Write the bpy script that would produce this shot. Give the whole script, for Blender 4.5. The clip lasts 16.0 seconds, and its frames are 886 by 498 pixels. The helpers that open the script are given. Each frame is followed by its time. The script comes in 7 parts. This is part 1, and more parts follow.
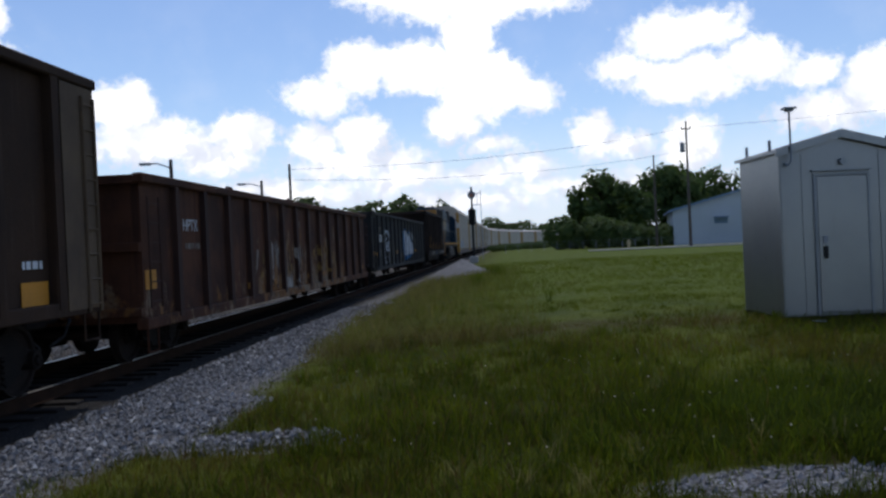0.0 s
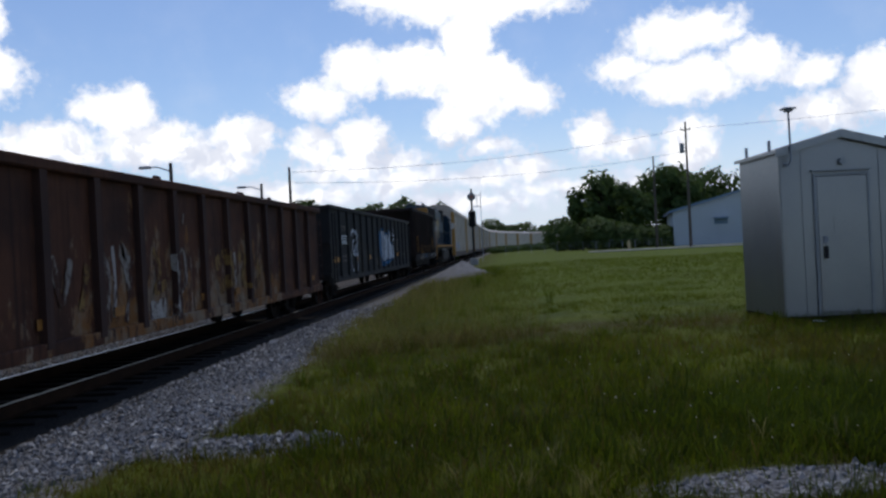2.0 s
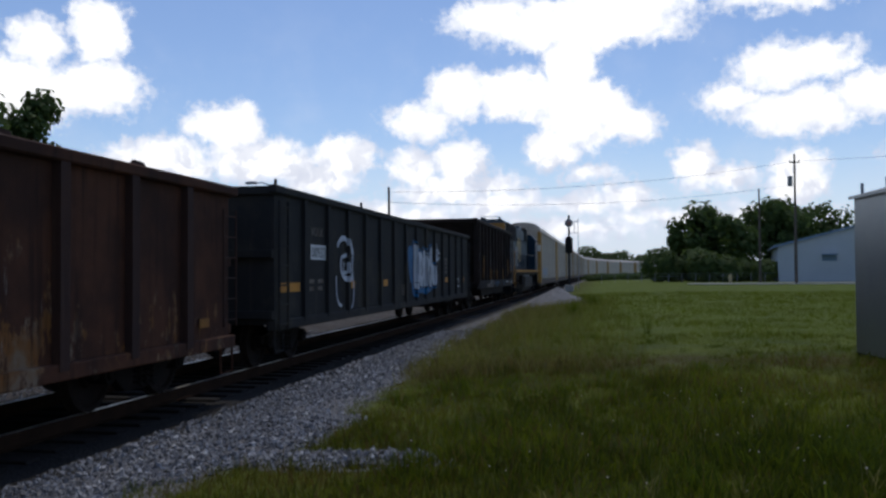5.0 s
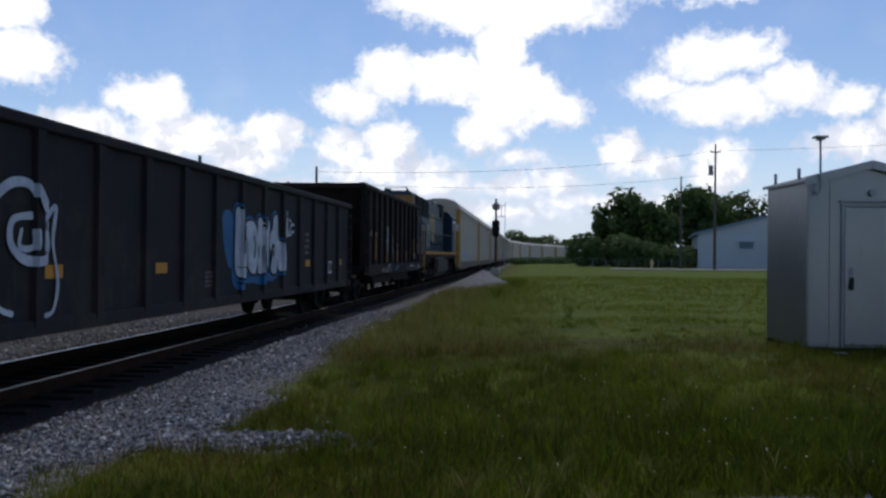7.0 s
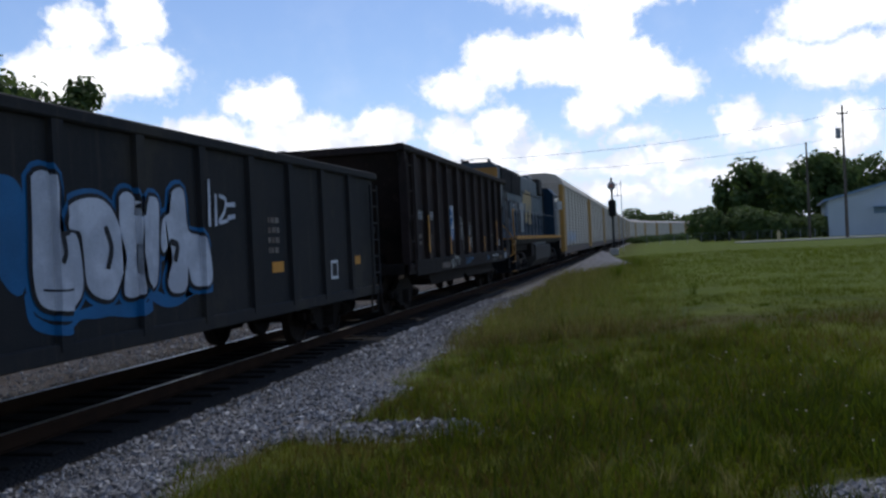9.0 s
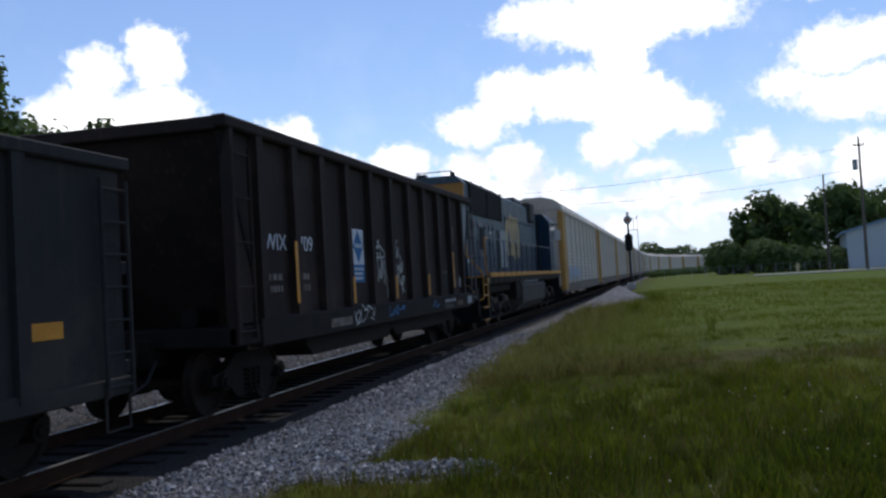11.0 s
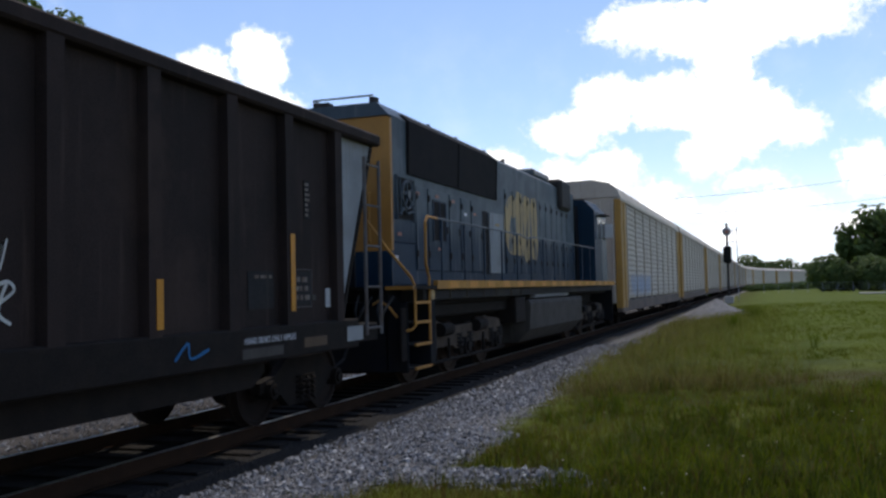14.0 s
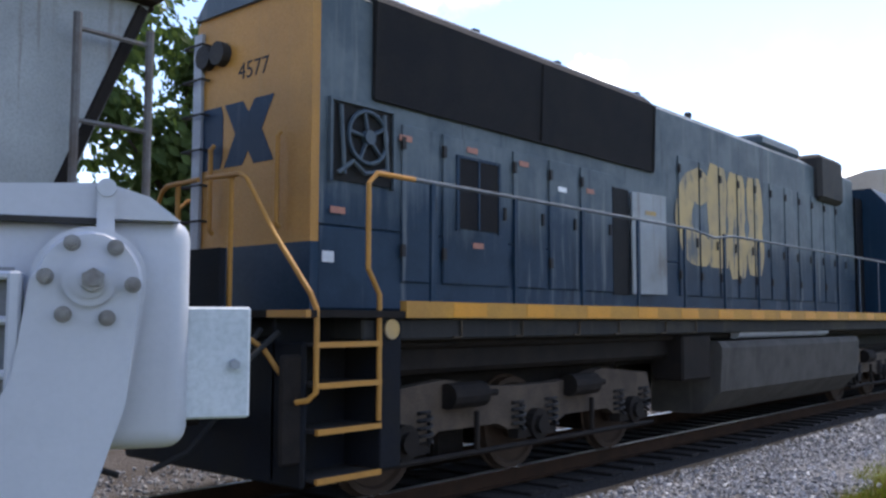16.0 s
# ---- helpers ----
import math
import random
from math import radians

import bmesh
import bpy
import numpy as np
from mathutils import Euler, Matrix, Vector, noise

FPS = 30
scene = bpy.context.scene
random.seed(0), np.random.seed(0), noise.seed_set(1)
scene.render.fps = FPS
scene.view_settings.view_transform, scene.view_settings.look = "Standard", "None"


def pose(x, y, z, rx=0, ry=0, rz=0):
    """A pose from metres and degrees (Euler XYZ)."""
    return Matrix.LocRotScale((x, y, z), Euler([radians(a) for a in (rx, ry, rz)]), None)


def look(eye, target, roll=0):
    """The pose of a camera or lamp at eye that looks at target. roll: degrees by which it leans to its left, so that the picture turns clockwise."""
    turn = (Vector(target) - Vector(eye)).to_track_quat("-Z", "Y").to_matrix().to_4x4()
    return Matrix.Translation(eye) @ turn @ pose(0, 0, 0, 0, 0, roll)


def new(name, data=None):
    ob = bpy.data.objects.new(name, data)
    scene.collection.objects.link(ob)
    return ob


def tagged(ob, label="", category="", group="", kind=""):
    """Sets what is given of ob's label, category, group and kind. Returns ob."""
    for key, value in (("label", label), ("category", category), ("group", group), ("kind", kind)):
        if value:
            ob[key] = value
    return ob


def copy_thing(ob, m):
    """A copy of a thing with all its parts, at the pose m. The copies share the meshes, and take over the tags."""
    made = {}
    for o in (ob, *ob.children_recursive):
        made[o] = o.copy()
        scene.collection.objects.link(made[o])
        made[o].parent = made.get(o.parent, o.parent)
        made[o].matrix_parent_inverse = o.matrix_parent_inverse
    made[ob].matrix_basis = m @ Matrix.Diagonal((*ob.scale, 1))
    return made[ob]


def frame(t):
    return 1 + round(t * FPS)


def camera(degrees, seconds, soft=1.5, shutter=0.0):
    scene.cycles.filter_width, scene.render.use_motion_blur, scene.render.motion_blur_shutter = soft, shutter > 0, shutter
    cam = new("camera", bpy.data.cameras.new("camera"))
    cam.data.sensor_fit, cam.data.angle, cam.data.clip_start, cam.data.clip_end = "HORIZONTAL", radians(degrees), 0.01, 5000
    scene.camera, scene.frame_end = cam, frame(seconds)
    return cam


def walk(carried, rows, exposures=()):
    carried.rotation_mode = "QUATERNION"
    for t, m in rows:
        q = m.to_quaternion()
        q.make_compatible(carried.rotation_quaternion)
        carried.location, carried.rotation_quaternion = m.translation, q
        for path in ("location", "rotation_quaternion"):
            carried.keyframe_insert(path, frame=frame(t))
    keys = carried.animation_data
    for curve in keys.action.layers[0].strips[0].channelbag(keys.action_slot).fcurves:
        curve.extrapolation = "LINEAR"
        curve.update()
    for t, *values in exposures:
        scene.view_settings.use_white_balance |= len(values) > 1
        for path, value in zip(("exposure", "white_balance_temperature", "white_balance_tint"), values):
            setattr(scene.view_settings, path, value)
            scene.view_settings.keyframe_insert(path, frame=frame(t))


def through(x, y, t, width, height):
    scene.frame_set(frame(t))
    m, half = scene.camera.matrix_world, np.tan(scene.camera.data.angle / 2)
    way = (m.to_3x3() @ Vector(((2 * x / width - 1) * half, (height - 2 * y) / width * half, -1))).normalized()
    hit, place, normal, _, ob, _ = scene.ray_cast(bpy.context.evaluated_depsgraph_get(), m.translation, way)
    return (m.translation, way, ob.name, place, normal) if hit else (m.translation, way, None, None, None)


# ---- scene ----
# The camera: held in the hand at a level crossing, turning to follow the train.
# The track's straight part runs along +y at x = TRACK_X; rail tops are at z = 0.
EYE_Z = 1.68
TRACK_X = -7.0
cam = camera(52.6, 16.0, soft=2.6)
# seconds, sideways, forward, up, yaw, pitch, roll
TURNS = [
    (0, 0.010, 0.000, -0.020, 4.23, -0.26, 2.60),
    (0.5, 0.010, 0.000, -0.020, 3.65, -0.96, 2.67),
    (1, 0.010, 0.000, -0.020, 3.65, -1.12, 2.85),
    (1.5, 0.010, 0.000, -0.020, 3.70, -0.51, 2.85),
    (2, 0.010, 0.000, -0.020, 4.24, -0.13, 2.89),
    (2.5, 0.010, 0.000, -0.020, 4.94, -0.07, 2.66),
    (3, 0.010, 0.000, -0.020, 6.26, 0.13, 2.62),
    (3.2, 0.010, 0.000, -0.020, 7.31, 0.25, 2.72),
    (5.3, -0.046, -0.009, -0.024, 10.31, 1.59, 0.31),
    (5.5, -0.046, -0.009, -0.024, 8.67, 1.39, -0.14),
    (6, -0.024, -0.006, -0.024, 4.36, 0.32, -0.95),
    (6.5, -0.008, -0.004, -0.030, 4.60, -0.07, -0.93),
    (7, 0.013, -0.002, -0.019, 5.64, 0.37, -0.59),
    (7.5, 0.026, -0.007, -0.017, 6.73, 0.82, -0.14),
    (8, 0.027, -0.007, -0.019, 8.48, 0.89, 0.53),
    (8.5, 0.024, 0.001, -0.018, 10.57, 0.36, 1.41),
    (9, 0.006, 0.005, -0.016, 13.06, -0.37, 2.66),
    (9.2, 0.006, 0.005, -0.016, 14.11, -0.50, 3.36),
    (11.5, 0.028, 0.007, 0.007, 14.13, 2.44, 3.22),
    (12, 0.027, 0.005, 0.003, 14.24, 2.47, 2.98),
    (12.5, 0.016, 0.006, 0.012, 15.22, 2.35, 2.23),
    (13, 0.004, 0.009, 0.017, 16.96, 2.38, 1.85),
    (13.5, -0.005, 0.006, 0.012, 18.49, 2.48, 1.68),
    (14, -0.013, 0.002, 0.009, 19.92, 2.54, 1.29),
    (14.5, -0.014, 0.003, 0.011, 22.00, 2.83, 1.10),
    (15, -0.019, -0.000, 0.018, 26.19, 3.26, 0.72),
    (15.5, 0.011, -0.003, -0.014, 33.06, 3.88, 0.36),
    (16, -0.016, 0.017, -0.006, 40.96, 4.51, -0.15),
]
walk(cam, [(t, pose(dx, dy, EYE_Z + dz, 90 + p, r, y)) for t, dx, dy, dz, y, p, r in TURNS], exposures=[(0.0, -0.47, 6400, 11), (1.0, -0.51, 6400, 11), (1.8, -0.61, 6400, 11), (8.0, -0.63, 6400, 11), (9.0, -0.41, 6400, 11), (11.5, -0.29, 6400, 11), (13.0, -0.19, 6550, 11), (14.5, 0.13, 7000, 11), (15.0, 0.37, 7100, 12), (15.5, 0.73, 6850, 15), (16.0, 1.19, 7050, 14)])

# ---- light ----
SUN_ELEVATION, SUN_AZIMUTH = 64.0, -4.0   # degrees; azimuth from +y towards +x
sun_way = Vector((math.sin(radians(SUN_AZIMUTH)) * math.cos(radians(SUN_ELEVATION)),
                  math.cos(radians(SUN_AZIMUTH)) * math.cos(radians(SUN_ELEVATION)),
                  math.sin(radians(SUN_ELEVATION))))
sun_data = bpy.data.lights.new("sun", "SUN")
sun_data.energy, sun_data.angle, sun_data.color = 2.2, radians(0.6), (1.0, 0.95, 0.86)
sun = new("sun", sun_data)
sun.matrix_basis = look(sun_way * 50, (0, 0, 0))

world = bpy.data.worlds.new("sky")
scene.world = world
world.use_nodes = True


class Net:
    """Short ways to add nodes to one node tree."""

    def __init__(self, tree):
        self.tree = tree
        tree.nodes.clear()

    def add(self, kind, inputs=(), **settings):
        node = self.tree.nodes.new(kind)
        for key, value in settings.items():
            setattr(node, key, value)
        for key, value in dict(inputs).items():
            if isinstance(value, bpy.types.NodeSocket):
                self.tree.links.new(value, node.inputs[key])
            else:
                node.inputs[key].default_value = value
        return node

    def math(self, op, a, b=0.0, c=0.0, clamp=False):
        return self.add("ShaderNodeMath", {0: a, 1: b, 2: c}, operation=op, use_clamp=clamp).outputs[0]

    def vec(self, op, a, b=(0, 0, 0), out=0):
        return self.add("ShaderNodeVectorMath", {0: a, 1: b}, operation=op).outputs[out]

    def noise(self, vector, scale, detail=4.0, rough=0.55, out=0):
        return self.add("ShaderNodeTexNoise", {"Vector": vector, "Scale": scale, "Detail": detail, "Roughness": rough}).outputs[out]

    def mix(self, fac, a, b):
        node = self.add("ShaderNodeMix", {0: fac}, data_type="RGBA")
        for slot, value in ((6, a), (7, b)):
            if isinstance(value, bpy.types.NodeSocket):
                self.tree.links.new(value, node.inputs[slot])
            else:
                node.inputs[slot].default_value = (*value[:3], 1)
        return node.outputs[2]

    def span(self, value, a, b, lo=0.0, hi=1.0, smooth=True):
        return self.add("ShaderNodeMapRange", {0: value, 1: a, 2: b, 3: lo, 4: hi},
                        interpolation_type="SMOOTHSTEP" if smooth else "LINEAR").outputs[0]


# The cumulus clouds: azimuth from +y towards +x, elevation, half width, half height, all in degrees.
CLOUDS = []


def cloud(azimuth, elevation, wide, high):
    CLOUDS.append((azimuth, elevation, wide, high))


# the big one over the track
cloud(-11.6, 9.7, 1.9, 1.0); cloud(-9.2, 11.4, 1.8, 1.5); cloud(-5.0, 11.2, 3.2, 1.4); cloud(-2.2, 12.8, 1.6, 1.8)
cloud(-1.0, 10.0, 2.8, 2.0); cloud(-3.2, 7.9, 1.5, 1.3); cloud(1.6, 9.2, 1.8, 1.1)
cloud(-1.6, 15.3, 6.5, 1.5); cloud(1.5, 16.6, 4.0, 1.3); cloud(-7.0, 15.8, 2.6, 1.1)
# the right one
cloud(10.5, 12.2, 2.6, 1.2); cloud(13.0, 12.3, 1.8, 1.0); cloud(7.8, 10.4, 1.7, 0.8); cloud(11.5, 9.4, 3.2, 1.4)
cloud(15.6, 10.1, 2.0, 1.4); cloud(18.6, 9.1, 1.5, 1.0); cloud(22.5, 8.2, 2.0, 1.8); cloud(19.0, 6.8, 2.2, 0.9)
cloud(10.5, 16.2, 3.2, 0.9)
# the low row
cloud(-23.4, 9.0, 1.6, 1.4); cloud(-21.6, 7.0, 3.4, 1.3); cloud(-16.6, 7.4, 1.9, 1.3); cloud(-18.0, 6.0, 2.2, 1.0)
cloud(-12.2, 6.9, 1.5, 1.2); cloud(-9.1, 7.1, 1.5, 1.4); cloud(-10.4, 5.4, 2.6, 0.9); cloud(-6.6, 5.8, 1.3, 0.6)
cloud(-6.5, 4.4, 2.5, 0.9); cloud(-0.7, 6.3, 1.3, 0.6); cloud(-1.5, 4.3, 2.0, 0.6); cloud(1.3, 4.8, 1.5, 0.8)
cloud(5.6, 6.5, 1.2, 1.4); cloud(7.5, 5.6, 1.3, 0.8); cloud(11.4, 5.6, 1.7, 1.4); cloud(4.5, 3.4, 4.0, 0.5); cloud(-3.5, 2.6, 5.0, 0.5); cloud(9.0, 3.2, 4.0, 0.6); cloud(-14.0, 3.6, 4.5, 0.7)
cloud(-27.6, 7.0, 3.2, 1.2); cloud(-25.0, 9.3, 1.4, 1.0)
# the tall one at the far left
cloud(-31.3, 14.2, 1.6, 1.9); cloud(-34.8, 13.4, 1.4, 1.3); cloud(-31.6, 11.0, 3.0, 1.4); cloud(-35.5, 10.5, 3.0, 2.0)

net = Net(world.node_tree)
way = net.add("ShaderNodeTexCoord").outputs["Generated"]
axis = net.add("ShaderNodeSeparateXYZ", {0: way})
azimuth = net.math("MULTIPLY", net.math("ARCTAN2", axis.outputs[0], axis.outputs[1]), 180 / math.pi)
elevation = net.math("MULTIPLY", net.math("ARCSINE", axis.outputs[2]), 180 / math.pi)
flat = net.add("ShaderNodeCombineXYZ", {0: azimuth, 1: elevation}).outputs[0]
puff = net.vec("SUBTRACT", net.noise(flat, 0.42, 6.0, 0.62, out=1), (0.5, 0.5, 0.5))
bent = net.vec("ADD", flat, net.vec("MULTIPLY", puff, (3.0, 2.6, 0)))
near = None
for a, e, w, h in CLOUDS:
    off = net.vec("LENGTH", net.vec("MULTIPLY", net.vec("SUBTRACT", bent, (a, e, 0)), (1 / w, 1 / h, 0)), out=1)
    off = net.math("SUBTRACT", 1.0, off)
    off = net.math("MULTIPLY", off, min(w, h))
    near = off if near is None else net.math("MAXIMUM", near, off)
fluff = net.math("MULTIPLY", net.math("SUBTRACT", net.noise(flat, 1.5, 6.0, 0.65), 0.5), 1.7)
mask = net.span(net.math("ADD", near, fluff), -0.58, 0.22)
# thin veil between the clouds
veil = net.math("MULTIPLY", net.span(net.noise(flat, 0.22, 6.0, 0.6), 0.42, 0.75), 0.16)
mask = net.math("MAXIMUM", mask, net.math("MULTIPLY", veil, net.span(elevation, 20.0, 9.0)))
# broken cloud over the rest of the sky, outside the stretch described above
wild = net.span(net.noise(way, 5.0, 7.0, 0.6), 0.56, 0.68)
beyond = net.math("MAXIMUM", net.span(elevation, 17.5, 24.0), net.span(net.math("ABSOLUTE", azimuth), 38.0, 46.0))
wild = net.math("MULTIPLY", wild, net.math("MULTIPLY", beyond, net.span(elevation, 0.0, 4.0)))
mask = net.math("MAXIMUM", mask, wild)
thick = net.span(net.math("ADD", near, net.math("MULTIPLY", net.noise(flat, 0.9, 5.0, 0.6), 1.9)), 0.5, 1.7)
white = net.mix(thick, (0.60, 0.65, 0.76), (1.0, 1.0, 1.0))
soft = net.math("MULTIPLY", net.span(net.noise(bent, 0.55, 5.0, 0.6), 0.44, 0.62), net.span(elevation, 11.0, 6.0))
white = net.mix(net.math("MULTIPLY", soft, 0.75), white, (0.53, 0.565, 0.66))
sky = net.add("ShaderNodeTexSky", sky_type="NISHITA", sun_disc=False, sun_elevation=radians(SUN_ELEVATION),
              sun_rotation=radians(SUN_AZIMUTH), air_density=1.0, dust_density=0.2, ozone_density=3.5)
blue = net.vec("MULTIPLY", sky.outputs[0], (0.160, 0.158, 0.170))
cloud_light = net.vec("SCALE", white)
cloud_light.node.inputs["Scale"].default_value = 1.85
low = net.math("MULTIPLY", net.span(elevation, 9.0, 0.0), 0.75)
hazy = net.mix(low, blue, (1.0, 1.16, 1.42))
total = net.mix(mask, hazy, cloud_light)
background = net.add("ShaderNodeBackground", {"Color": total, "Strength": 1.0})
net.add("ShaderNodeOutputWorld", {"Surface": background.outputs[0]})

# ---- materials ----
def material(name, colour, second=None, scale=3.0, rough=0.7, metal=0.0, bump=0.15, fine=60.0, spread=0.5, stain=None, streak=None, spec=0.25, grain=0.35):
    """Two-scale varied surface: colour drifts towards second, with optional stains and downward streaks."""
    m = bpy.data.materials.new(name)
    m.use_nodes = True
    n = Net(m.node_tree)
    at = n.add("ShaderNodeTexCoord").outputs["Object"]
    big = n.noise(at, scale, 5.0, 0.6)
    small = n.noise(at, fine, 3.0, 0.6)
    second = second or tuple(c * 0.7 for c in colour)
    base = n.mix(n.span(big, 0.5 - spread / 2, 0.5 + spread / 2), colour, second)
    base = n.mix(n.math("MULTIPLY", n.span(small, 0.35, 0.75), grain), base, tuple(c * 0.6 for c in second))
    if stain:
        patch = n.span(n.noise(at, scale * 0.6, 7.0, 0.68), 0.52, 0.66)
        base = n.mix(n.math("MULTIPLY", patch, stain[3]), base, stain)
    if streak:
        drip = n.vec("MULTIPLY", at, (6.0, 6.0, 0.35))
        run = n.math("MULTIPLY", n.span(n.noise(drip, 1.6, 5.0, 0.6), 0.55, 0.75), streak[3])
        base = n.mix(run, base, streak)
    lift = n.add("ShaderNodeBump", {"Strength": bump, "Distance": 0.02, "Height": n.math("ADD", small, big)}).outputs[0]
    gloss = n.span(small, 0.2, 0.8, max(rough - 0.1, 0.05), min(rough + 0.12, 1.0))
    shader = n.add("ShaderNodeBsdfPrincipled", {"Base Color": base, "Roughness": gloss, "Metallic": metal, "Normal": lift, "Specular IOR Level": spec})
    n.add("ShaderNodeOutputMaterial", {"Surface": shader.outputs[0]})
    return m


RUST_RIB = material("rust_rib", (0.062, 0.029, 0.019), (0.036, 0.019, 0.015), 1.0, 0.85, streak=(0.10, 0.055, 0.035, 0.5))


def rust_material():
    """Old brown paint, peeling to tan and pale primer low on the sheets, with dark runs."""
    m = bpy.data.materials.new("rust")
    m.use_nodes = True
    n = Net(m.node_tree)
    at = n.add("ShaderNodeTexCoord").outputs["Object"]
    z = n.add("ShaderNodeSeparateXYZ", {0: at}).outputs[2]
    base = n.mix(n.span(n.noise(at, 0.8, 6.0, 0.65), 0.35, 0.65), (0.096, 0.040, 0.022), (0.046, 0.023, 0.016))
    rough = n.noise(n.vec("MULTIPLY", at, (1.0, 1.5, 0.7)), 1.9, 7.0, 0.70)
    reach = n.span(z, 2.6, 0.9, -0.13, 0.10, smooth=False)
    along = n.math("ABSOLUTE", n.math("SUBTRACT", n.add("ShaderNodeSeparateXYZ", {0: at}).outputs[1], 0.8))
    ends = n.span(along, 3.9, 5.8)   # the end panels have kept their paint
    reach = n.math("SUBTRACT", reach, n.math("MULTIPLY", ends, 0.14))
    peel = n.span(n.math("ADD", rough, reach), 0.49, 0.57)
    tan = n.mix(n.span(n.noise(at, 2.2, 5.0, 0.6), 0.4, 0.62), (0.26, 0.115, 0.030), (0.30, 0.235, 0.16))
    base = n.mix(n.math("MULTIPLY", peel, 0.60), base, tan)
    runs = n.noise(n.vec("MULTIPLY", at, (5.0, 5.0, 0.25)), 1.5, 5.0, 0.6)
    base = n.mix(n.math("MULTIPLY", n.span(runs, 0.5, 0.72), 0.8), base, (0.028, 0.015, 0.012))
    fine = n.noise(at, 50.0, 3.0)
    lift = n.add("ShaderNodeBump", {"Strength": 0.25, "Distance": 0.02, "Height": n.math("ADD", fine, rough)}).outputs[0]
    scuff = n.noise(n.vec("MULTIPLY", at, (1.0, 3.0, 0.35)), 2.4, 6.0, 0.7)
    scuff = n.math("MULTIPLY", n.span(scuff, 0.61, 0.69), n.span(z, 2.4, 1.4))
    scuff = n.math("MULTIPLY", scuff, n.math("SUBTRACT", 1.0, ends))
    base = n.mix(n.math("MULTIPLY", scuff, 0.7), base, (0.42, 0.37, 0.31))
    shader = n.add("ShaderNodeBsdfPrincipled", {"Base Color": base, "Roughness": 0.85, "Normal": lift, "Specular IOR Level": 0.12})
    n.add("ShaderNodeOutputMaterial", {"Surface": shader.outputs[0]})
    return m


RUST = rust_material()
BLACK_CAR = material("black_car", (0.023, 0.024, 0.025), (0.033, 0.031, 0.029), 0.9, 0.8, stain=(0.050, 0.044, 0.034, 0.75), streak=(0.062, 0.052, 0.040, 0.6), spec=0.12)
BROWN_CAR = material("brown_car", (0.060, 0.033, 0.019), (0.032, 0.020, 0.014), 0.9, 0.8, streak=(0.10, 0.070, 0.05, 0.4), spec=0.12)
IRON = material("iron", (0.011, 0.0095, 0.0085), (0.021, 0.016, 0.013), 4.0, 0.8, bump=0.3, spec=0.12)
RAIL = material("rail_steel", (0.050, 0.027, 0.016), (0.030, 0.018, 0.012), 3.0, 0.9, spec=0.05)
RAIL_TOP = material("rail_top", (0.55, 0.54, 0.53), (0.45, 0.44, 0.43), 3.0, 0.35, metal=1.0, bump=0.02)
TIE = material("tie", (0.019, 0.014, 0.011), (0.012, 0.010, 0.008), 2.0, 0.9, bump=0.5)
BLUE = material("loco_blue", (0.008, 0.031, 0.060), (0.006, 0.021, 0.040), 1.0, 0.5, spec=0.15, streak=(0.050, 0.066, 0.080, 0.5))


def hood_material():
    """Blue hood paint weathered to grey-blue higher up, with pale and dark runs."""
    m = bpy.data.materials.new("loco_hood")
    m.use_nodes = True
    n = Net(m.node_tree)
    at = n.add("ShaderNodeTexCoord").outputs["Object"]
    z = n.add("ShaderNodeSeparateXYZ", {0: at}).outputs[2]
    runs = n.noise(n.vec("MULTIPLY", at, (4.0, 4.0, 0.3)), 1.2, 6.0, 0.65)
    patch = n.noise(at, 1.4, 6.0, 0.65)
    line = n.math("ADD", z, n.math("MULTIPLY", n.math("SUBTRACT", n.math("ADD", runs, patch), 1.0), 1.5))
    grey = n.mix(n.span(patch, 0.35, 0.65), (0.105, 0.128, 0.138), (0.060, 0.080, 0.092))
    navy = n.mix(n.span(patch, 0.35, 0.65), (0.018, 0.038, 0.062), (0.012, 0.027, 0.045))
    base = n.mix(n.span(line, 2.45, 3.15), navy, grey)
    base = n.mix(n.math("MULTIPLY", n.span(runs, 0.56, 0.70), 0.5), base, (0.19, 0.20, 0.195))
    dark = n.noise(n.vec("MULTIPLY", n.vec("ADD", at, (3.0, 7.0, 0.0)), (5.0, 5.0, 0.4)), 1.1, 5.0, 0.6)
    base = n.mix(n.math("MULTIPLY", n.span(dark, 0.56, 0.72), 0.6), base, (0.014, 0.020, 0.028))
    fine = n.noise(at, 40.0, 3.0)
    lift = n.add("ShaderNodeBump", {"Strength": 0.08, "Distance": 0.02, "Height": n.math("ADD", fine, patch)}).outputs[0]
    shader = n.add("ShaderNodeBsdfPrincipled", {"Base Color": base, "Roughness": n.span(fine, 0.2, 0.8, 0.5, 0.7), "Normal": lift, "Specular IOR Level": 0.15})
    n.add("ShaderNodeOutputMaterial", {"Surface": shader.outputs[0]})
    return m


HOOD = hood_material()


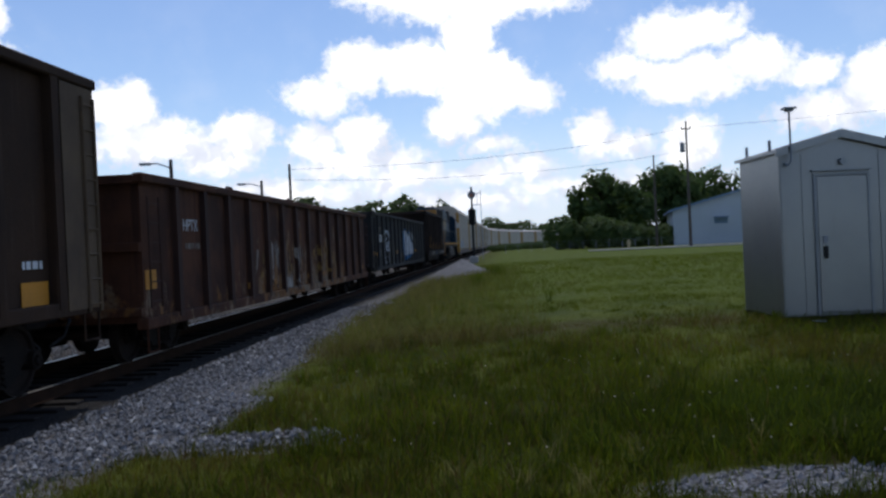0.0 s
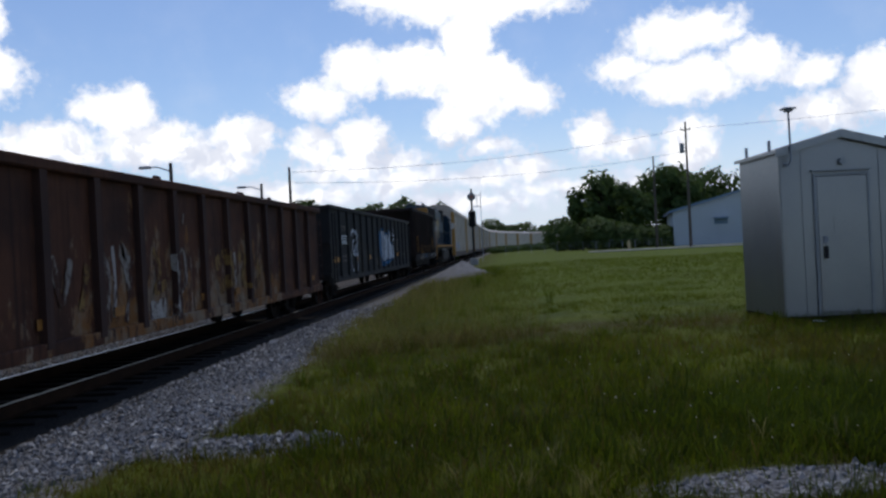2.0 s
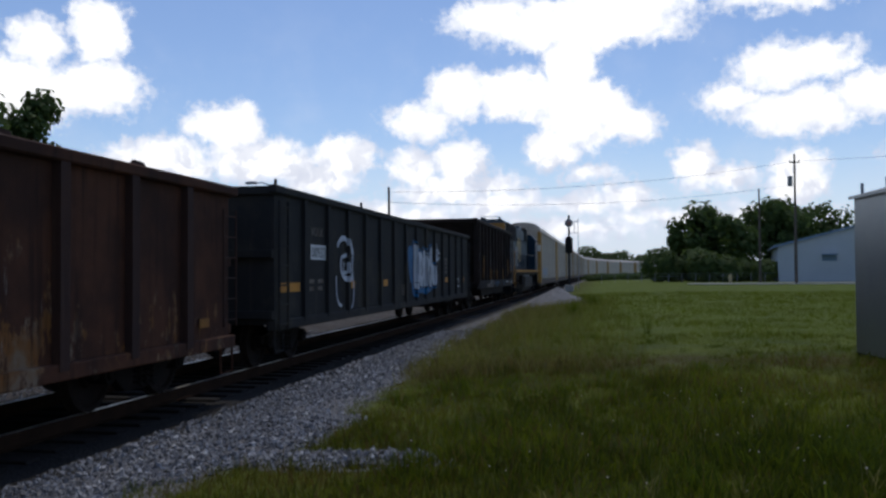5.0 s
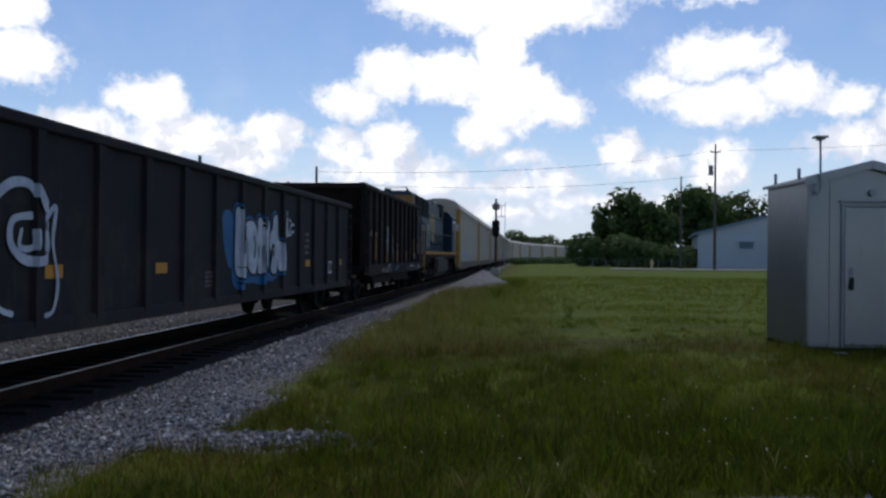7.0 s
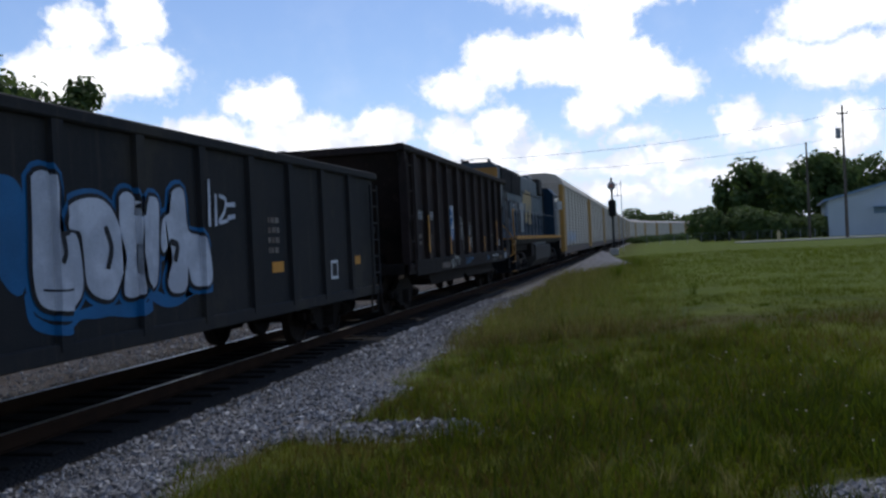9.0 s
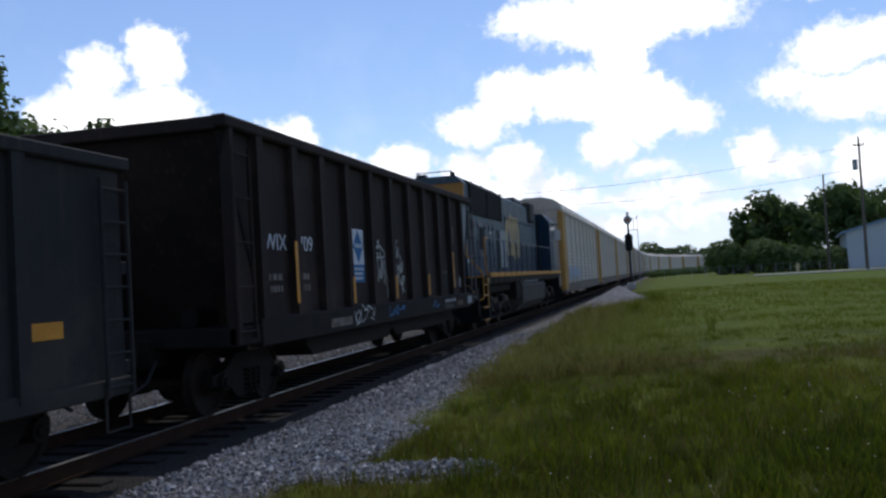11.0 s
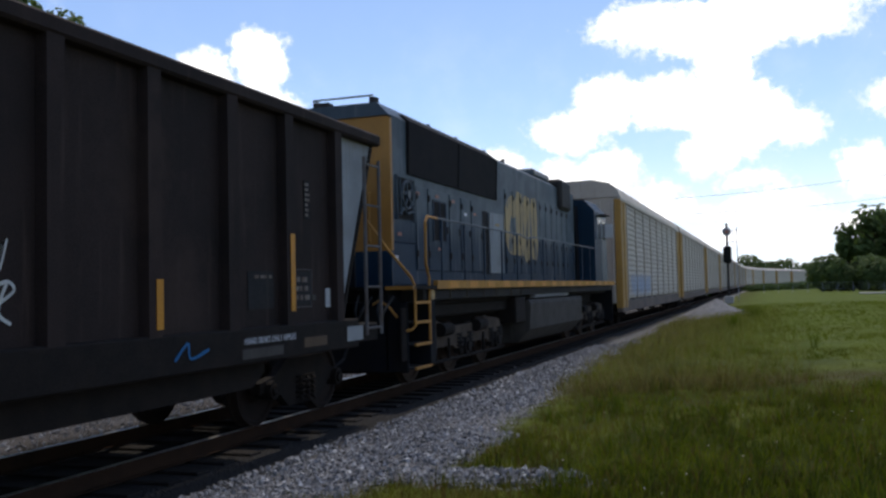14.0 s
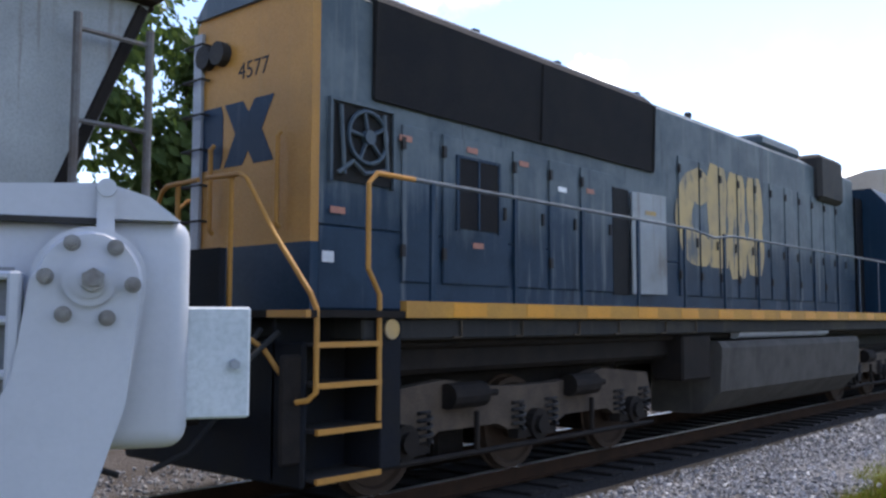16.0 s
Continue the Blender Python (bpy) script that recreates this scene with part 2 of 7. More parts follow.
def emblem_material():
    """Pale yellow paint worn off in runs down to the grey hood."""
    m = bpy.data.materials.new("worn_emblem")
    m.use_nodes = True
    n = Net(m.node_tree)
    at = n.add("ShaderNodeTexCoord").outputs["Object"]
    runs = n.noise(n.vec("MULTIPLY", at, (4.0, 4.0, 0.45)), 1.3, 6.0, 0.66)
    patch = n.noise(at, 2.0, 6.0, 0.66)
    base = n.mix(n.span(patch, 0.35, 0.65), (0.45, 0.32, 0.15), (0.35, 0.26, 0.145))
    worn = n.span(n.math("ADD", runs, n.math("MULTIPLY", patch, 0.5)), 0.78, 0.93)
    base = n.mix(n.math("MULTIPLY", worn, 0.9), base, (0.085, 0.105, 0.118))
    fine = n.noise(at, 40.0, 3.0)
    lift = n.add("ShaderNodeBump", {"Strength": 0.08, "Distance": 0.02, "Height": n.math("ADD", fine, patch)}).outputs[0]
    shader = n.add("ShaderNodeBsdfPrincipled", {"Base Color": base, "Roughness": 0.7, "Normal": lift, "Specular IOR Level": 0.12})
    n.add("ShaderNodeOutputMaterial", {"Surface": shader.outputs[0]})
    return m


EMBLEM = emblem_material()
GREY_BLUE = material("loco_grey", (0.058, 0.084, 0.102), (0.034, 0.054, 0.070), 1.0, 0.42, streak=(0.12, 0.13, 0.13, 0.5))
YELLOW = material("loco_yellow", (0.44, 0.205, 0.040), (0.34, 0.160, 0.036), 1.2, 0.5, streak=(0.25, 0.15, 0.05, 0.3))
SILVER = material("rack_silver", (0.52, 0.46, 0.38), (0.40, 0.345, 0.28), 0.7, 0.55, streak=(0.26, 0.17, 0.11, 0.6))
RACK_YELLOW = material("rack_yellow", (0.42, 0.235, 0.055), (0.30, 0.165, 0.045), 1.0, 0.6)
SHED = material("shed_metal", (0.30, 0.305, 0.30), (0.25, 0.255, 0.26), 0.8, 0.36, metal=0.85, grain=0.10, bump=0.008, streak=(0.28, 0.26, 0.24, 0.5))
GATE = material("gate_metal", (0.43, 0.44, 0.47), (0.37, 0.38, 0.41), 2.5, 0.42, bump=0.02, grain=0.08)
BARK = material("bark", (0.09, 0.065, 0.045), (0.05, 0.04, 0.03), 3.0, 0.95, bump=0.6)
POLE = material("pole_wood", (0.14, 0.115, 0.095), (0.09, 0.075, 0.06), 2.0, 0.9)


def leaf_material():
    """Leaves that let some light through."""
    m = bpy.data.materials.new("leaf")
    m.use_nodes = True
    n = Net(m.node_tree)
    at = n.add("ShaderNodeNewGeometry")
    base = n.mix(at.outputs["Random Per Island"], (0.088, 0.130, 0.036), (0.050, 0.082, 0.026))
    base = n.mix(n.math("MULTIPLY", n.span(n.noise(at.outputs["Position"], 0.35, 4.0), 0.4, 0.7), 0.5), base, (0.105, 0.140, 0.042))
    face = n.add("ShaderNodeBsdfPrincipled", {"Base Color": base, "Roughness": 0.7, "Specular IOR Level": 0.2})
    glow = n.add("ShaderNodeBsdfTranslucent", {"Color": n.mix(0.5, base, (0.10, 0.16, 0.03))})
    both = n.add("ShaderNodeMixShader", {0: 0.42, 1: face.outputs[0], 2: glow.outputs[0]})
    n.add("ShaderNodeOutputMaterial", {"Surface": both.outputs[0]})
    return m


LEAF = leaf_material()
HALL = material("hall_wall", (0.50, 0.54, 0.58), (0.44, 0.48, 0.52), 0.2, 0.6, bump=0.02)
HALL_ROOF = material("hall_roof", (0.20, 0.28, 0.38), (0.16, 0.24, 0.33), 0.2, 0.5, bump=0.02)
CONCRETE = material("concrete", (0.46, 0.44, 0.41), (0.38, 0.36, 0.34), 0.4, 0.9)
WHITE = material("white_paint", (0.75, 0.75, 0.74), (0.62, 0.62, 0.60), 2.0, 0.6)
DULL_AMBER = material("dull_amber", (0.34, 0.145, 0.024), (0.20, 0.085, 0.022), 6.0, 0.7)
AMBER = material("amber_tape", (0.62, 0.26, 0.02), (0.5, 0.21, 0.02), 3.0, 0.5)
SKYBLUE = material("blue_paint", (0.010, 0.135, 0.31), (0.008, 0.095, 0.22), 1.5, 0.6)
# near black: black cases and plates, and painted shade in the hood openings
DARK = material("black_and_shade", (0.012, 0.012, 0.013), (0.018, 0.017, 0.016), 3.0, 0.9)
GLASS_DARK = material("dark_glass", (0.015, 0.017, 0.02), (0.012, 0.014, 0.016), 2.0, 0.12, bump=0.0)

WHEEL = material("wheel_steel", (0.016, 0.012, 0.010), (0.026, 0.018, 0.014), 5.0, 0.75, bump=0.1, spec=0.1)
BROWN_WHEEL = material("brown_wheel", (0.044, 0.030, 0.022), (0.066, 0.043, 0.030), 5.0, 0.8, bump=0.1, spec=0.1)
DARK_STEEL = material("dark_steel", (0.030, 0.030, 0.031), (0.044, 0.039, 0.035), 4.0, 0.7, spec=0.12)
RUBBER = material("rubber", (0.016, 0.016, 0.016), (0.022, 0.022, 0.021), 5.0, 0.8)
TAN = material("tan_paint", (0.15, 0.10, 0.055), (0.085, 0.055, 0.034), 1.5, 0.8, streak=(0.06, 0.04, 0.03, 0.6))
DARK_BROWN = material("dark_brown_car", (0.038, 0.026, 0.022), (0.022, 0.017, 0.015), 0.9, 0.8, stain=(0.055, 0.036, 0.028, 0.6), streak=(0.078, 0.052, 0.040, 0.55), spec=0.12)
SLOPE_GREY = material("slope_grey", (0.32, 0.335, 0.335), (0.23, 0.24, 0.24), 1.5, 0.7, stain=(0.15, 0.10, 0.07, 0.6), streak=(0.11, 0.066, 0.045, 0.7))
GALVANISED = material("galvanised", (0.33, 0.35, 0.37), (0.24, 0.25, 0.27), 3.0, 0.5)
OLD_WHITE = material("old_white", (0.62, 0.63, 0.64), (0.45, 0.45, 0.45), 2.0, 0.7)
SPRAY_WHITE = material("spray_white", (0.60, 0.62, 0.66), (0.42, 0.44, 0.48), 2.2, 0.7, spread=0.3)
SPRAY_THIN = material("spray_thin", (0.60, 0.59, 0.54), (0.42, 0.41, 0.37), 4.0, 0.8, spread=0.3)
SPRAY_PALE = material("spray_pale", (0.30, 0.40, 0.55), (0.38, 0.44, 0.52), 1.0, 0.7)
FADED = material("faded_paint", (0.22, 0.19, 0.16), (0.12, 0.085, 0.065), 4.0, 0.8, spread=0.25)
BLACK_INK = material("black_ink", (0.015, 0.015, 0.017), (0.022, 0.022, 0.024), 3.0, 0.7)
BLUE_BLACK = material("blue_black", (0.009, 0.011, 0.016), (0.015, 0.014, 0.013), 2.0, 0.75, spec=0.08)
GRILLE = material("grille", (0.016, 0.016, 0.018), (0.024, 0.022, 0.021), 2.0, 0.85, bump=0.4, spec=0.08)
STRIPE = material("stripe_yellow", (0.50, 0.24, 0.035), (0.34, 0.17, 0.04), 2.0, 0.7)
WORN_YELLOW = material("worn_yellow", (0.44, 0.28, 0.10), (0.28, 0.21, 0.14), 2.2, 0.6, spread=0.3, streak=(0.14, 0.15, 0.17, 0.7))
BOGIE_GREY = material("bogie_grey", (0.098, 0.071, 0.050), (0.050, 0.037, 0.027), 3.0, 0.9)
TANK_GREY = material("tank_grey", (0.088, 0.080, 0.070), (0.052, 0.047, 0.041), 2.0, 0.8, spec=0.1, streak=(0.11, 0.10, 0.088, 0.5))
LABEL_RED = material("label_red", (0.40, 0.17, 0.11), (0.34, 0.15, 0.11), 5.0, 0.6)
RACK_SILL = material("rack_sill", (0.17, 0.13, 0.10), (0.10, 0.08, 0.07), 1.0, 0.8)

def patchy(name, paint, under, keep):
    """Old sprayed paint flaked away in patches to the rusty sheet under it."""
    m = bpy.data.materials.new(name)
    m.use_nodes = True
    n = Net(m.node_tree)
    at = n.add("ShaderNodeTexCoord").outputs["Object"]
    flake = n.noise(n.vec("MULTIPLY", at, (1.0, 1.6, 0.7)), 4.5, 7.0, 0.72)
    base = n.mix(n.span(flake, keep - 0.05, keep + 0.06), paint, under)
    base = n.mix(n.math("MULTIPLY", n.span(n.noise(at, 22.0, 4.0), 0.45, 0.7), 0.35), base, under)
    shader = n.add("ShaderNodeBsdfPrincipled", {"Base Color": base, "Roughness": 0.85, "Specular IOR Level": 0.12})
    n.add("ShaderNodeOutputMaterial", {"Surface": shader.outputs[0]})
    return m


FLAKED = patchy("flaked_paint", (0.25, 0.22, 0.185), (0.058, 0.028, 0.019), 0.49)
OCHRE = patchy("ochre_paint", (0.24, 0.145, 0.050), (0.060, 0.028, 0.018), 0.50)
SCRAWL = patchy("scrawl_paint", (0.36, 0.33, 0.29), (0.060, 0.030, 0.020), 0.52)
HANDRAIL_GREY = material("handrail_grey", (0.13, 0.15, 0.17), (0.08, 0.09, 0.10), 6.0, 0.6)
LADDER_GREY = material("ladder_grey", (0.14, 0.14, 0.14), (0.09, 0.07, 0.06), 4.0, 0.7)
STONE_DARK = material("heap_stone", (0.23, 0.225, 0.225), (0.13, 0.127, 0.125), 5.0, 0.95, bump=0.8, fine=25.0, grain=0.6)


def blade_material(name, one, two, through):
    """Grass that glows where the sun stands behind it."""
    m = bpy.data.materials.new(name)
    m.use_nodes = True
    n = Net(m.node_tree)
    at = n.add("ShaderNodeNewGeometry")
    base = n.mix(n.span(n.noise(at.outputs["Position"], 0.75, 6.0, 0.65), 0.42, 0.60), one, two)
    brown = n.span(n.noise(n.vec("ADD", at.outputs["Position"], (7.0, 3.0, 0.0)), 0.33, 5.0, 0.6), 0.52, 0.66)
    base = n.mix(n.math("MULTIPLY", brown, 0.70), base, (0.155, 0.098, 0.030))
    rank = n.span(n.noise(n.vec("ADD", at.outputs["Position"], (1.0, 9.0, 0.0)), 0.42, 5.0, 0.6), 0.50, 0.62)
    base = n.mix(n.math("MULTIPLY", rank, 0.7), base, tuple(c * 0.6 for c in two))
    base = n.mix(n.math("MULTIPLY", at.outputs["Random Per Island"], 0.32), base, tuple(c * 0.55 for c in two))
    reach = n.add("ShaderNodeSeparateXYZ", {0: at.outputs["Position"]})
    lawn = n.math("MULTIPLY", n.span(reach.outputs[1], 9.0, 24.0), n.span(reach.outputs[0], -3.5, 0.0))
    base = n.mix(n.math("MULTIPLY", lawn, 0.7), base, (0.100, 0.145, 0.010))
    face = n.add("ShaderNodeBsdfPrincipled", {"Base Color": base, "Roughness": 0.8, "Specular IOR Level": 0.1})
    glow = n.add("ShaderNodeBsdfTranslucent", {"Color": n.mix(0.5, base, through)})
    both = n.add("ShaderNodeMixShader", {0: 0.55, 1: face.outputs[0], 2: glow.outputs[0]})
    n.add("ShaderNodeOutputMaterial", {"Surface": both.outputs[0]})
    return m

# ---- building helpers ----
def box(bm, x0, x1, y0, y1, z0, z1, bevel=0.0, segments=1):
    got = bmesh.ops.create_cube(bm, size=1.0, matrix=Matrix.LocRotScale(
        ((x0 + x1) / 2, (y0 + y1) / 2, (z0 + z1) / 2), None, (abs(x1 - x0), abs(y1 - y0), abs(z1 - z0))))
    if bevel:
        edges = list({e for v in got["verts"] for e in v.link_edges})
        bmesh.ops.bevel(bm, geom=edges, offset=bevel, segments=segments, affect="EDGES", profile=0.5)


def rod(bm, a, b, r, sides=8, r2=None):
    """A round bar from a to b."""
    a, b = Vector(a), Vector(b)
    turn = (b - a).to_track_quat("Z", "Y").to_matrix().to_4x4()
    bmesh.ops.create_cone(bm, cap_ends=True, segments=sides, radius1=r, radius2=r if r2 is None else r2, depth=(b - a).length,
                          matrix=Matrix.Translation((a + b) / 2) @ turn)


def prism(bm, outline, axis, a, b):
    """An outline of (u, v) pushed along an axis from a to b: 'x' -> (y, z), 'y' -> (x, z), 'z' -> (x, y)."""
    def at(u, v, w):
        return {"x": (w, u, v), "y": (u, w, v), "z": (u, v, w)}[axis]
    one = [bm.verts.new(at(u, v, a)) for u, v in outline]
    two = [bm.verts.new(at(u, v, b)) for u, v in outline]
    bm.faces.new(one)
    bm.faces.new(two[::-1])
    for i in range(len(outline)):
        j = (i + 1) % len(outline)
        bm.faces.new((one[j], one[i], two[i], two[j]))


def mesh_of(name, bm, mat, smooth=False):
    bmesh.ops.recalc_face_normals(bm, faces=bm.faces)
    me = bpy.data.meshes.new(name)
    bm.to_mesh(me)
    bm.free()
    me.materials.append(mat)
    if smooth:
        me.shade_smooth()
    return me


def part(name, bm, mat, parent=None, label="", smooth=False, at=None):
    ob = new(name, mesh_of(name, bm, mat, smooth) if isinstance(bm, bmesh.types.BMesh) else bm)
    ob.parent = parent
    if at is not None:
        ob.matrix_basis = at
    return tagged(ob, label)


def boxes(*lots, bevel=0.0, segments=1):
    bm = bmesh.new()
    for lot in lots:
        box(bm, *lot, bevel=bevel, segments=segments)
    return bm


def tube(bm, path, r, sides=8):
    """One bent round bar through all points of a path."""
    pts = [Vector(p) for p in path]
    last, up = None, None
    for i, p in enumerate(pts):
        d = (pts[min(i + 1, len(pts) - 1)] - pts[max(i - 1, 0)]).normalized()
        u = d.orthogonal().normalized() if up is None else (up - d * up.dot(d)).normalized()
        up = u
        v = d.cross(u)
        ring = [bm.verts.new(p + (u * math.cos(6.28318 * k / sides) + v * math.sin(6.28318 * k / sides)) * r) for k in range(sides)]
        if last:
            for k in range(sides):
                bm.faces.new((last[k], last[(k + 1) % sides], ring[(k + 1) % sides], ring[k]))
        else:
            bm.faces.new(ring[::-1])
        last = ring
    bm.faces.new(last)


def rods(*lots, r=0.02, sides=8):
    bm = bmesh.new()
    for path in lots:
        tube(bm, path, r, sides)
    return bm


# The line: straight to CURVE_AT, then bending to +x with radius CURVE_R.
CURVE_AT, CURVE_R = 230.0, 520.0


def line_pose(s, off=0.0, z=0.0):
    """Pose on the track s metres along it, off metres to its right."""
    if s <= CURVE_AT:
        return pose(TRACK_X + off, s, z)
    a = (s - CURVE_AT) / CURVE_R
    return pose(TRACK_X + CURVE_R * (1 - math.cos(a)) + off * math.cos(a), CURVE_AT + CURVE_R * math.sin(a) - off * math.sin(a), z,
                0, 0, -math.degrees(a))

# ---- ground and track ----
def ground_height(s):
    """Height of the ground s metres right of the track's centre line."""
    knots = ((-400, 0.1), (-8, 0.0), (-3.6, -0.32), (-2.0, -0.22), (2.1, -0.22), (3.6, 0.02), (6.0, 0.24), (9.0, 0.32), (400, 0.33))
    for (a, za), (b, zb) in zip(knots, knots[1:]):
        if s <= b:
            k = min(max((s - a) / (b - a), 0), 1)
            return za + (zb - za) * k * k * (3 - 2 * k)
    return knots[-1][1]


def line_off(x, y):
    """Signed distance of a place from the track's centre line."""
    if y <= CURVE_AT:
        return x - TRACK_X
    return CURVE_R - math.hypot(x - TRACK_X - CURVE_R, y - CURVE_AT)


def height_at(x, y):
    return ground_height(line_off(x, y))


def steps(*runs):
    out = []
    for a, b, step in runs:
        n = max(1, round((b - a) / step))
        out += [a + (b - a) * i / n for i in range(n)]
    return out + [runs[-1][1]]


def ground_sheet(mat):
    xs = steps((-3000, -300, 450), (-300, -30, 30), (-30, -14, 2), (-14, 6, 0.33), (6, 20, 1), (20, 100, 8), (100, 400, 30), (400, 3000, 400))
    ys = steps((-600, -30, 95), (-30, -4, 4), (-4, 24, 0.4), (24, 60, 1.5), (60, 460, 8), (460, 4200, 340))
    verts, faces = [], []
    for y in ys:
        for x in xs:
            z = height_at(x, y)
            if abs(x) < 30 and -10 < y < 70:
                z += (noise.noise((x * 0.5, y * 0.5, 3.0)) * 0.05 + noise.noise((x * 1.7, y * 1.7, 9.0)) * 0.02) * min(1, max(0, (abs(line_off(x, y)) - 2.0) / 2))
            verts.append((x, y, z))
    w = len(xs)
    for j in range(len(ys) - 1):
        for i in range(w - 1):
            a = j * w + i
            faces.append((a, a + 1, a + w + 1, a + w))
    me = bpy.data.meshes.new("ground")
    me.from_pydata(verts, [], faces)
    me.materials.append(mat)
    me.shade_smooth()
    return tagged(new("ground", me), "rough mown grass with bare patches beside grey railway ballast", "ground", kind="structure")


def ground_material():
    m = bpy.data.materials.new("ground")
    m.use_nodes = True
    n = Net(m.node_tree)
    at = n.add("ShaderNodeNewGeometry").outputs["Position"]
    p = n.add("ShaderNodeSeparateXYZ", {0: at})
    x, y = p.outputs[0], p.outputs[1]
    rag = n.math("SUBTRACT", n.noise(at, 0.9, 6.0, 0.65), 0.5)
    # the edge of the grass runs from near the camera's foot out along the track
    edge = n.math("ADD", n.span(y, 6.2, 8.4, -3.3, -2.8), n.math("ADD", n.span(y, 8.4, 18.6, 0.0, -0.7, smooth=False), n.span(y, 18.6, 36.0, 0.0, -0.4, smooth=False)))
    inside = n.math("ADD", n.math("SUBTRACT", x, edge), n.math("MULTIPLY", rag, 1.1))
    grassy = n.span(inside, -0.12, 0.22)
    # a tongue of gravel and a bare patch close to the camera
    skew = n.math("ADD", y, n.math("MULTIPLY", n.math("ADD", x, 2.2), 0.4))
    slant = n.add("ShaderNodeCombineXYZ", {0: x, 1: skew}).outputs[0]
    tongue = n.vec("LENGTH", n.vec("MULTIPLY", n.vec("SUBTRACT", slant, (-2.3, 7.12, 0)), (1 / 1.15, 1 / 0.46, 0)), out=1)
    bare = n.vec("LENGTH", n.vec("MULTIPLY", n.vec("SUBTRACT", at, (1.5, 4.85, 0)), (1 / 0.85, 1 / 0.30, 0)), out=1)
    for spot in (tongue, bare):
        grassy = n.math("MINIMUM", grassy, n.span(n.math("ADD", spot, n.math("MULTIPLY", rag, 1.3)), 0.85, 1.15))
    grit = n.add("ShaderNodeTexVoronoi", {"Vector": at, "Scale": 30.0})
    tint = n.add("ShaderNodeSeparateColor", {0: grit.outputs["Color"]}).outputs[0]
    stone = n.mix(n.span(tint, 0.05, 0.95, smooth=False), (0.135, 0.134, 0.140), (0.345, 0.343, 0.350))
    stone = n.mix(n.span(grit.outputs["Distance"], 0.35, 0.75), stone, (0.05, 0.05, 0.05))
    stone = n.mix(n.math("MULTIPLY", n.span(n.noise(at, 0.35, 4.0), 0.45, 0.7), 0.45), stone, (0.16, 0.13, 0.11))
    beyond = n.math("MULTIPLY", n.span(x, TRACK_X - 0.6, TRACK_X - 1.2), n.span(n.noise(at, 0.8, 5.0), 0.25, 0.6, 0.55, 0.95))
    stone = n.mix(beyond, stone, (0.075, 0.062, 0.052))
    # greasy ballast by the rails, with the train's shade put into the colour
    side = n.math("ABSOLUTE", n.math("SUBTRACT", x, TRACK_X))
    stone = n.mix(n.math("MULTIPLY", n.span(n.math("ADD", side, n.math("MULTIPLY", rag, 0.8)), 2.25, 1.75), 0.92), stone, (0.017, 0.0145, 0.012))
    green = n.mix(n.span(n.noise(at, 0.8, 6.0, 0.6), 0.38, 0.62), (0.100, 0.115, 0.010), (0.046, 0.056, 0.006))
    green = n.mix(n.math("MULTIPLY", n.span(n.noise(at, 14.0, 4.0), 0.4, 0.7), 0.4), green, (0.022, 0.027, 0.005))
    dry = n.mix(n.noise(at, 5.0, 4.0), (0.078, 0.047, 0.018), (0.042, 0.028, 0.011))
    green = n.mix(n.math("MULTIPLY", n.span(n.noise(n.vec("MULTIPLY", at, (0.10, 0.22, 1)), 1.0, 6.0, 0.6), 0.50, 0.66), 0.6), green, dry)
    band = n.math("ABSOLUTE", n.math("ADD", n.math("SUBTRACT", y, 14.0), n.math("MULTIPLY", rag, 3.0)))
    green = n.mix(n.math("MULTIPLY", n.span(band, 1.3, 0.2), 0.7), green, dry)
    # the open lawn farther off is paler and yellower
    lawn = n.math("MULTIPLY", n.span(y, 10.0, 24.0), n.span(x, -3.5, 0.0))
    green = n.mix(n.math("MULTIPLY", lawn, 0.6), green, n.mix(n.noise(at, 0.6, 5.0, 0.6), (0.115, 0.160, 0.012), (0.075, 0.105, 0.009)))
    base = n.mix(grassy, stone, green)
    rise = n.mix(grassy, grit.outputs["Distance"], n.noise(at, 30.0, 4.0, 0.7))
    lift = n.add("ShaderNodeBump", {"Strength": 0.9, "Distance": 0.04, "Height": rise}).outputs[0]
    shader = n.add("ShaderNodeBsdfPrincipled", {"Base Color": base, "Roughness": 0.95, "Normal": lift, "Specular IOR Level": 0.15})
    n.add("ShaderNodeOutputMaterial", {"Surface": shader.outputs[0]})
    return m


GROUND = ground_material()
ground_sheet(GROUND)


def rail_mesh(name, off, z0, z1, half, mat):
    """One rail, or its polished head, swept along the line."""
    bm = bmesh.new()
    last = None
    for s in steps((-40, CURVE_AT, 30), (CURVE_AT, 480, 8)):
        m = line_pose(s, off)
        ring = [bm.verts.new(m @ Vector((a, 0, b))) for a, b in ((-half, z0), (half, z0), (half, z1), (-half, z1))]
        if last:
            for i in range(4):
                bm.faces.new((last[i], last[(i + 1) % 4], ring[(i + 1) % 4], ring[i]))
        last = ring
    return mesh_of(name, bm, mat)


track = tagged(new("railway_track"), "steel rails on dark timber sleepers bedded in grey ballast", "railway track", kind="structure")
for off in (-0.755, 0.755):
    one = bpy.data.objects.new("rail", rail_mesh("rail", off, -0.175, -0.16, 0.07, RAIL))
    scene.collection.objects.link(one)
    one.parent = track
    part("web", rail_mesh("web", off, -0.16, -0.035, 0.012, RAIL), None, one)
    part("head", rail_mesh("head", off, -0.035, -0.004, 0.036, RAIL), None, one)
    part("running_surface", rail_mesh("running_surface", off, -0.004, 0.0, 0.030, RAIL_TOP), None, one, "polished top of the rail")

# ---- train ----
TRAIN = []        # thing, distance of its centre along the line at the start
WHEELS = []       # wheelsets with their seat in the bogie


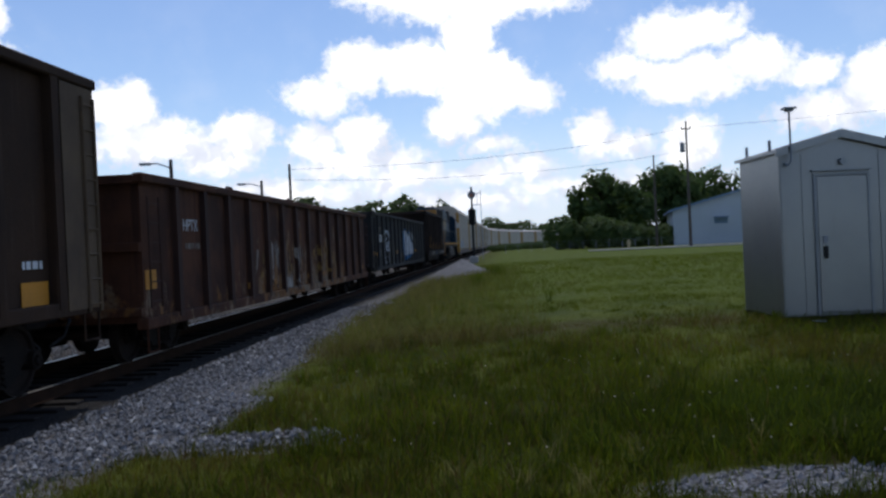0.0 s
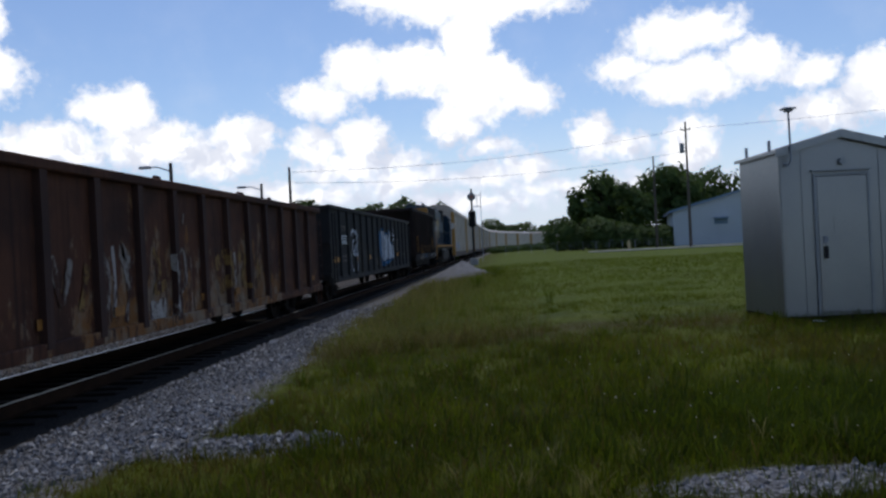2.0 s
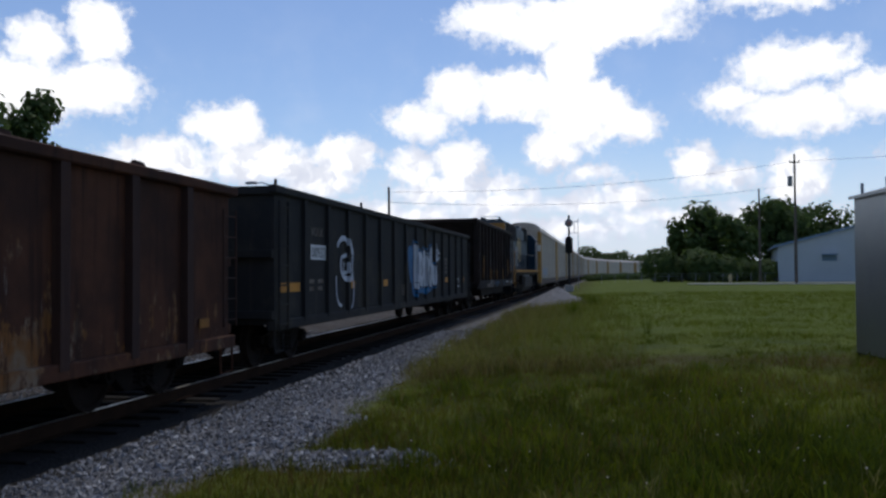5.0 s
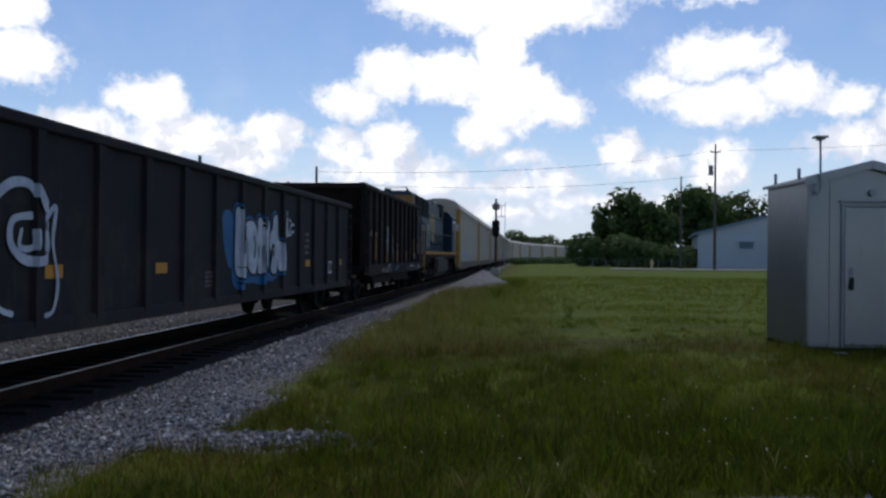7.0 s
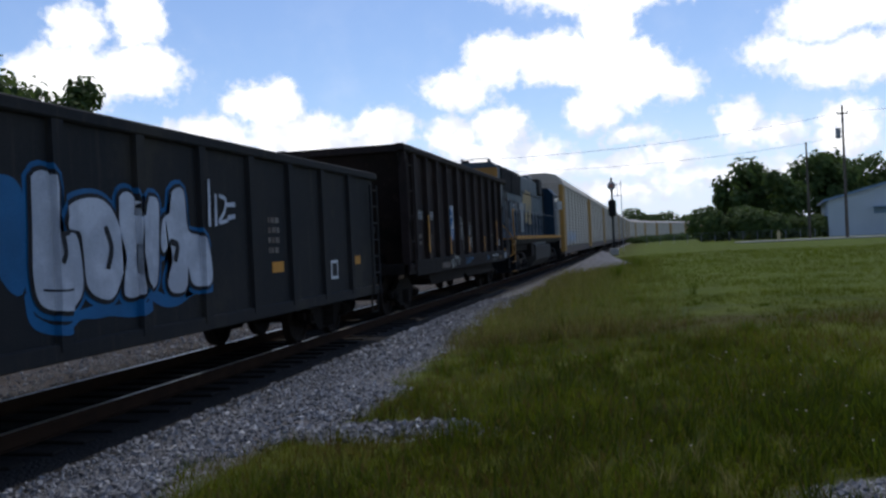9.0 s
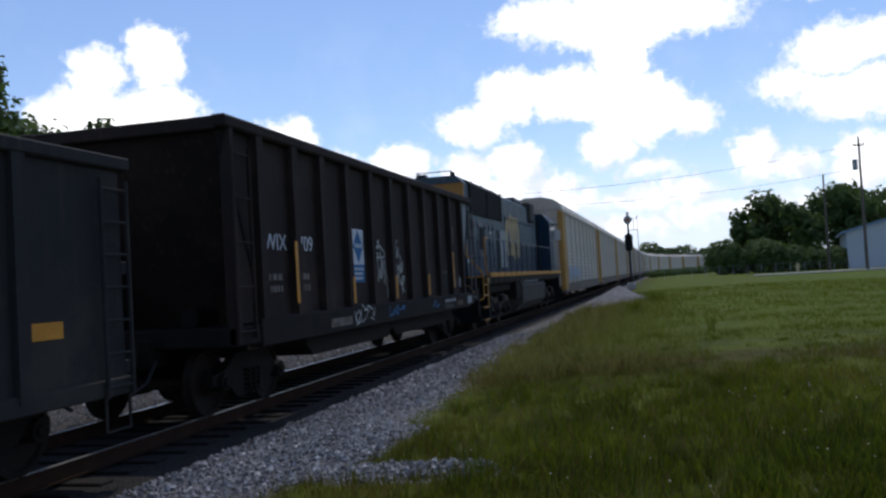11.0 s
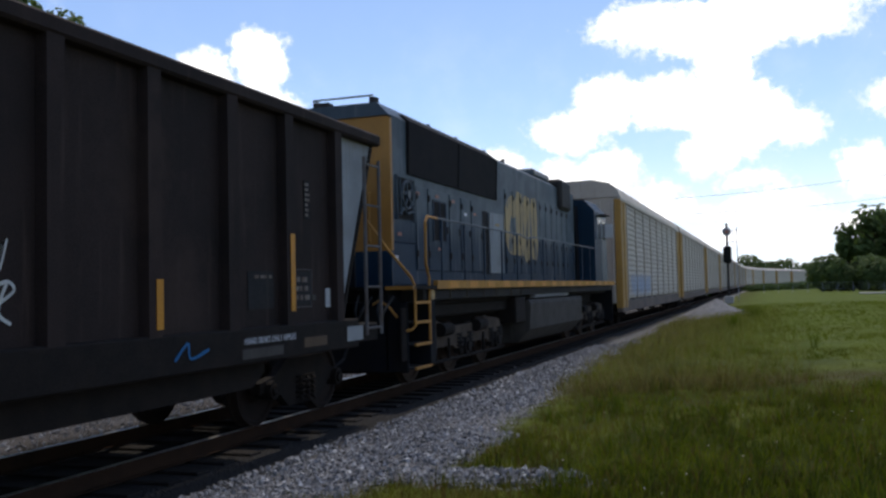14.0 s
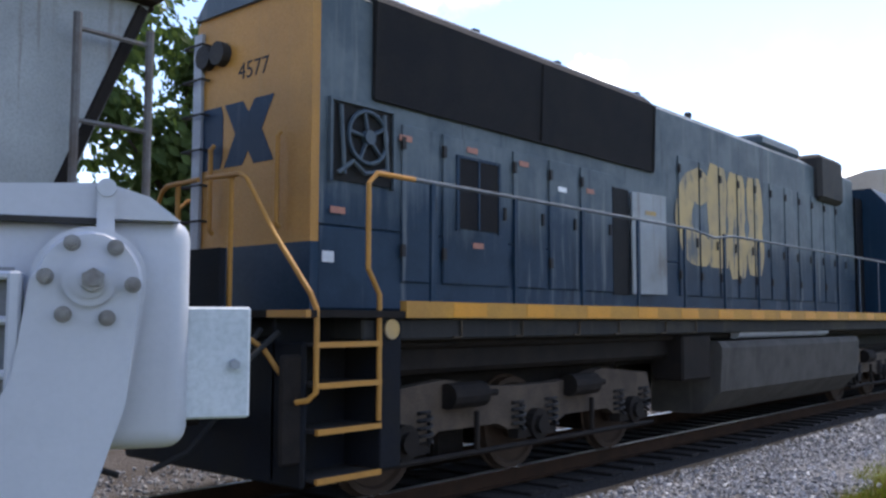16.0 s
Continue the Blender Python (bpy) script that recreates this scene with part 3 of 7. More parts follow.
def wheel_profile(bm, x0, x1, radius, sides=28):
    """A railway wheel with tread, flange, dished plate and hub between x0 and x1; the flange is at x0."""
    k = 1 if x1 > x0 else -1
    rings = [(x0 + k * 0.02, 0.09), (x0 + k * 0.045, 0.30 * radius / 0.46), (x0, radius * 0.86), (x0, radius + 0.02), (x0 + k * 0.028, radius + 0.022),
             (x0 + k * 0.035, radius), (x1, radius - 0.006), (x1, radius * 0.87), (x1 - k * 0.04, radius * 0.82), (x1 - k * 0.05, 0.17), (x1 + k * 0.01, 0.15), (x1 + k * 0.01, 0.001)]
    loops = []
    for x, r in rings:
        loops.append([bm.verts.new((x, r * math.cos(6.2832 * i / sides), r * math.sin(6.2832 * i / sides))) for i in range(sides)])
    for a, b in zip(loops, loops[1:]):
        for i in range(sides):
            j = (i + 1) % sides
            bm.faces.new((a[i], a[j], b[j], b[i]))


def wheelset(parent, y, radius, mat=WHEEL):
    bm = bmesh.new()
    wheel_profile(bm, 0.70, 0.83, radius)
    wheel_profile(bm, -0.70, -0.83, radius)
    rod(bm, (-0.72, 0, 0), (0.72, 0, 0), 0.08, 12)
    bmesh.ops.remove_doubles(bm, verts=bm.verts, dist=1e-4)
    ob = part("wheelset", bm, mat, parent, "dark worn steel wheels on an axle")
    ob.matrix_basis = pose(0, y, radius)
    WHEELS.append((ob, y, radius))
    return ob


def freight_bogie(car, y):
    bogie = part("bogie", boxes((-0.95, 0.95, -0.16, 0.16, 0.42, 0.66), (-0.3, 0.3, -0.25, 0.25, 0.66, 0.80), bevel=0.02), IRON, car, at=pose(0, y, 0))
    for k in (-1, 1):
        bm = bmesh.new()
        frame_line = [(-1.12, 0.56), (-0.75, 0.62), (-0.45, 0.82), (0.45, 0.82), (0.75, 0.62), (1.12, 0.56), (1.12, 0.42), (0.72, 0.44), (0.42, 0.20), (-0.42, 0.20), (-0.72, 0.44), (-1.12, 0.42)]
        prism(bm, frame_line, "x", k * 0.90, k * 1.02)
        part("side_frame", bm, IRON, bogie, "cast steel side frame")
        for dy in (-0.16, 0.0, 0.16):
            part("spring", coil(k * 1.04, dy, 0.24, 0.58, 0.055, 5, 0.016), IRON, bogie)
        for dy in (-0.89, 0.89):
            bm = bmesh.new()
            rod(bm, (k * 0.86, dy, 0.46), (k * 1.10, dy, 0.46), 0.12, 14)
            rod(bm, (k * 1.10, dy, 0.46), (k * 1.13, dy, 0.46), 0.075, 10)
            for a in range(3):
                rod(bm, (k * 1.12, dy + 0.045 * math.cos(a * 2.094), 0.46 + 0.045 * math.sin(a * 2.094)), (k * 1.14, dy + 0.045 * math.cos(a * 2.094), 0.46 + 0.045 * math.sin(a * 2.094)), 0.014, 6)
            part("axle_box", bm, IRON, bogie)
    for dy in (-0.89, 0.89):
        wheelset(bogie, dy, 0.46)
    return bogie


def coupler(car, y, k, z=0.86):
    bm = boxes((-0.12, 0.12, min(y, y + k * 0.45), max(y, y + k * 0.45), z - 0.12, z + 0.12), (-0.2, 0.2, min(y + k * 0.45, y + k * 0.78), max(y + k * 0.45, y + k * 0.78), z - 0.16, z + 0.16), bevel=0.03)
    part("coupler", bm, IRON, car)
    part("air_hose", rods([(0.32, y, z - 0.05), (0.36, y + k * 0.3, z - 0.30), (0.30, y + k * 0.6, z - 0.42)], r=0.025), RUBBER, car)


def ladder(car, name, y0, y1, x, z0, z1, rungs, mat, r=0.016):
    """Two stiles with rungs between them."""
    stile = part(name, rods([(x, y0, z0), (x, y0, z1)], r=r * 1.6), mat, car)
    part("stile", rods([(x, y1, z0), (x, y1, z1)], r=r * 1.6), mat, stile)
    for i in range(rungs):
        z = z0 + 0.1 + (z1 - z0 - 0.2) * i / max(rungs - 1, 1)
        part("rung", rods([(x, y0, z), (x, y1, z)], r=r, sides=6), mat, stile)
    return stile


def coil(x, y, z0, z1, radius, turns, r):
    """A coil spring standing upright."""
    n = int(turns * 10)
    return rods([(x + radius * math.cos(6.28318 * i / 10), y + radius * math.sin(6.28318 * i / 10), z0 + (z1 - z0) * i / n) for i in range(n + 1)], r=r, sides=5)


def smooth_line(points, n=7):
    out = []
    pts = [points[0], *points, points[-1]]
    for i in range(1, len(pts) - 2):
        p0, p1, p2, p3 = (Vector(q) for q in pts[i - 1:i + 3])
        for j in range(n):
            t = j / n
            out.append(0.5 * ((2 * p1) + (p2 - p0) * t + (2 * p0 - 5 * p1 + 4 * p2 - p3) * t * t + (3 * p1 - p0 - 3 * p2 + p3) * t ** 3))
    return out + [Vector(points[-1])]


def ribbon(bm, points, width, x, rough=0.0):
    """A painted stroke along points (y, z) on a wall at x, with rounded ends."""
    line = smooth_line(points)
    rows = []
    for i, p in enumerate(line):
        d = (line[min(i + 1, len(line) - 1)] - line[max(i - 1, 0)])
        d = d.normalized() if d.length else Vector((1, 0))
        w = width / 2 * (1 + rough * noise.noise((p.x * 3, p.y * 3, x)))
        nrm = Vector((-d.y, d.x))
        if i in (0, len(line) - 1):
            k = -1 if i == 0 else 1
            caps = [(p + d * k * w * 0.62, w * 0.72)]
            here = [(p, w)]
            rows += caps + here if i == 0 else here + caps
            rows[-1 if i else -2] = (p + d * k * w * 0.62, w * 0.72)
        else:
            rows.append((p, w))
    rows = [(q, w, None) for q, w in rows]
    last = None
    for i, (p, w, _) in enumerate(rows):
        a, b = rows[max(i - 1, 0)][0], rows[min(i + 1, len(rows) - 1)][0]
        d = (b - a).normalized()
        nrm = Vector((-d.y, d.x))
        pair = [bm.verts.new((x, *(p + nrm * w))), bm.verts.new((x, *(p - nrm * w)))]
        if last:
            bm.faces.new((last[0], last[1], pair[1], pair[0]))
        last = pair


def drape(bm, ribs, wide, deep):
    """Lay paint over upright ribs: cut it along their edges and lift what lies on them."""
    for y in ribs:
        for e in (-wide / 2 - 0.004, -wide / 2, wide / 2, wide / 2 + 0.004):
            bmesh.ops.bisect_plane(bm, geom=bm.verts[:] + bm.edges[:] + bm.faces[:], plane_co=(0, y + e, 0), plane_no=(0, 1, 0))
        for v in bm.verts:
            if abs(v.co.y - y) < wide / 2 + 0.002:
                v.co.x += deep


def words(car, text, o, z, size, x, mat, stretch=1.0):
    curve = bpy.data.curves.new("lettering", "FONT")
    curve.body, curve.size, curve.extrude = text, size, 0.002
    holder = bpy.data.objects.new("lettering", curve)
    scene.collection.objects.link(holder)
    me = bpy.data.meshes.new_from_object(holder)
    bpy.data.objects.remove(holder)
    me.materials.append(mat)
    ob = part("lettering", me, None, car)
    ob.matrix_basis = pose(x, o, z, 90, 0, 90) @ Matrix.Diagonal((stretch, 1, 1, 1))
    return ob


def plate(car, name, x, o0, o1, z0, z1, mat, label=""):
    return part(name, boxes((x, x + 0.006, o0, o1, z0, z1)), mat, car, label)


def bars(car, x, o0, o1, z0, z1, rows, mat):
    """Writing too small to read: rows of short bars."""
    bm = bmesh.new()
    rng = random.Random(int(o0 * 100))
    step = (z1 - z0) / rows
    for r in range(rows):
        o = o0
        while o < o1 - 0.04:
            w = rng.uniform(0.05, 0.14)
            box(bm, x, x + 0.004, o, min(o + w, o1), z0 + r * step + step * 0.25, z0 + (r + 1) * step - step * 0.2)
            o += w + rng.uniform(0.03, 0.06)
    return tagged(part("small_lettering", bm, mat, car), kind="stuff")


def open_car(name, start, length, top, bottom, mat, ribs, rib_deep, label, half=1.55, end_inset=0.12, rib_mat=None):
    """An open freight car: thick side sheets, ribs, top chord, side sill, ends, bogies, couplers."""
    car = tagged(new(name), label, "freight car", "cars of the train")
    h = length / 2
    inner = half - rib_deep
    for k in (1, -1):
        side = part("side_sheet", boxes((k * (inner - 0.05), k * inner, -h + end_inset, h - end_inset, bottom + 0.16, top - 0.12)), mat, car)
        for y in ribs:
            bm = bmesh.new()
            wide = 0.17
            prism(bm, [(y - wide / 2, bottom + 0.10), (y + wide / 2, bottom + 0.10), (y + wide / 2, top - 0.14), (y - wide / 2, top - 0.14)], "x", k * inner, k * half)
            part("rib", bm, rib_mat or mat, side)
        part("top_chord", boxes((k * (inner - 0.06), k * (half + 0.01), -h, h, top - 0.14, top), bevel=0.02), mat, car)
        part("side_sill", boxes((k * (inner - 0.10), k * (half - 0.015), -h + 0.05, h - 0.05, bottom, bottom + 0.18), bevel=0.015), mat, car)
    for k in (1, -1):
        y = k * (h - end_inset)
        part("end_sheet", boxes((-inner + 0.05, inner - 0.05, min(y, y - k * 0.06), max(y, y - k * 0.06), bottom + 0.1, top - 0.02)), mat, car)
        bm = boxes(*[(-inner, inner, min(y, y + k * 0.1), max(y, y + k * 0.1), z, z + 0.14) for z in (bottom + 0.2, (bottom + top) / 2, top - 0.16)], bevel=0.01)
        part("end_beam", bm, mat, car)
        part("floor", boxes((-inner + 0.06, inner - 0.06, min(0, k * h * 0.98), max(0, k * h * 0.98), bottom + 0.16, bottom + 0.22)), IRON, car)
        part("centre_sill", boxes((-0.3, 0.3, min(k * 0.02, k * (h - 0.02)), max(k * 0.02, k * (h - 0.02)), 0.74, bottom + 0.16)), IRON, car)
        coupler(car, k * (h - 0.05), k)
        freight_bogie(car, k * (h - 1.85))
        part("step", rods([(half - 0.05, k * (h - 0.10), bottom + 0.05), (half - 0.05, k * (h - 0.10), bottom - 0.35), (half - 0.05, k * (h - 0.50), bottom - 0.35), (half - 0.05, k * (h - 0.50), bottom + 0.05)], r=0.018), mat, car)
    TRAIN.append((car, start + h))
    return car


def hopper_marks(car, h, x):
    plate(car, "reflector", x, 13.55 - h, 14.15 - h, 1.14, 1.44, AMBER, "amber reflective square")
    bars(car, x, 13.6 - h, 14.1 - h, 1.55, 1.72, 1, WHITE)


def brown_hopper():
    L, h = 15.4, 7.7
    car = open_car("hopper_car", -3.7, L, 4.08, 0.98, BROWN_CAR, [14.3 - h - 1.3 * i for i in range(11)], 0.13, "brown weathered steel hopper car with ribbed sides and end ladder")
    hopper_marks(car, h, 1.43)
    ladder(car, "ladder", 14.95 - h, 15.27 - h, 1.565, 1.0, 3.8, 9, TAN)
    plate(car, "end_panel", 1.545, 14.42 - h, 15.30 - h, 1.05, 3.92, TAN, "tan rusted end panel")


def rust_gondola():
    L, h = 21.2, 10.6
    ribs = [1.45 - h + 1.4 * i for i in range(14)]
    car = open_car("gondola_car", 13.1, L, 2.96, 0.58, RUST, ribs, 0.10, "rust-brown steel gondola car with dented ribbed sides and faded graffiti", rib_mat=RUST_RIB)
    x = 1.45 + 0.004
    words(car, "HPTX", 1.88 - h, 2.10, 0.30, x, OLD_WHITE, 0.95)
    bars(car, x, 1.95 - h, 2.7 - h, 1.74, 1.93, 1, FADED)
    plate(car, "reflector", x, 0.2 - h, 0.62 - h, 1.18, 1.48, AMBER, "amber reflective patch")
    for o in (5.6, 7.68, 11.2, 13.2, 20.2):
        plate(car, "reflector", x + 0.03, o - h - 0.15, o - h + 0.15, 0.92, 1.05, DULL_AMBER, "amber reflective patch")
    ladder(car, "ladder", 0.12 - h, 0.55 - h, 1.57, 0.9, 2.6, 6, RUST_RIB, 0.011)
    ladder(car, "ladder", h - 0.55, h - 0.12, 1.57, 0.9, 2.6, 6, RUST_RIB, 0.011)
    paint = tagged(new("graffiti"), "faded scrawled paint")
    paint.parent = car
    count = [0]

    def smear(points, w, mat):
        one = bmesh.new()
        ribbon(one, [(o - h, z) for o, z in points], w, x + 0.0008 * count[0], 0.9)
        count[0] += 1
        drape(one, ribs, 0.175, 0.102)
        part("stroke", one, mat, paint)
    # upright runs of white, blocks of old primer and yellow-tan fills between the ribs
    for o, z0, z1, w in ((7.62, 0.95, 1.88, 0.09), (8.66, 1.00, 1.84, 0.08), (9.80, 0.72, 1.74, 0.09), (13.18, 1.00, 1.74, 0.08), (14.26, 1.05, 1.72, 0.07)):
        smear([(o - 0.03, z0), (o + 0.03, (z0 + z1) / 2), (o - 0.01, z1)], w, SCRAWL)
    for points, w, mat in (([(7.30, 1.05), (7.40, 1.45), (7.28, 1.80)], 0.22, FLAKED), ([(7.95, 0.85), (8.10, 1.35), (7.88, 1.86), (8.22, 1.62)], 0.14, FLAKED),
                           ([(8.92, 0.88), (9.34, 0.90)], 0.34, SCRAWL), ([(9.05, 1.82), (9.30, 1.55), (9.02, 1.20), (9.45, 1.28)], 0.13, OCHRE),
                           ([(10.05, 1.60), (10.30, 1.85), (10.42, 1.40), (10.12, 1.10)], 0.12, FLAKED), ([(10.30, 2.25), (10.42, 2.45)], 0.07, FLAKED),
                           ([(12.05, 1.55), (12.48, 1.75), (12.72, 1.35), (12.20, 1.02)], 0.20, OCHRE), ([(12.95, 1.65), (12.98, 1.15)], 0.16, OCHRE),
                           ([(13.50, 1.70), (13.85, 1.62), (13.62, 1.20), (13.95, 1.05)], 0.19, OCHRE), ([(14.60, 1.66), (14.92, 1.30), (14.58, 1.05)], 0.18, OCHRE),
                           ([(15.5, 1.5), (15.62, 1.05)], 0.14, OCHRE), ([(5.9, 1.75), (6.1, 1.2), (6.35, 1.7)], 0.12, FLAKED), ([(6.6, 1.1), (6.8, 1.6)], 0.16, OCHRE)):
        smear(points, w, mat)
    # dented plates standing up from the top edge
    for o, w in ((4.2, 0.5), (9.1, 0.35), (13.4, 0.6), (15.8, 0.3), (18.2, 0.4)):
        bm = bmesh.new()
        prism(bm, [(o - h, 2.94), (o - h + w, 2.94), (o - h + w * 0.8, 3.01), (o - h + w * 0.25, 3.02)], "x", 1.46, 1.50)
        part("bent_edge", bm, RUST_RIB, car)


def black_gondola():
    L, h = 21.75, 10.87
    ribs = [1.6 - h + 1.42 * i for i in range(14)]
    car = open_car("gondola_car", 35.85, L, 3.16, 0.70, BLACK_CAR, ribs, 0.07, "black steel gondola car with white and blue graffiti lettering")
    x = 1.48 + 0.004
    words(car, "VOKX", 2.05 - h, 2.38, 0.24, x, FADED, 1.05)
    plate(car, "number_panel", x, 2.02 - h, 2.98 - h, 1.93, 2.21, WHITE, "white panel with the car's number")
    words(car, "00932", 2.06 - h, 1.965, 0.30, x + 0.008, BLACK_INK, 1.12)
    bars(car, x, 1.95 - h, 2.2 - h, 1.30, 1.58, 2, FADED)
    bars(car, x, 2.45 - h, 2.78 - h, 1.30, 1.58, 2, FADED)
    for o, w in ((0.9, 1.0), (4.77, 0.5), (7.87, 0.42), (16.7, 0.42), (20.4, 0.5)):
        plate(car, "reflector", x, o - h - w / 2, o - h + w / 2, 1.34, 1.50, AMBER, "amber reflective strip")
    plate(car, "data_panel", x, 19.0 - h, 19.35 - h, 1.12, 1.45, WHITE)
    plate(car, "data_panel_face", x + 0.004, 19.05 - h, 19.30 - h, 1.17, 1.40, BLACK_INK)
    bars(car, x, 16.4 - h, 16.8 - h, 1.6, 2.2, 4, FADED)
    bars(car, x, 9.7 - h, 10.1 - h, 1.05, 1.35, 4, FADED)
    ladder(car, "ladder", h - 0.55, h - 0.12, 1.57, 0.7, 2.9, 7, BLACK_CAR)
    ladder(car, "ladder", 0.12 - h, 0.55 - h, 1.57, 0.7, 2.9, 7, BLACK_CAR)
    blue, edge, white = SKYBLUE, BLACK_INK, SPRAY_WHITE
    paint = tagged(new("graffiti"), "white bubble letters with a bright blue spray halo")
    paint.parent = car
    lift = [0]

    def lay(target, points, w, x0, rough=0.25):
        one = bmesh.new()
        lift[0] += 1
        ribbon(one, [(o - h, z) for o, z in points], w, x0 + 0.0003 * lift[0], rough)
        drape(one, ribs, 0.175, 0.072)
        part("stroke", one, target, paint)

    def blob(target, points, grow, x0):
        """A filled shape with rounded outline, grown outward."""
        ring = smooth_line([*points[-2:], *points, *points[:2]], 4)[8:-8]
        turn = sum(a.x * b.y - b.x * a.y for a, b in zip(ring, ring[1:] + ring[:1]))
        one = bmesh.new()
        lift[0] += 1
        out = []
        for i, p in enumerate(ring):
            d = (ring[(i + 1) % len(ring)] - ring[i - 1]).normalized()
            out.append(p + Vector((d.y, -d.x)) * (grow if turn > 0 else -grow))
        one.faces.new([one.verts.new((x0 + 0.0003 * lift[0], p.x - h, p.y)) for p in out])
        bmesh.ops.triangulate(one, faces=one.faces[:])
        drape(one, ribs, 0.175, 0.072)
        part("stroke", one, target, paint)

    def thin(points, w):
        lay(white, points, w, x + 0.020, 0.4)
    ell = [(11.18, 2.45), (11.47, 2.47), (11.46, 1.95), (11.55, 1.90), (11.80, 1.92), (11.88, 1.61), (11.86, 1.34), (11.67, 1.19), (11.42, 1.20), (11.22, 1.29), (11.15, 1.54), (11.17, 2.0)]
    ring = [(11.60, 1.98), (11.69, 2.18), (11.96, 2.28), (12.28, 2.27), (12.50, 2.09), (12.64, 1.69), (12.54, 1.44), (12.37, 1.25), (12.11, 1.28), (11.94, 1.42), (11.91, 1.74), (11.86, 1.95)]
    legs = [(12.57, 2.31), (12.73, 2.38), (12.87, 2.30), (12.85, 2.14), (12.96, 2.13), (13.04, 2.31), (13.33, 2.32), (13.33, 1.95), (13.24, 1.36), (13.00, 1.36), (12.93, 1.60), (12.88, 1.82), (12.84, 1.60), (12.90, 1.27), (12.60, 1.26), (12.62, 1.52), (12.66, 1.70), (12.55, 2.02)]
    tail = [(13.65, 2.42), (13.93, 2.45), (14.00, 1.97), (14.34, 1.86), (14.42, 1.32), (14.06, 1.30), (13.97, 1.52), (13.92, 1.30), (13.80, 1.22), (13.56, 1.24), (13.48, 1.37), (13.60, 1.60), (13.56, 1.80), (13.42, 1.70), (13.36, 1.83), (13.43, 2.09), (13.60, 2.19)]
    blob(blue, [(10.52, 2.30), (10.85, 2.43), (11.08, 2.25), (11.05, 1.46), (10.84, 1.46), (10.60, 1.86)], 0.02, x)
    lay(blue, [(11.10, 1.35), (11.16, 1.12), (11.55, 1.00), (11.84, 1.12), (12.30, 1.12), (12.95, 1.10), (13.10, 1.24), (13.55, 1.12), (13.95, 1.20), (14.44, 1.26)], 0.12, x, 0.7)
    for letter in (ell, ring, legs, tail):
        blob(blue, letter, 0.095, x)
    for letter in (ell, ring, legs, tail):
        blob(edge, letter, 0.045, x + 0.010)
    for letter in (ell, ring, legs, tail):
        blob(white, letter, 0.0, x + 0.020)
    for points, w in (([(11.50, 1.92), (11.53, 1.74), (11.49, 1.66)], 0.07), ([(12.30, 1.98), (12.38, 1.78), (12.31, 1.58)], 0.07), ([(13.58, 1.83), (13.72, 1.78), (13.66, 1.62)], 0.08), ([(11.28, 1.40), (11.55, 1.38), (11.72, 1.41)], 0.018)):
        lay(edge, points, w, x + 0.024)
    thin([(14.44, 2.60), (14.42, 2.03)], 0.06)
    thin([(14.50, 2.50), (14.58, 2.40), (14.48, 2.30)], 0.05)
    thin([(14.75, 2.43), (14.73, 2.04)], 0.07)
    thin([(14.86, 2.42), (15.02, 2.38), (14.98, 2.22), (14.82, 2.08), (15.06, 2.10)], 0.06)
    thin([(15.06, 2.31), (15.28, 2.32)], 0.07)
    thin([(15.08, 2.14), (15.27, 2.16)], 0.08)
    thin([(3.66, 2.25), (3.94, 2.39), (4.29, 2.38), (4.50, 2.15)], 0.11)
    thin([(4.30, 2.05), (3.95, 1.99), (3.90, 1.76), (4.12, 1.58), (4.46, 1.55), (4.63, 1.71), (4.56, 1.96)], 0.10)
    thin([(4.11, 1.89), (4.08, 1.70), (4.34, 1.70), (4.35, 1.88)], 0.07)
    thin([(4.57, 2.0), (4.81, 2.17), (4.75, 1.77), (4.87, 1.31), (4.78, 0.98), (4.59, 0.92)], 0.06)
    thin([(3.55, 1.6), (3.58, 1.25), (3.72, 1.05), (3.95, 0.98)], 0.06)


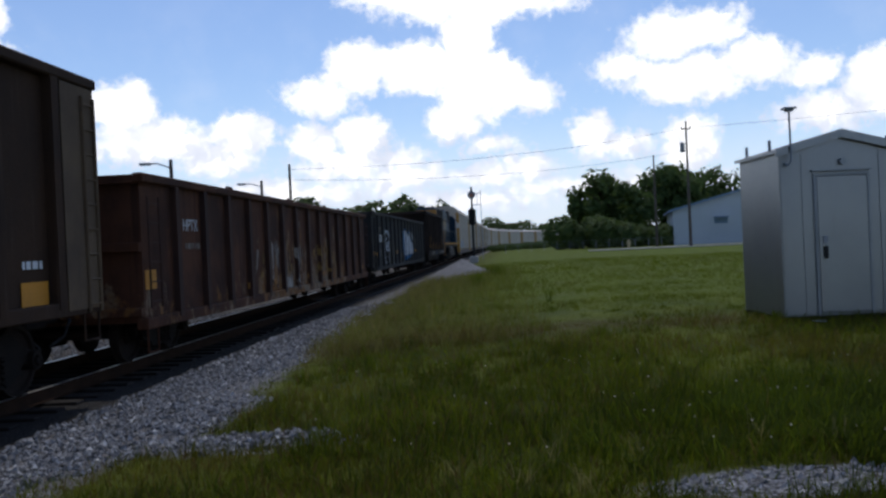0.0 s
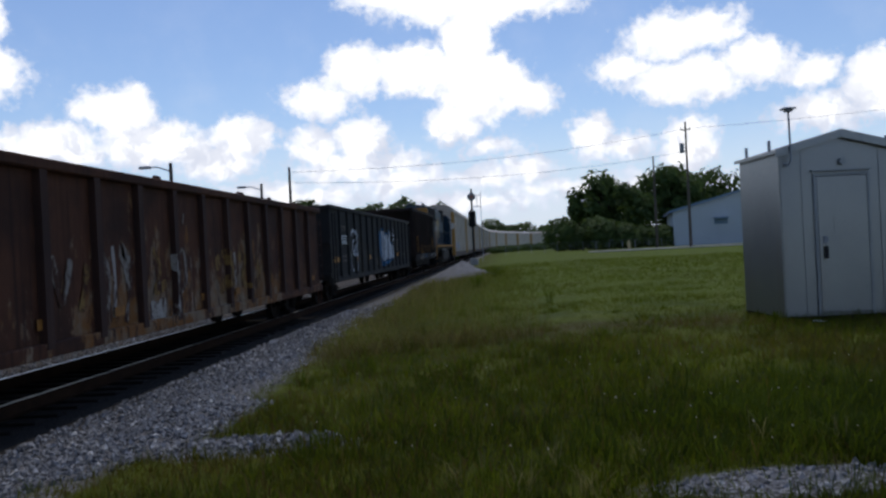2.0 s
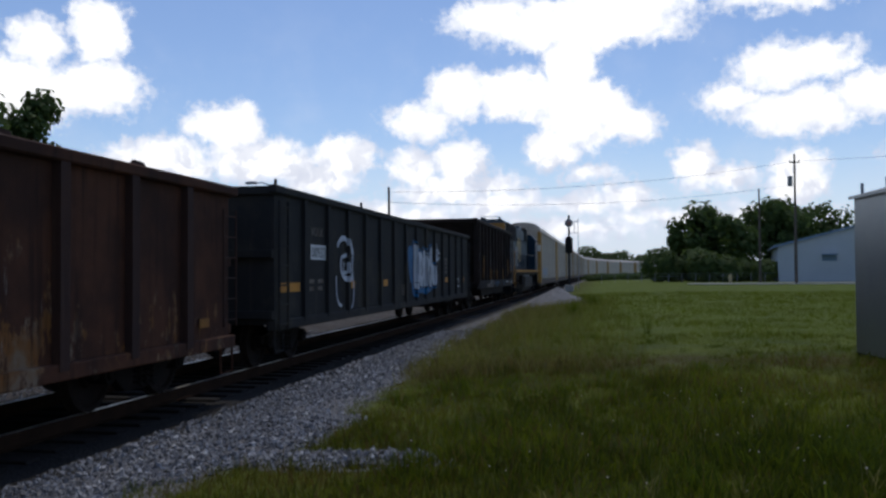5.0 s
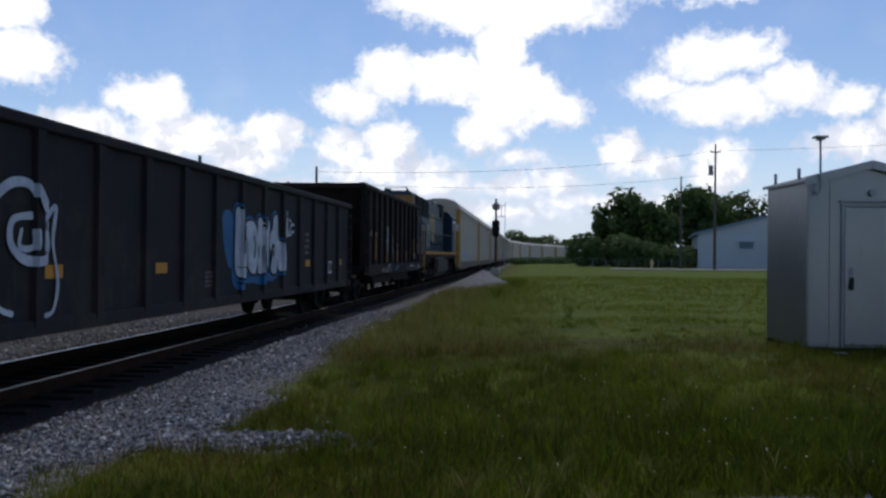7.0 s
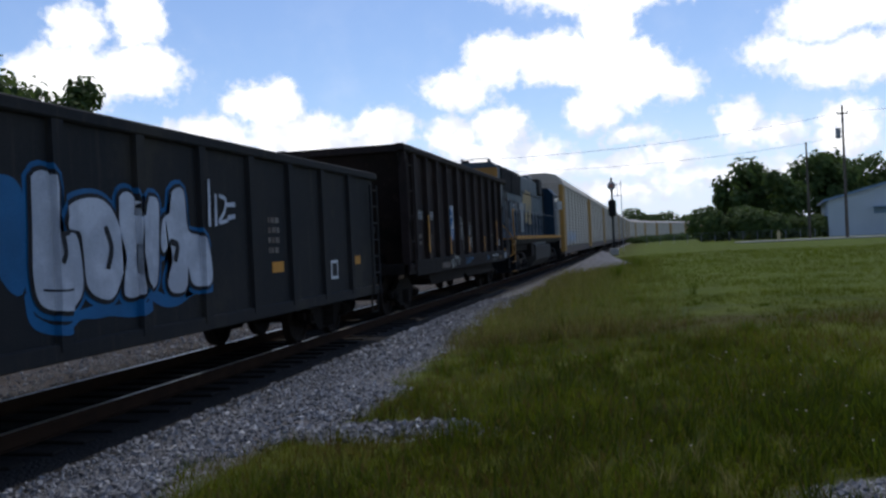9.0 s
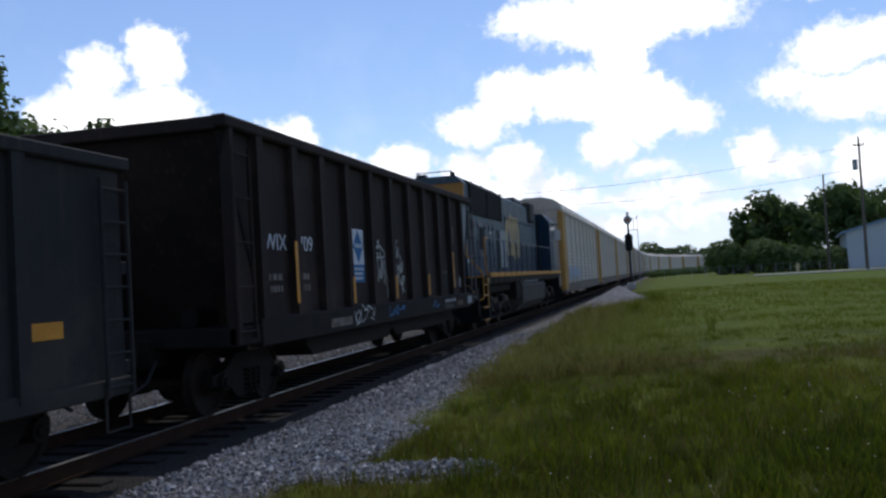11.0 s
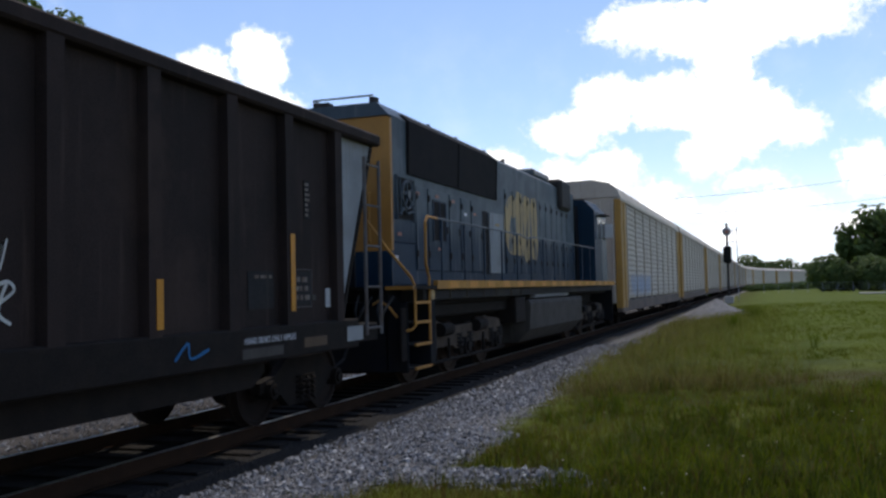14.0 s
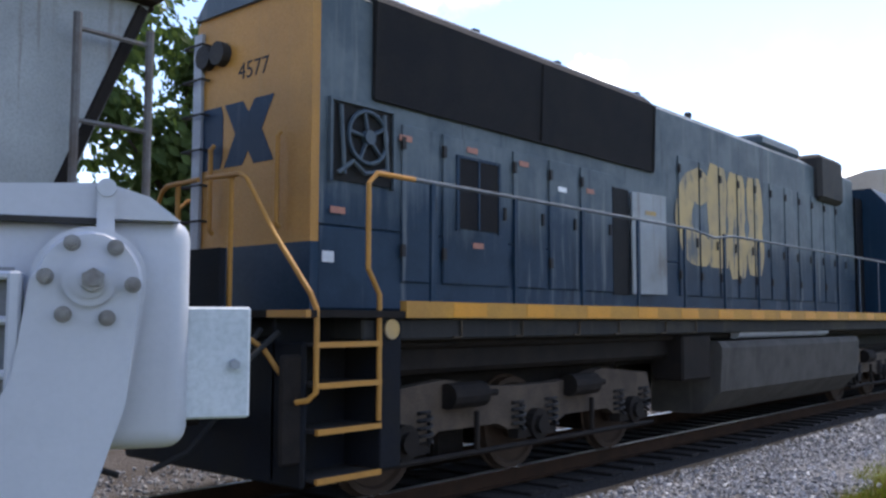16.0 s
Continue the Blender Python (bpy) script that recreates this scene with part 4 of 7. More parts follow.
def black_hopper():
    L, h = 15.4, 7.7
    car = tagged(new("hopper_car"), "dark brown steel hopper car with deep ribs and grey ends", "freight car", "cars of the train")
    half, inner, top, low = 1.55, 1.43, 4.02, 1.30
    o0, o1 = 0.32, 13.98
    ribs = [1.2, 2.42, 3.55, 4.75, 6.08, 7.36, 8.69, 9.95, 11.28, 12.52, 13.85]
    for k in (1, -1):
        side = part("side_sheet", boxes((k * (inner - 0.05), k * inner, o0 - h, o1 - h, low - 0.05, top - 0.1)), DARK_BROWN, car)
        for o in ribs:
            bm = bmesh.new()
            y = o - h
            prism(bm, [(y - 0.10, low - 0.03), (y + 0.10, low - 0.03), (y + 0.10, top - 0.16), (y - 0.10, top - 0.16)], "x", k * inner, k * half)
            part("rib", bm, DARK_BROWN, side)
        part("top_chord", boxes((k * (inner - 0.08), k * (half + 0.02), -h + 0.15, h - 0.15, top - 0.17, top), bevel=0.03), DARK_BROWN, car)
        part("side_sill", boxes((k * (inner - 0.1), k * (half + 0.005), -h + 1.0, h - 1.0, 0.90, low), bevel=0.02), IRON, car)
        for e in (1, -1):
            a, b = e * (o1 - h), e * (h - 0.32)
            bm = bmesh.new()
            a, b = e * (14.05 - h), e * (h - 0.20)
            prism(bm, [(a, low), (a, top - 0.17), (b, top - 0.17), (a + e * 0.12, low)], "x", k * (inner - 0.04), k * inner)
            if e > 0:
                part("end_gusset", bm, SLOPE_GREY, car, "pale grey triangular end sheet")
            else:
                bm.free()
                part("corner_post", boxes((k * (half - 0.12), k * half, -h + 0.3, -h + 0.42, 1.0, top - 0.16)), DARK_BROWN, car)
            bm = bmesh.new()
            rod(bm, (k * 1.40, e * (h - 1.30), 1.3), (k * 1.40, e * (h - 0.25), top - 0.2), 0.06, 6)
            part("end_strut", bm, IRON, car)
    for e in (1, -1):
        bm = bmesh.new()
        prism(bm, [(e * (h - 0.25), top - 0.15), (e * (h - 0.31), top - 0.15), (e * (h - 2.2), 1.1), (e * (h - 2.12), 1.1)], "x", -inner + 0.05, inner - 0.05)
        part("slope_sheet", bm, SLOPE_GREY if e > 0 else DARK_BROWN, car)
        part("end_chord", boxes((-inner, inner, min(e * (h - 0.15), e * (h - 0.3)), max(e * (h - 0.15), e * (h - 0.3)), top - 0.2, top - 0.02), bevel=0.02), DARK_BROWN, car)
        part("end_sill", boxes((-half + 0.02, half - 0.02, min(e * (h - 0.3), e * (h - 1.0)), max(e * (h - 0.3), e * (h - 1.0)), 0.96, 1.22), bevel=0.02), IRON, car)
        ladder(car, "ladder", min(e * (h - 0.78), e * (h - 0.27)), max(e * (h - 0.78), e * (h - 0.27)), half + 0.02, 1.05, 3.62, 5, LADDER_GREY if e > 0 else DARK_BROWN, 0.018)
        coupler(car, e * (h - 0.3), e)
        freight_bogie(car, e * (h - 1.65))
        part("centre_sill", boxes((-0.3, 0.3, min(0, e * (h - 0.2)), max(0, e * (h - 0.2)), 0.72, 1.1)), IRON, car)
        part("brake_cylinder", rods([(0.5, e * (h - 0.9), 1.34), (0.5, e * (h - 1.5), 1.34)], r=0.14, sides=12), IRON, car)
    for y in (-2.3, 2.3):
        bm = bmesh.new()
        prism(bm, [(y - 2.28, 1.3), (y + 2.28, 1.3), (y + 2.28, 0.75), (y + 2.0, 0.58), (y - 2.0, 0.58), (y - 2.28, 0.75)], "x", -1.30, 1.30)
        part("hopper_bottom", bm, IRON, car)
    x = inner + 0.004
    words(car, "SWIX", 1.26 - h, 2.27, 0.34, x, OLD_WHITE, 1.15)
    words(car, "709", 2.68 - h, 2.27, 0.34, x, OLD_WHITE, 1.12)
    # the painted company panel: white over blue, with a blue diamond
    plate(car, "panel", x, 5.12 - h, 5.74 - h, 2.06, 2.72, OLD_WHITE, "white painted panel")
    plate(car, "panel", x, 5.12 - h, 5.74 - h, 1.73, 2.06, SKYBLUE, "blue painted panel")
    bm = bmesh.new()
    prism(bm, [(5.43 - h, 2.70), (5.70 - h, 2.40), (5.43 - h, 2.09), (5.16 - h, 2.40)], "x", x + 0.006, x + 0.010)
    part("diamond", bm, SKYBLUE, car, "blue painted diamond")
    bars(car, x + 0.012, 5.25 - h, 5.62 - h, 2.34, 2.48, 1, OLD_WHITE)
    bars(car, x + 0.008, 5.18 - h, 5.68 - h, 1.76, 2.02, 3, OLD_WHITE)
    for o in (2.3, 4.82, 7.41, 10.0, 12.55):
        z = 2.4 if o in (2.3, 12.55) else 1.84
        plate(car, "reflector", half + 0.004, o - h - 0.05, o - h + 0.05, 1.36 if z < 2 else 1.46, z, AMBER, "amber reflective strip")
    plate(car, "sill_patch", half + 0.01, 14.0 - h, 14.5 - h, 1.0, 1.2, SLOPE_GREY)
    plate(car, "notice", x, 13.62 - h, 13.78 - h, 1.48, 1.73, OLD_WHITE)
    plate(car, "service_panel", x, 12.78 - h, 13.2 - h, 1.52, 1.95, BLACK_CAR)
    bars(car, x + 0.008, 12.82 - h, 13.16 - h, 1.56, 1.9, 3, FADED)
    bars(car, x, 1.4 - h, 2.0 - h, 1.6, 1.95, 2, FADED)
    bars(car, x, 2.5 - h, 3.1 - h, 1.6, 1.95, 2, FADED)
    plate(car, "service_panel", x, 11.72 - h, 12.28 - h, 1.50, 1.94, BLACK_CAR)
    bars(car, x + 0.008, 11.85 - h, 12.24 - h, 1.84, 1.91, 1, FADED)
    words(car, "HAND BRAKE ONLY APPLIES", 11.45 - h, 1.12, 0.105, half + 0.006, OLD_WHITE, 0.85)
    plate(car, "sill_patch", half + 0.007, 11.4 - h, 12.28 - h, 0.96, 1.07, TANK_GREY)
    # a worn dark plate high on the last panel and pale frames round the lettering
    plate(car, "plate", x, 13.06 - h, 13.22 - h, 2.62, 3.12, DARK, "dark worn plate")
    bars(car, x + 0.008, 13.08 - h, 13.20 - h, 2.64, 3.10, 7, FADED)
    part("panel_frame", rods([(x + 0.004, 12.76 - h, 1.50), (x + 0.004, 13.22 - h, 1.50), (x + 0.004, 13.22 - h, 1.97), (x + 0.004, 12.76 - h, 1.97), (x + 0.004, 12.76 - h, 1.50)], r=0.007), LADDER_GREY, car)
    plate(car, "notice", x, 13.26 - h, 13.35 - h, 1.58, 1.65, TANK_GREY)
    plate(car, "sill_patch", half + 0.008, 12.8 - h, 13.4 - h, 1.0, 1.12, TAN)
    plate(car, "sill_patch", half + 0.008, 3.6 - h, 4.6 - h, 1.0, 1.14, FADED)
    white, blue = SPRAY_THIN, SKYBLUE
    paint = tagged(new("graffiti"), "thin white and blue spray tags")
    paint.parent = car
    lift = [0]

    def lay(target, points, w, x0):
        one = bmesh.new()
        lift[0] += 1
        ribbon(one, [(o - h + (0.13 if points[0][1] > 1.4 else 0), z) for o, z in points], w, x0 + 0.0004 * lift[0], 0.5)
        part("stroke", one, target, paint)

    def tag(points, w=0.030):
        lay(white, points, w, x if points[0][1] > 1.4 else half + 0.010)
    for points in ([(6.37, 2.54), (6.36, 2.35), (6.55, 2.56), (6.58, 2.38)], [(6.36, 2.35), (6.62, 2.44), (6.93, 2.24), (6.39, 2.20)], [(6.65, 2.45), (6.66, 2.22), (6.76, 2.08), (6.50, 1.90), (6.42, 1.72)], [(6.45, 2.20), (6.47, 1.97), (6.62, 1.78), (6.65, 1.94), (6.53, 1.81)], [(6.93, 2.17), (6.79, 1.97), (6.70, 2.11), (6.62, 2.26)], [(6.67, 2.08), (6.72, 1.83), (6.90, 2.15)], [(6.93, 1.99), (6.79, 1.72)], [(7.13, 1.71), (6.84, 1.94)], [(6.93, 1.79), (6.84, 1.65)], [(7.02, 1.71), (6.99, 1.42)], [(6.39, 2.31), (6.50, 2.27), (6.42, 2.22)]):
        tag(points, 0.027)
    for points in ([(7.61, 2.44), (7.56, 2.27), (7.67, 2.23), (7.64, 2.42)], [(7.70, 2.48), (7.76, 2.21), (7.88, 2.46), (7.82, 2.25)], [(7.98, 2.28), (8.04, 2.13), (7.85, 2.02), (7.58, 2.07), (7.62, 1.96)], [(7.67, 2.13), (7.73, 1.90), (7.67, 1.76), (7.98, 1.98), (7.76, 1.96)], [(8.16, 2.15), (8.07, 1.90), (7.98, 2.13), (7.92, 2.27)], [(7.79, 2.02), (7.98, 1.90), (8.13, 2.13), (8.04, 1.98)], [(7.82, 1.82), (7.98, 1.64), (8.22, 1.74), (8.16, 1.82), (7.98, 1.74), (8.04, 1.63)], [(8.01, 1.63), (8.02, 1.45)], [(8.16, 1.82), (8.07, 1.59), (8.19, 1.49)], [(7.73, 2.58), (7.74, 2.52)], [(7.79, 2.58), (7.81, 2.52)], [(7.58, 1.84), (7.61, 1.59)], [(7.73, 1.82), (7.79, 1.63)]):
        tag(points, 0.027)
    for points in ([(4.70, 1.22), (4.83, 0.96)], [(4.93, 1.23), (4.77, 1.11), (4.95, 1.00)], [(4.91, 1.19), (5.05, 1.15), (4.93, 1.08), (5.04, 1.02), (4.86, 0.99)], [(5.02, 1.24), (5.13, 1.00), (5.46, 1.20), (5.21, 1.21)], [(5.10, 1.33), (5.35, 1.23), (5.48, 1.28), (5.70, 1.21)], [(5.72, 1.17), (5.74, 1.08), (5.87, 1.23)], [(5.57, 1.06), (5.78, 1.02)]):
        tag(points, 0.022)
    for points in ([(6.80, 1.22), (6.79, 1.04), (6.92, 1.04)], [(6.99, 1.14), (6.94, 1.07), (7.02, 1.04), (7.08, 1.10), (7.00, 1.15)], [(7.10, 1.04), (7.19, 1.19), (7.26, 1.04)], [(7.14, 1.09), (7.24, 1.10)], [(7.29, 1.21), (7.29, 1.04), (7.41, 1.09), (7.37, 1.19), (7.29, 1.21)], [(7.44, 1.12), (7.83, 1.17)], [(7.64, 1.19), (7.83, 1.17), (7.73, 1.08)], [(10.2, 1.05), (10.4, 1.2), (10.45, 1.05), (10.75, 1.12)]):
        lay(blue, points, 0.032, half + 0.010)
    TRAIN.append((car, 59.6 + h))


def six_wheel_bogie(loco, y):
    # the broad centre box also blocks the view through to the lit ballast
    bogie = part("bogie", boxes((-0.66, 0.66, -2.6, 2.6, 0.62, 1.12), bevel=0.04), IRON, loco, at=pose(0, y, 0))
    for k in (-1, 1):
        bm = bmesh.new()
        outline = [(-2.75, 0.64), (-2.62, 0.98), (-1.5, 1.08), (-1.0, 1.00), (-0.4, 0.96), (0.4, 0.96), (1.0, 1.00), (1.5, 1.08), (2.62, 0.98), (2.75, 0.64),
                   (2.45, 0.60), (2.35, 0.50), (1.75, 0.50), (1.6, 0.58), (0.65, 0.58), (0.45, 0.50), (-0.45, 0.50), (-0.65, 0.58), (-1.6, 0.58), (-1.75, 0.50), (-2.35, 0.50), (-2.45, 0.60)]
        prism(bm, outline, "x", k * 0.96, k * 1.12)
        part("side_frame", bm, BOGIE_GREY, bogie, "dusty grey-brown cast side frame")
        for dy in (-2.15, 0.0, 2.15):
            bm = bmesh.new()
            rod(bm, (k * 1.05, dy, 0.53), (k * 1.22, dy, 0.53), 0.17, 16)
            rod(bm, (k * 1.22, dy, 0.53), (k * 1.27, dy, 0.53), 0.10, 12)
            box(bm, k * 1.04, k * 1.18, dy - 0.36, dy + 0.36, 0.40, 0.50)
            part("axle_box", bm, IRON, bogie)
            for e in (-0.32, 0.32):
                part("spring", coil(k * 1.14, dy + e, 0.50, 0.80, 0.075, 4, 0.02), DARK_STEEL, bogie)
        for dy in (-1.55, 0.62):
            bm = bmesh.new()
            rod(bm, (k * 1.18, dy, 0.92), (k * 1.18, dy + 0.55, 0.92), 0.13, 12)
            rod(bm, (k * 1.18, dy + 0.55, 0.92), (k * 1.18, dy + 0.80, 0.92), 0.035, 8)
            part("brake_cylinder", bm, IRON, bogie)
        part("brake_rigging", rods([(k * 1.2, -2.6, 0.34), (k * 1.2, 2.6, 0.34)], [(k * 1.2, -1.1, 0.34), (k * 1.2, -1.1, 0.75)], [(k * 1.2, 1.1, 0.34), (k * 1.2, 1.1, 0.75)], r=0.03), IRON, bogie)
    for dy in (-2.15, 0.0, 2.15):
        wheelset(bogie, dy, 0.52, BROWN_WHEEL)
        # motor boxes, added to fill the gaps between the axles with dark
        part("traction_motor", boxes((-0.62, 0.62, dy + 0.15, dy + 1.0, 0.18, 0.74), bevel=0.08), IRON, bogie)
    for a, b in ((-2.9, -2.5), (-1.1, -0.6)):
        part("brake_beam", boxes((-0.64, 0.64, a, b, 0.22, 0.66), bevel=0.04), IRON, bogie)


def locomotive():
    L, h = 21.5, 10.75
    loco = tagged(new("locomotive"), "blue and grey diesel locomotive with yellow end and weathered hood doors", "locomotive")
    Y = lambda o: o - h
    H = lambda o: Y(o - 0.1)   # along the hood
    # frame, deck and side stripe
    part("frame", boxes((-1.42, 1.42, Y(0.9), Y(20.9), 1.40, 1.60), (-0.5, 0.5, Y(0.3), Y(21.2), 0.95, 1.40), bevel=0.02), BLACK_CAR, loco)
    part("underframe_piping", rods([(1.2, Y(1.4), 1.36), (1.2, Y(20.2), 1.36)], [(1.05, Y(1.4), 1.26), (1.05, Y(8.0), 1.26)], [(-1.2, Y(1.4), 1.36), (-1.2, Y(20.2), 1.36)], r=0.05), IRON, loco)
    part("equipment_rack", boxes((-1.15, 1.15, Y(1.5), Y(7.6), 1.06, 1.40), bevel=0.05), IRON, loco)
    part("deck", boxes((-1.5, 1.5, Y(0.25), Y(21.2), 1.60, 1.66)), IRON, loco)
    for k in (1, -1):
        stripe = part("side_stripe", boxes((k * 1.43, k * 1.51, Y(1.35), Y(20.8), 1.60, 1.75)), STRIPE, loco, "faded yellow side sill stripe")
        for i in range(16):
            o = 2.0 + i * 1.18
            part("reflector", boxes((k * 1.51, k * 1.514, Y(o), Y(o + 0.5), 1.61, 1.74)), AMBER, stripe)
    # long hood: lower part blue, upper part grey, rear wall yellow
    w = 0.90
    part("hood_lower", boxes((-w, w, H(0.92), Y(16.4), 1.66, 2.45), bevel=0.03), HOOD, loco)
    bm = bmesh.new()
    prism(bm, [(-w, 2.45), (w, 2.45), (w, 4.66), (w - 0.22, 4.82), (-w + 0.22, 4.82), (-w, 4.66)], "y", H(0.92), Y(16.4))
    part("hood_upper", bm, HOOD, loco, "grey-blue weathered hood side")
    bm = bmesh.new()
    prism(bm, [(-w - 0.004, 2.28), (w + 0.004, 2.28), (w + 0.004, 4.60), (w - 0.18, 4.70), (-w + 0.18, 4.70), (-w - 0.004, 4.60)], "y", H(0.84), H(0.935))
    part("rear_wall", bm, YELLOW, loco, "yellow rear wall of the hood")
    part("rear_base", boxes((-w - 0.004, w + 0.004, H(0.84), H(0.935), 1.66, 2.28)), BLUE, loco)
    bm = bmesh.new()
    prism(bm, [(-w - 0.01, 4.64), (w + 0.01, 4.64), (w - 0.22, 4.88), (-w + 0.22, 4.88)], "y", H(0.80), H(7.4))
    part("roof", bm, GREY_BLUE, loco)
    for k in (1, -1):
        # flared radiator intakes under the roof
        bm = bmesh.new()
        prism(bm, [(k * w, 3.70), (k * (w + 0.02), 3.70), (k * (w + 0.06), 4.66), (k * (w - 0.08), 4.79), (k * (w - 0.2), 4.79)], "y", H(1.6), H(7.2))
        grille = part("radiator_intake", bm, GRILLE, loco, "black radiator intake screen")
        frame_line = rods([(k * (w + 0.03), H(1.6), 3.71), (k * (w + 0.065), H(1.6), 4.65)], [(k * (w + 0.03), H(4.4), 3.71), (k * (w + 0.065), H(4.4), 4.65)], [(k * (w + 0.03), H(7.2), 3.71), (k * (w + 0.065), H(7.2), 4.65)], [(k * (w + 0.025), H(1.6), 3.70), (k * (w + 0.025), H(7.2), 3.70)], r=0.016, sides=6)
        part("screen_frame", frame_line, GRILLE, grille)
        # hood doors with seams, hinges and latches
        doors = [(2.0, 2.55), (2.62, 3.75), (3.85, 4.5), (4.58, 5.2), (5.28, 6.05)]
        doors += [(8.0 + 0.72 * i, 8.66 + 0.72 * i) for i in range(11)]
        for a, b in doors:
            zt = 3.52 if a < 7 else 4.05
            door = part("hood_door", boxes((k * w, k * (w + 0.022), H(a), H(b), 1.95, zt), bevel=0.008), HOOD, loco)
            for z in (2.2, zt - 0.25):
                part("hinge", boxes((k * (w + 0.02), k * (w + 0.05), H(a) - 0.02, H(a) + 0.03, z, z + 0.12)), DARK_STEEL, door)
            part("latch", boxes((k * (w + 0.02), k * (w + 0.045), H(b) - 0.10, H(b) - 0.06, 2.7, 2.84)), DARK_STEEL, door)
            part("lower_panel", boxes((k * (w + 0.02), k * (w + 0.026), H(a) + 0.01, H(b) - 0.01, 1.97, 2.42)), HOOD, door)
        # opening by the rear corner, machinery inside; its shade is a flat dark plate
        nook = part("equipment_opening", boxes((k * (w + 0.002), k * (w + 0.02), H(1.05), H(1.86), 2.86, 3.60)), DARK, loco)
        bm = bmesh.new()
        tube(bm, [(k * (w + 0.05), H(1.50) + 0.25 * math.cos(t * 0.3491), 3.30 + 0.25 * math.sin(t * 0.3491)) for t in range(19)], 0.022, 6)
        rod(bm, (k * (w + 0.02), H(1.50), 3.30), (k * (w + 0.09), H(1.50), 3.30), 0.07, 12)
        for t in range(5):
            rod(bm, (k * (w + 0.05), H(1.50), 3.30), (k * (w + 0.05), H(1.50) + 0.25 * math.cos(0.5 + t * 1.2566), 3.30 + 0.25 * math.sin(0.5 + t * 1.2566)), 0.02, 6)
        part("fan_housing", bm, GREY_BLUE, nook)
        part("pipework", rods([(k * (w + 0.05), H(1.12), 2.92), (k * (w + 0.06), H(1.30), 3.05), (k * (w + 0.06), H(1.45), 2.95), (k * (w + 0.05), H(1.78), 3.02)], [(k * (w + 0.05), H(1.15), 3.56), (k * (w + 0.05), H(1.20), 2.92)], [(k * (w + 0.06), H(1.70), 3.55), (k * (w + 0.06), H(1.76), 2.95)], r=0.022, sides=6), HOOD, nook)
        part("nook_rim", boxes((k * w, k * (w + 0.05), H(1.03), H(1.06), 2.84, 3.62), (k * w, k * (w + 0.05), H(1.85), H(1.88), 2.84, 3.62), (k * w, k * (w + 0.05), H(1.06), H(1.85), 3.59, 3.62)), HOOD, nook)
        part("window_grille", boxes((k * (w + 0.022), k * (w + 0.035), H(2.85), H(3.55), 2.55, 3.30)), GRILLE, loco)
        part("window_bars", boxes((k * (w + 0.03), k * (w + 0.045), H(2.82), H(2.86), 2.52, 3.33), (k * (w + 0.03), k * (w + 0.045), H(3.18), H(3.21), 2.55, 3.30), (k * (w + 0.03), k * (w + 0.045), H(3.54), H(3.58), 2.52, 3.33), (k * (w + 0.03), k * (w + 0.045), H(2.86), H(3.54), 3.30, 3.33)), BLUE, loco)
        part("uncoupling_lever", rods([(k * 0.80, Y(0.14), 1.36), (k * 0.92, Y(0.10), 1.42), (k * 1.08, Y(0.12), 1.34), (k * 1.22, Y(0.18), 1.14)], r=0.022), YELLOW, loco, "yellow bent lever")
        part("end_bracket", boxes((k * 1.28, k * 1.33, Y(0.10), Y(0.34), 0.42, 1.30), bevel=0.02), IRON, loco)
        part("notice", boxes((k * (w + 0.006), k * (w + 0.010), H(0.98), H(1.12), 2.10, 2.20)), OLD_WHITE, loco)
        # raised lettering panel on the side, worn yellow blocks
        strokes = [([(8.85, 3.66), (8.36, 3.60), (8.14, 3.15), (8.36, 2.74), (8.85, 2.66)], 0.50),
                   ([(9.35, 3.85), (9.32, 3.2), (9.38, 2.55)], 0.70), ([(10.1, 3.80), (10.08, 3.1), (10.12, 2.5)], 0.74), ([(10.85, 3.85), (10.9, 3.2), (10.86, 2.55)], 0.70)]
        for n, (points, wide) in enumerate(strokes):
            bm = bmesh.new()
            ribbon(bm, [(H(o), z) for o, z in points], wide, k * (w + 0.0245 + 0.0008 * n), 0.35)
            gaps = [(H(8.66 + 0.72 * i), H(8.72 + 0.72 * i)) for i in range(-1, 6)]
            for edge in [e for gap in gaps for e in gap]:
                bmesh.ops.bisect_plane(bm, geom=bm.verts[:] + bm.edges[:] + bm.faces[:], plane_co=(0, edge, 0), plane_no=(0, 1, 0))
            inside = [q for q in bm.faces if any(a < q.calc_center_median().y < b for a, b in gaps)]
            bmesh.ops.delete(bm, geom=inside, context="FACES")
            part("worn_emblem", bm, EMBLEM, loco, "worn pale yellow painted emblem")
        for z, o in ((3.35, 1.95), (3.38, 3.0), (3.36, 3.95), (2.35, 3.1), (3.2, 5.4), (3.15, 4.75), (2.55, 1.05)):
            part("warning_label", boxes((k * (w + 0.03), k * (w + 0.034), H(o), H(o + 0.18), z, z + 0.06)), LABEL_RED if z != 3.15 else WHITE, loco)
        # handrail with stanchions
        x = k * 1.46
        part("handrail", rods([(x, Y(1.5), 2.86), (x, Y(7.2), 2.85), (x, Y(7.9), 2.78), (x, Y(8.6), 2.85), (x, Y(18.0), 2.86)], r=0.020), HANDRAIL_GREY, loco)
        for i in range(13):
            o = 1.75 + i * 1.3
            part("stanchion", boxes((x - 0.015, x + 0.015, Y(o) - 0.03, Y(o) + 0.03, 1.66, 2.86)), BLUE, loco)
        part("grab_rail", rods([(x, Y(1.5), 2.86), (x, Y(1.02), 2.86), (x, Y(0.92), 2.76), (x, Y(0.92), 2.02), (x, Y(1.06), 1.80), (x, Y(1.06), 0.72)], r=0.024), YELLOW, loco, "yellow grab rail")
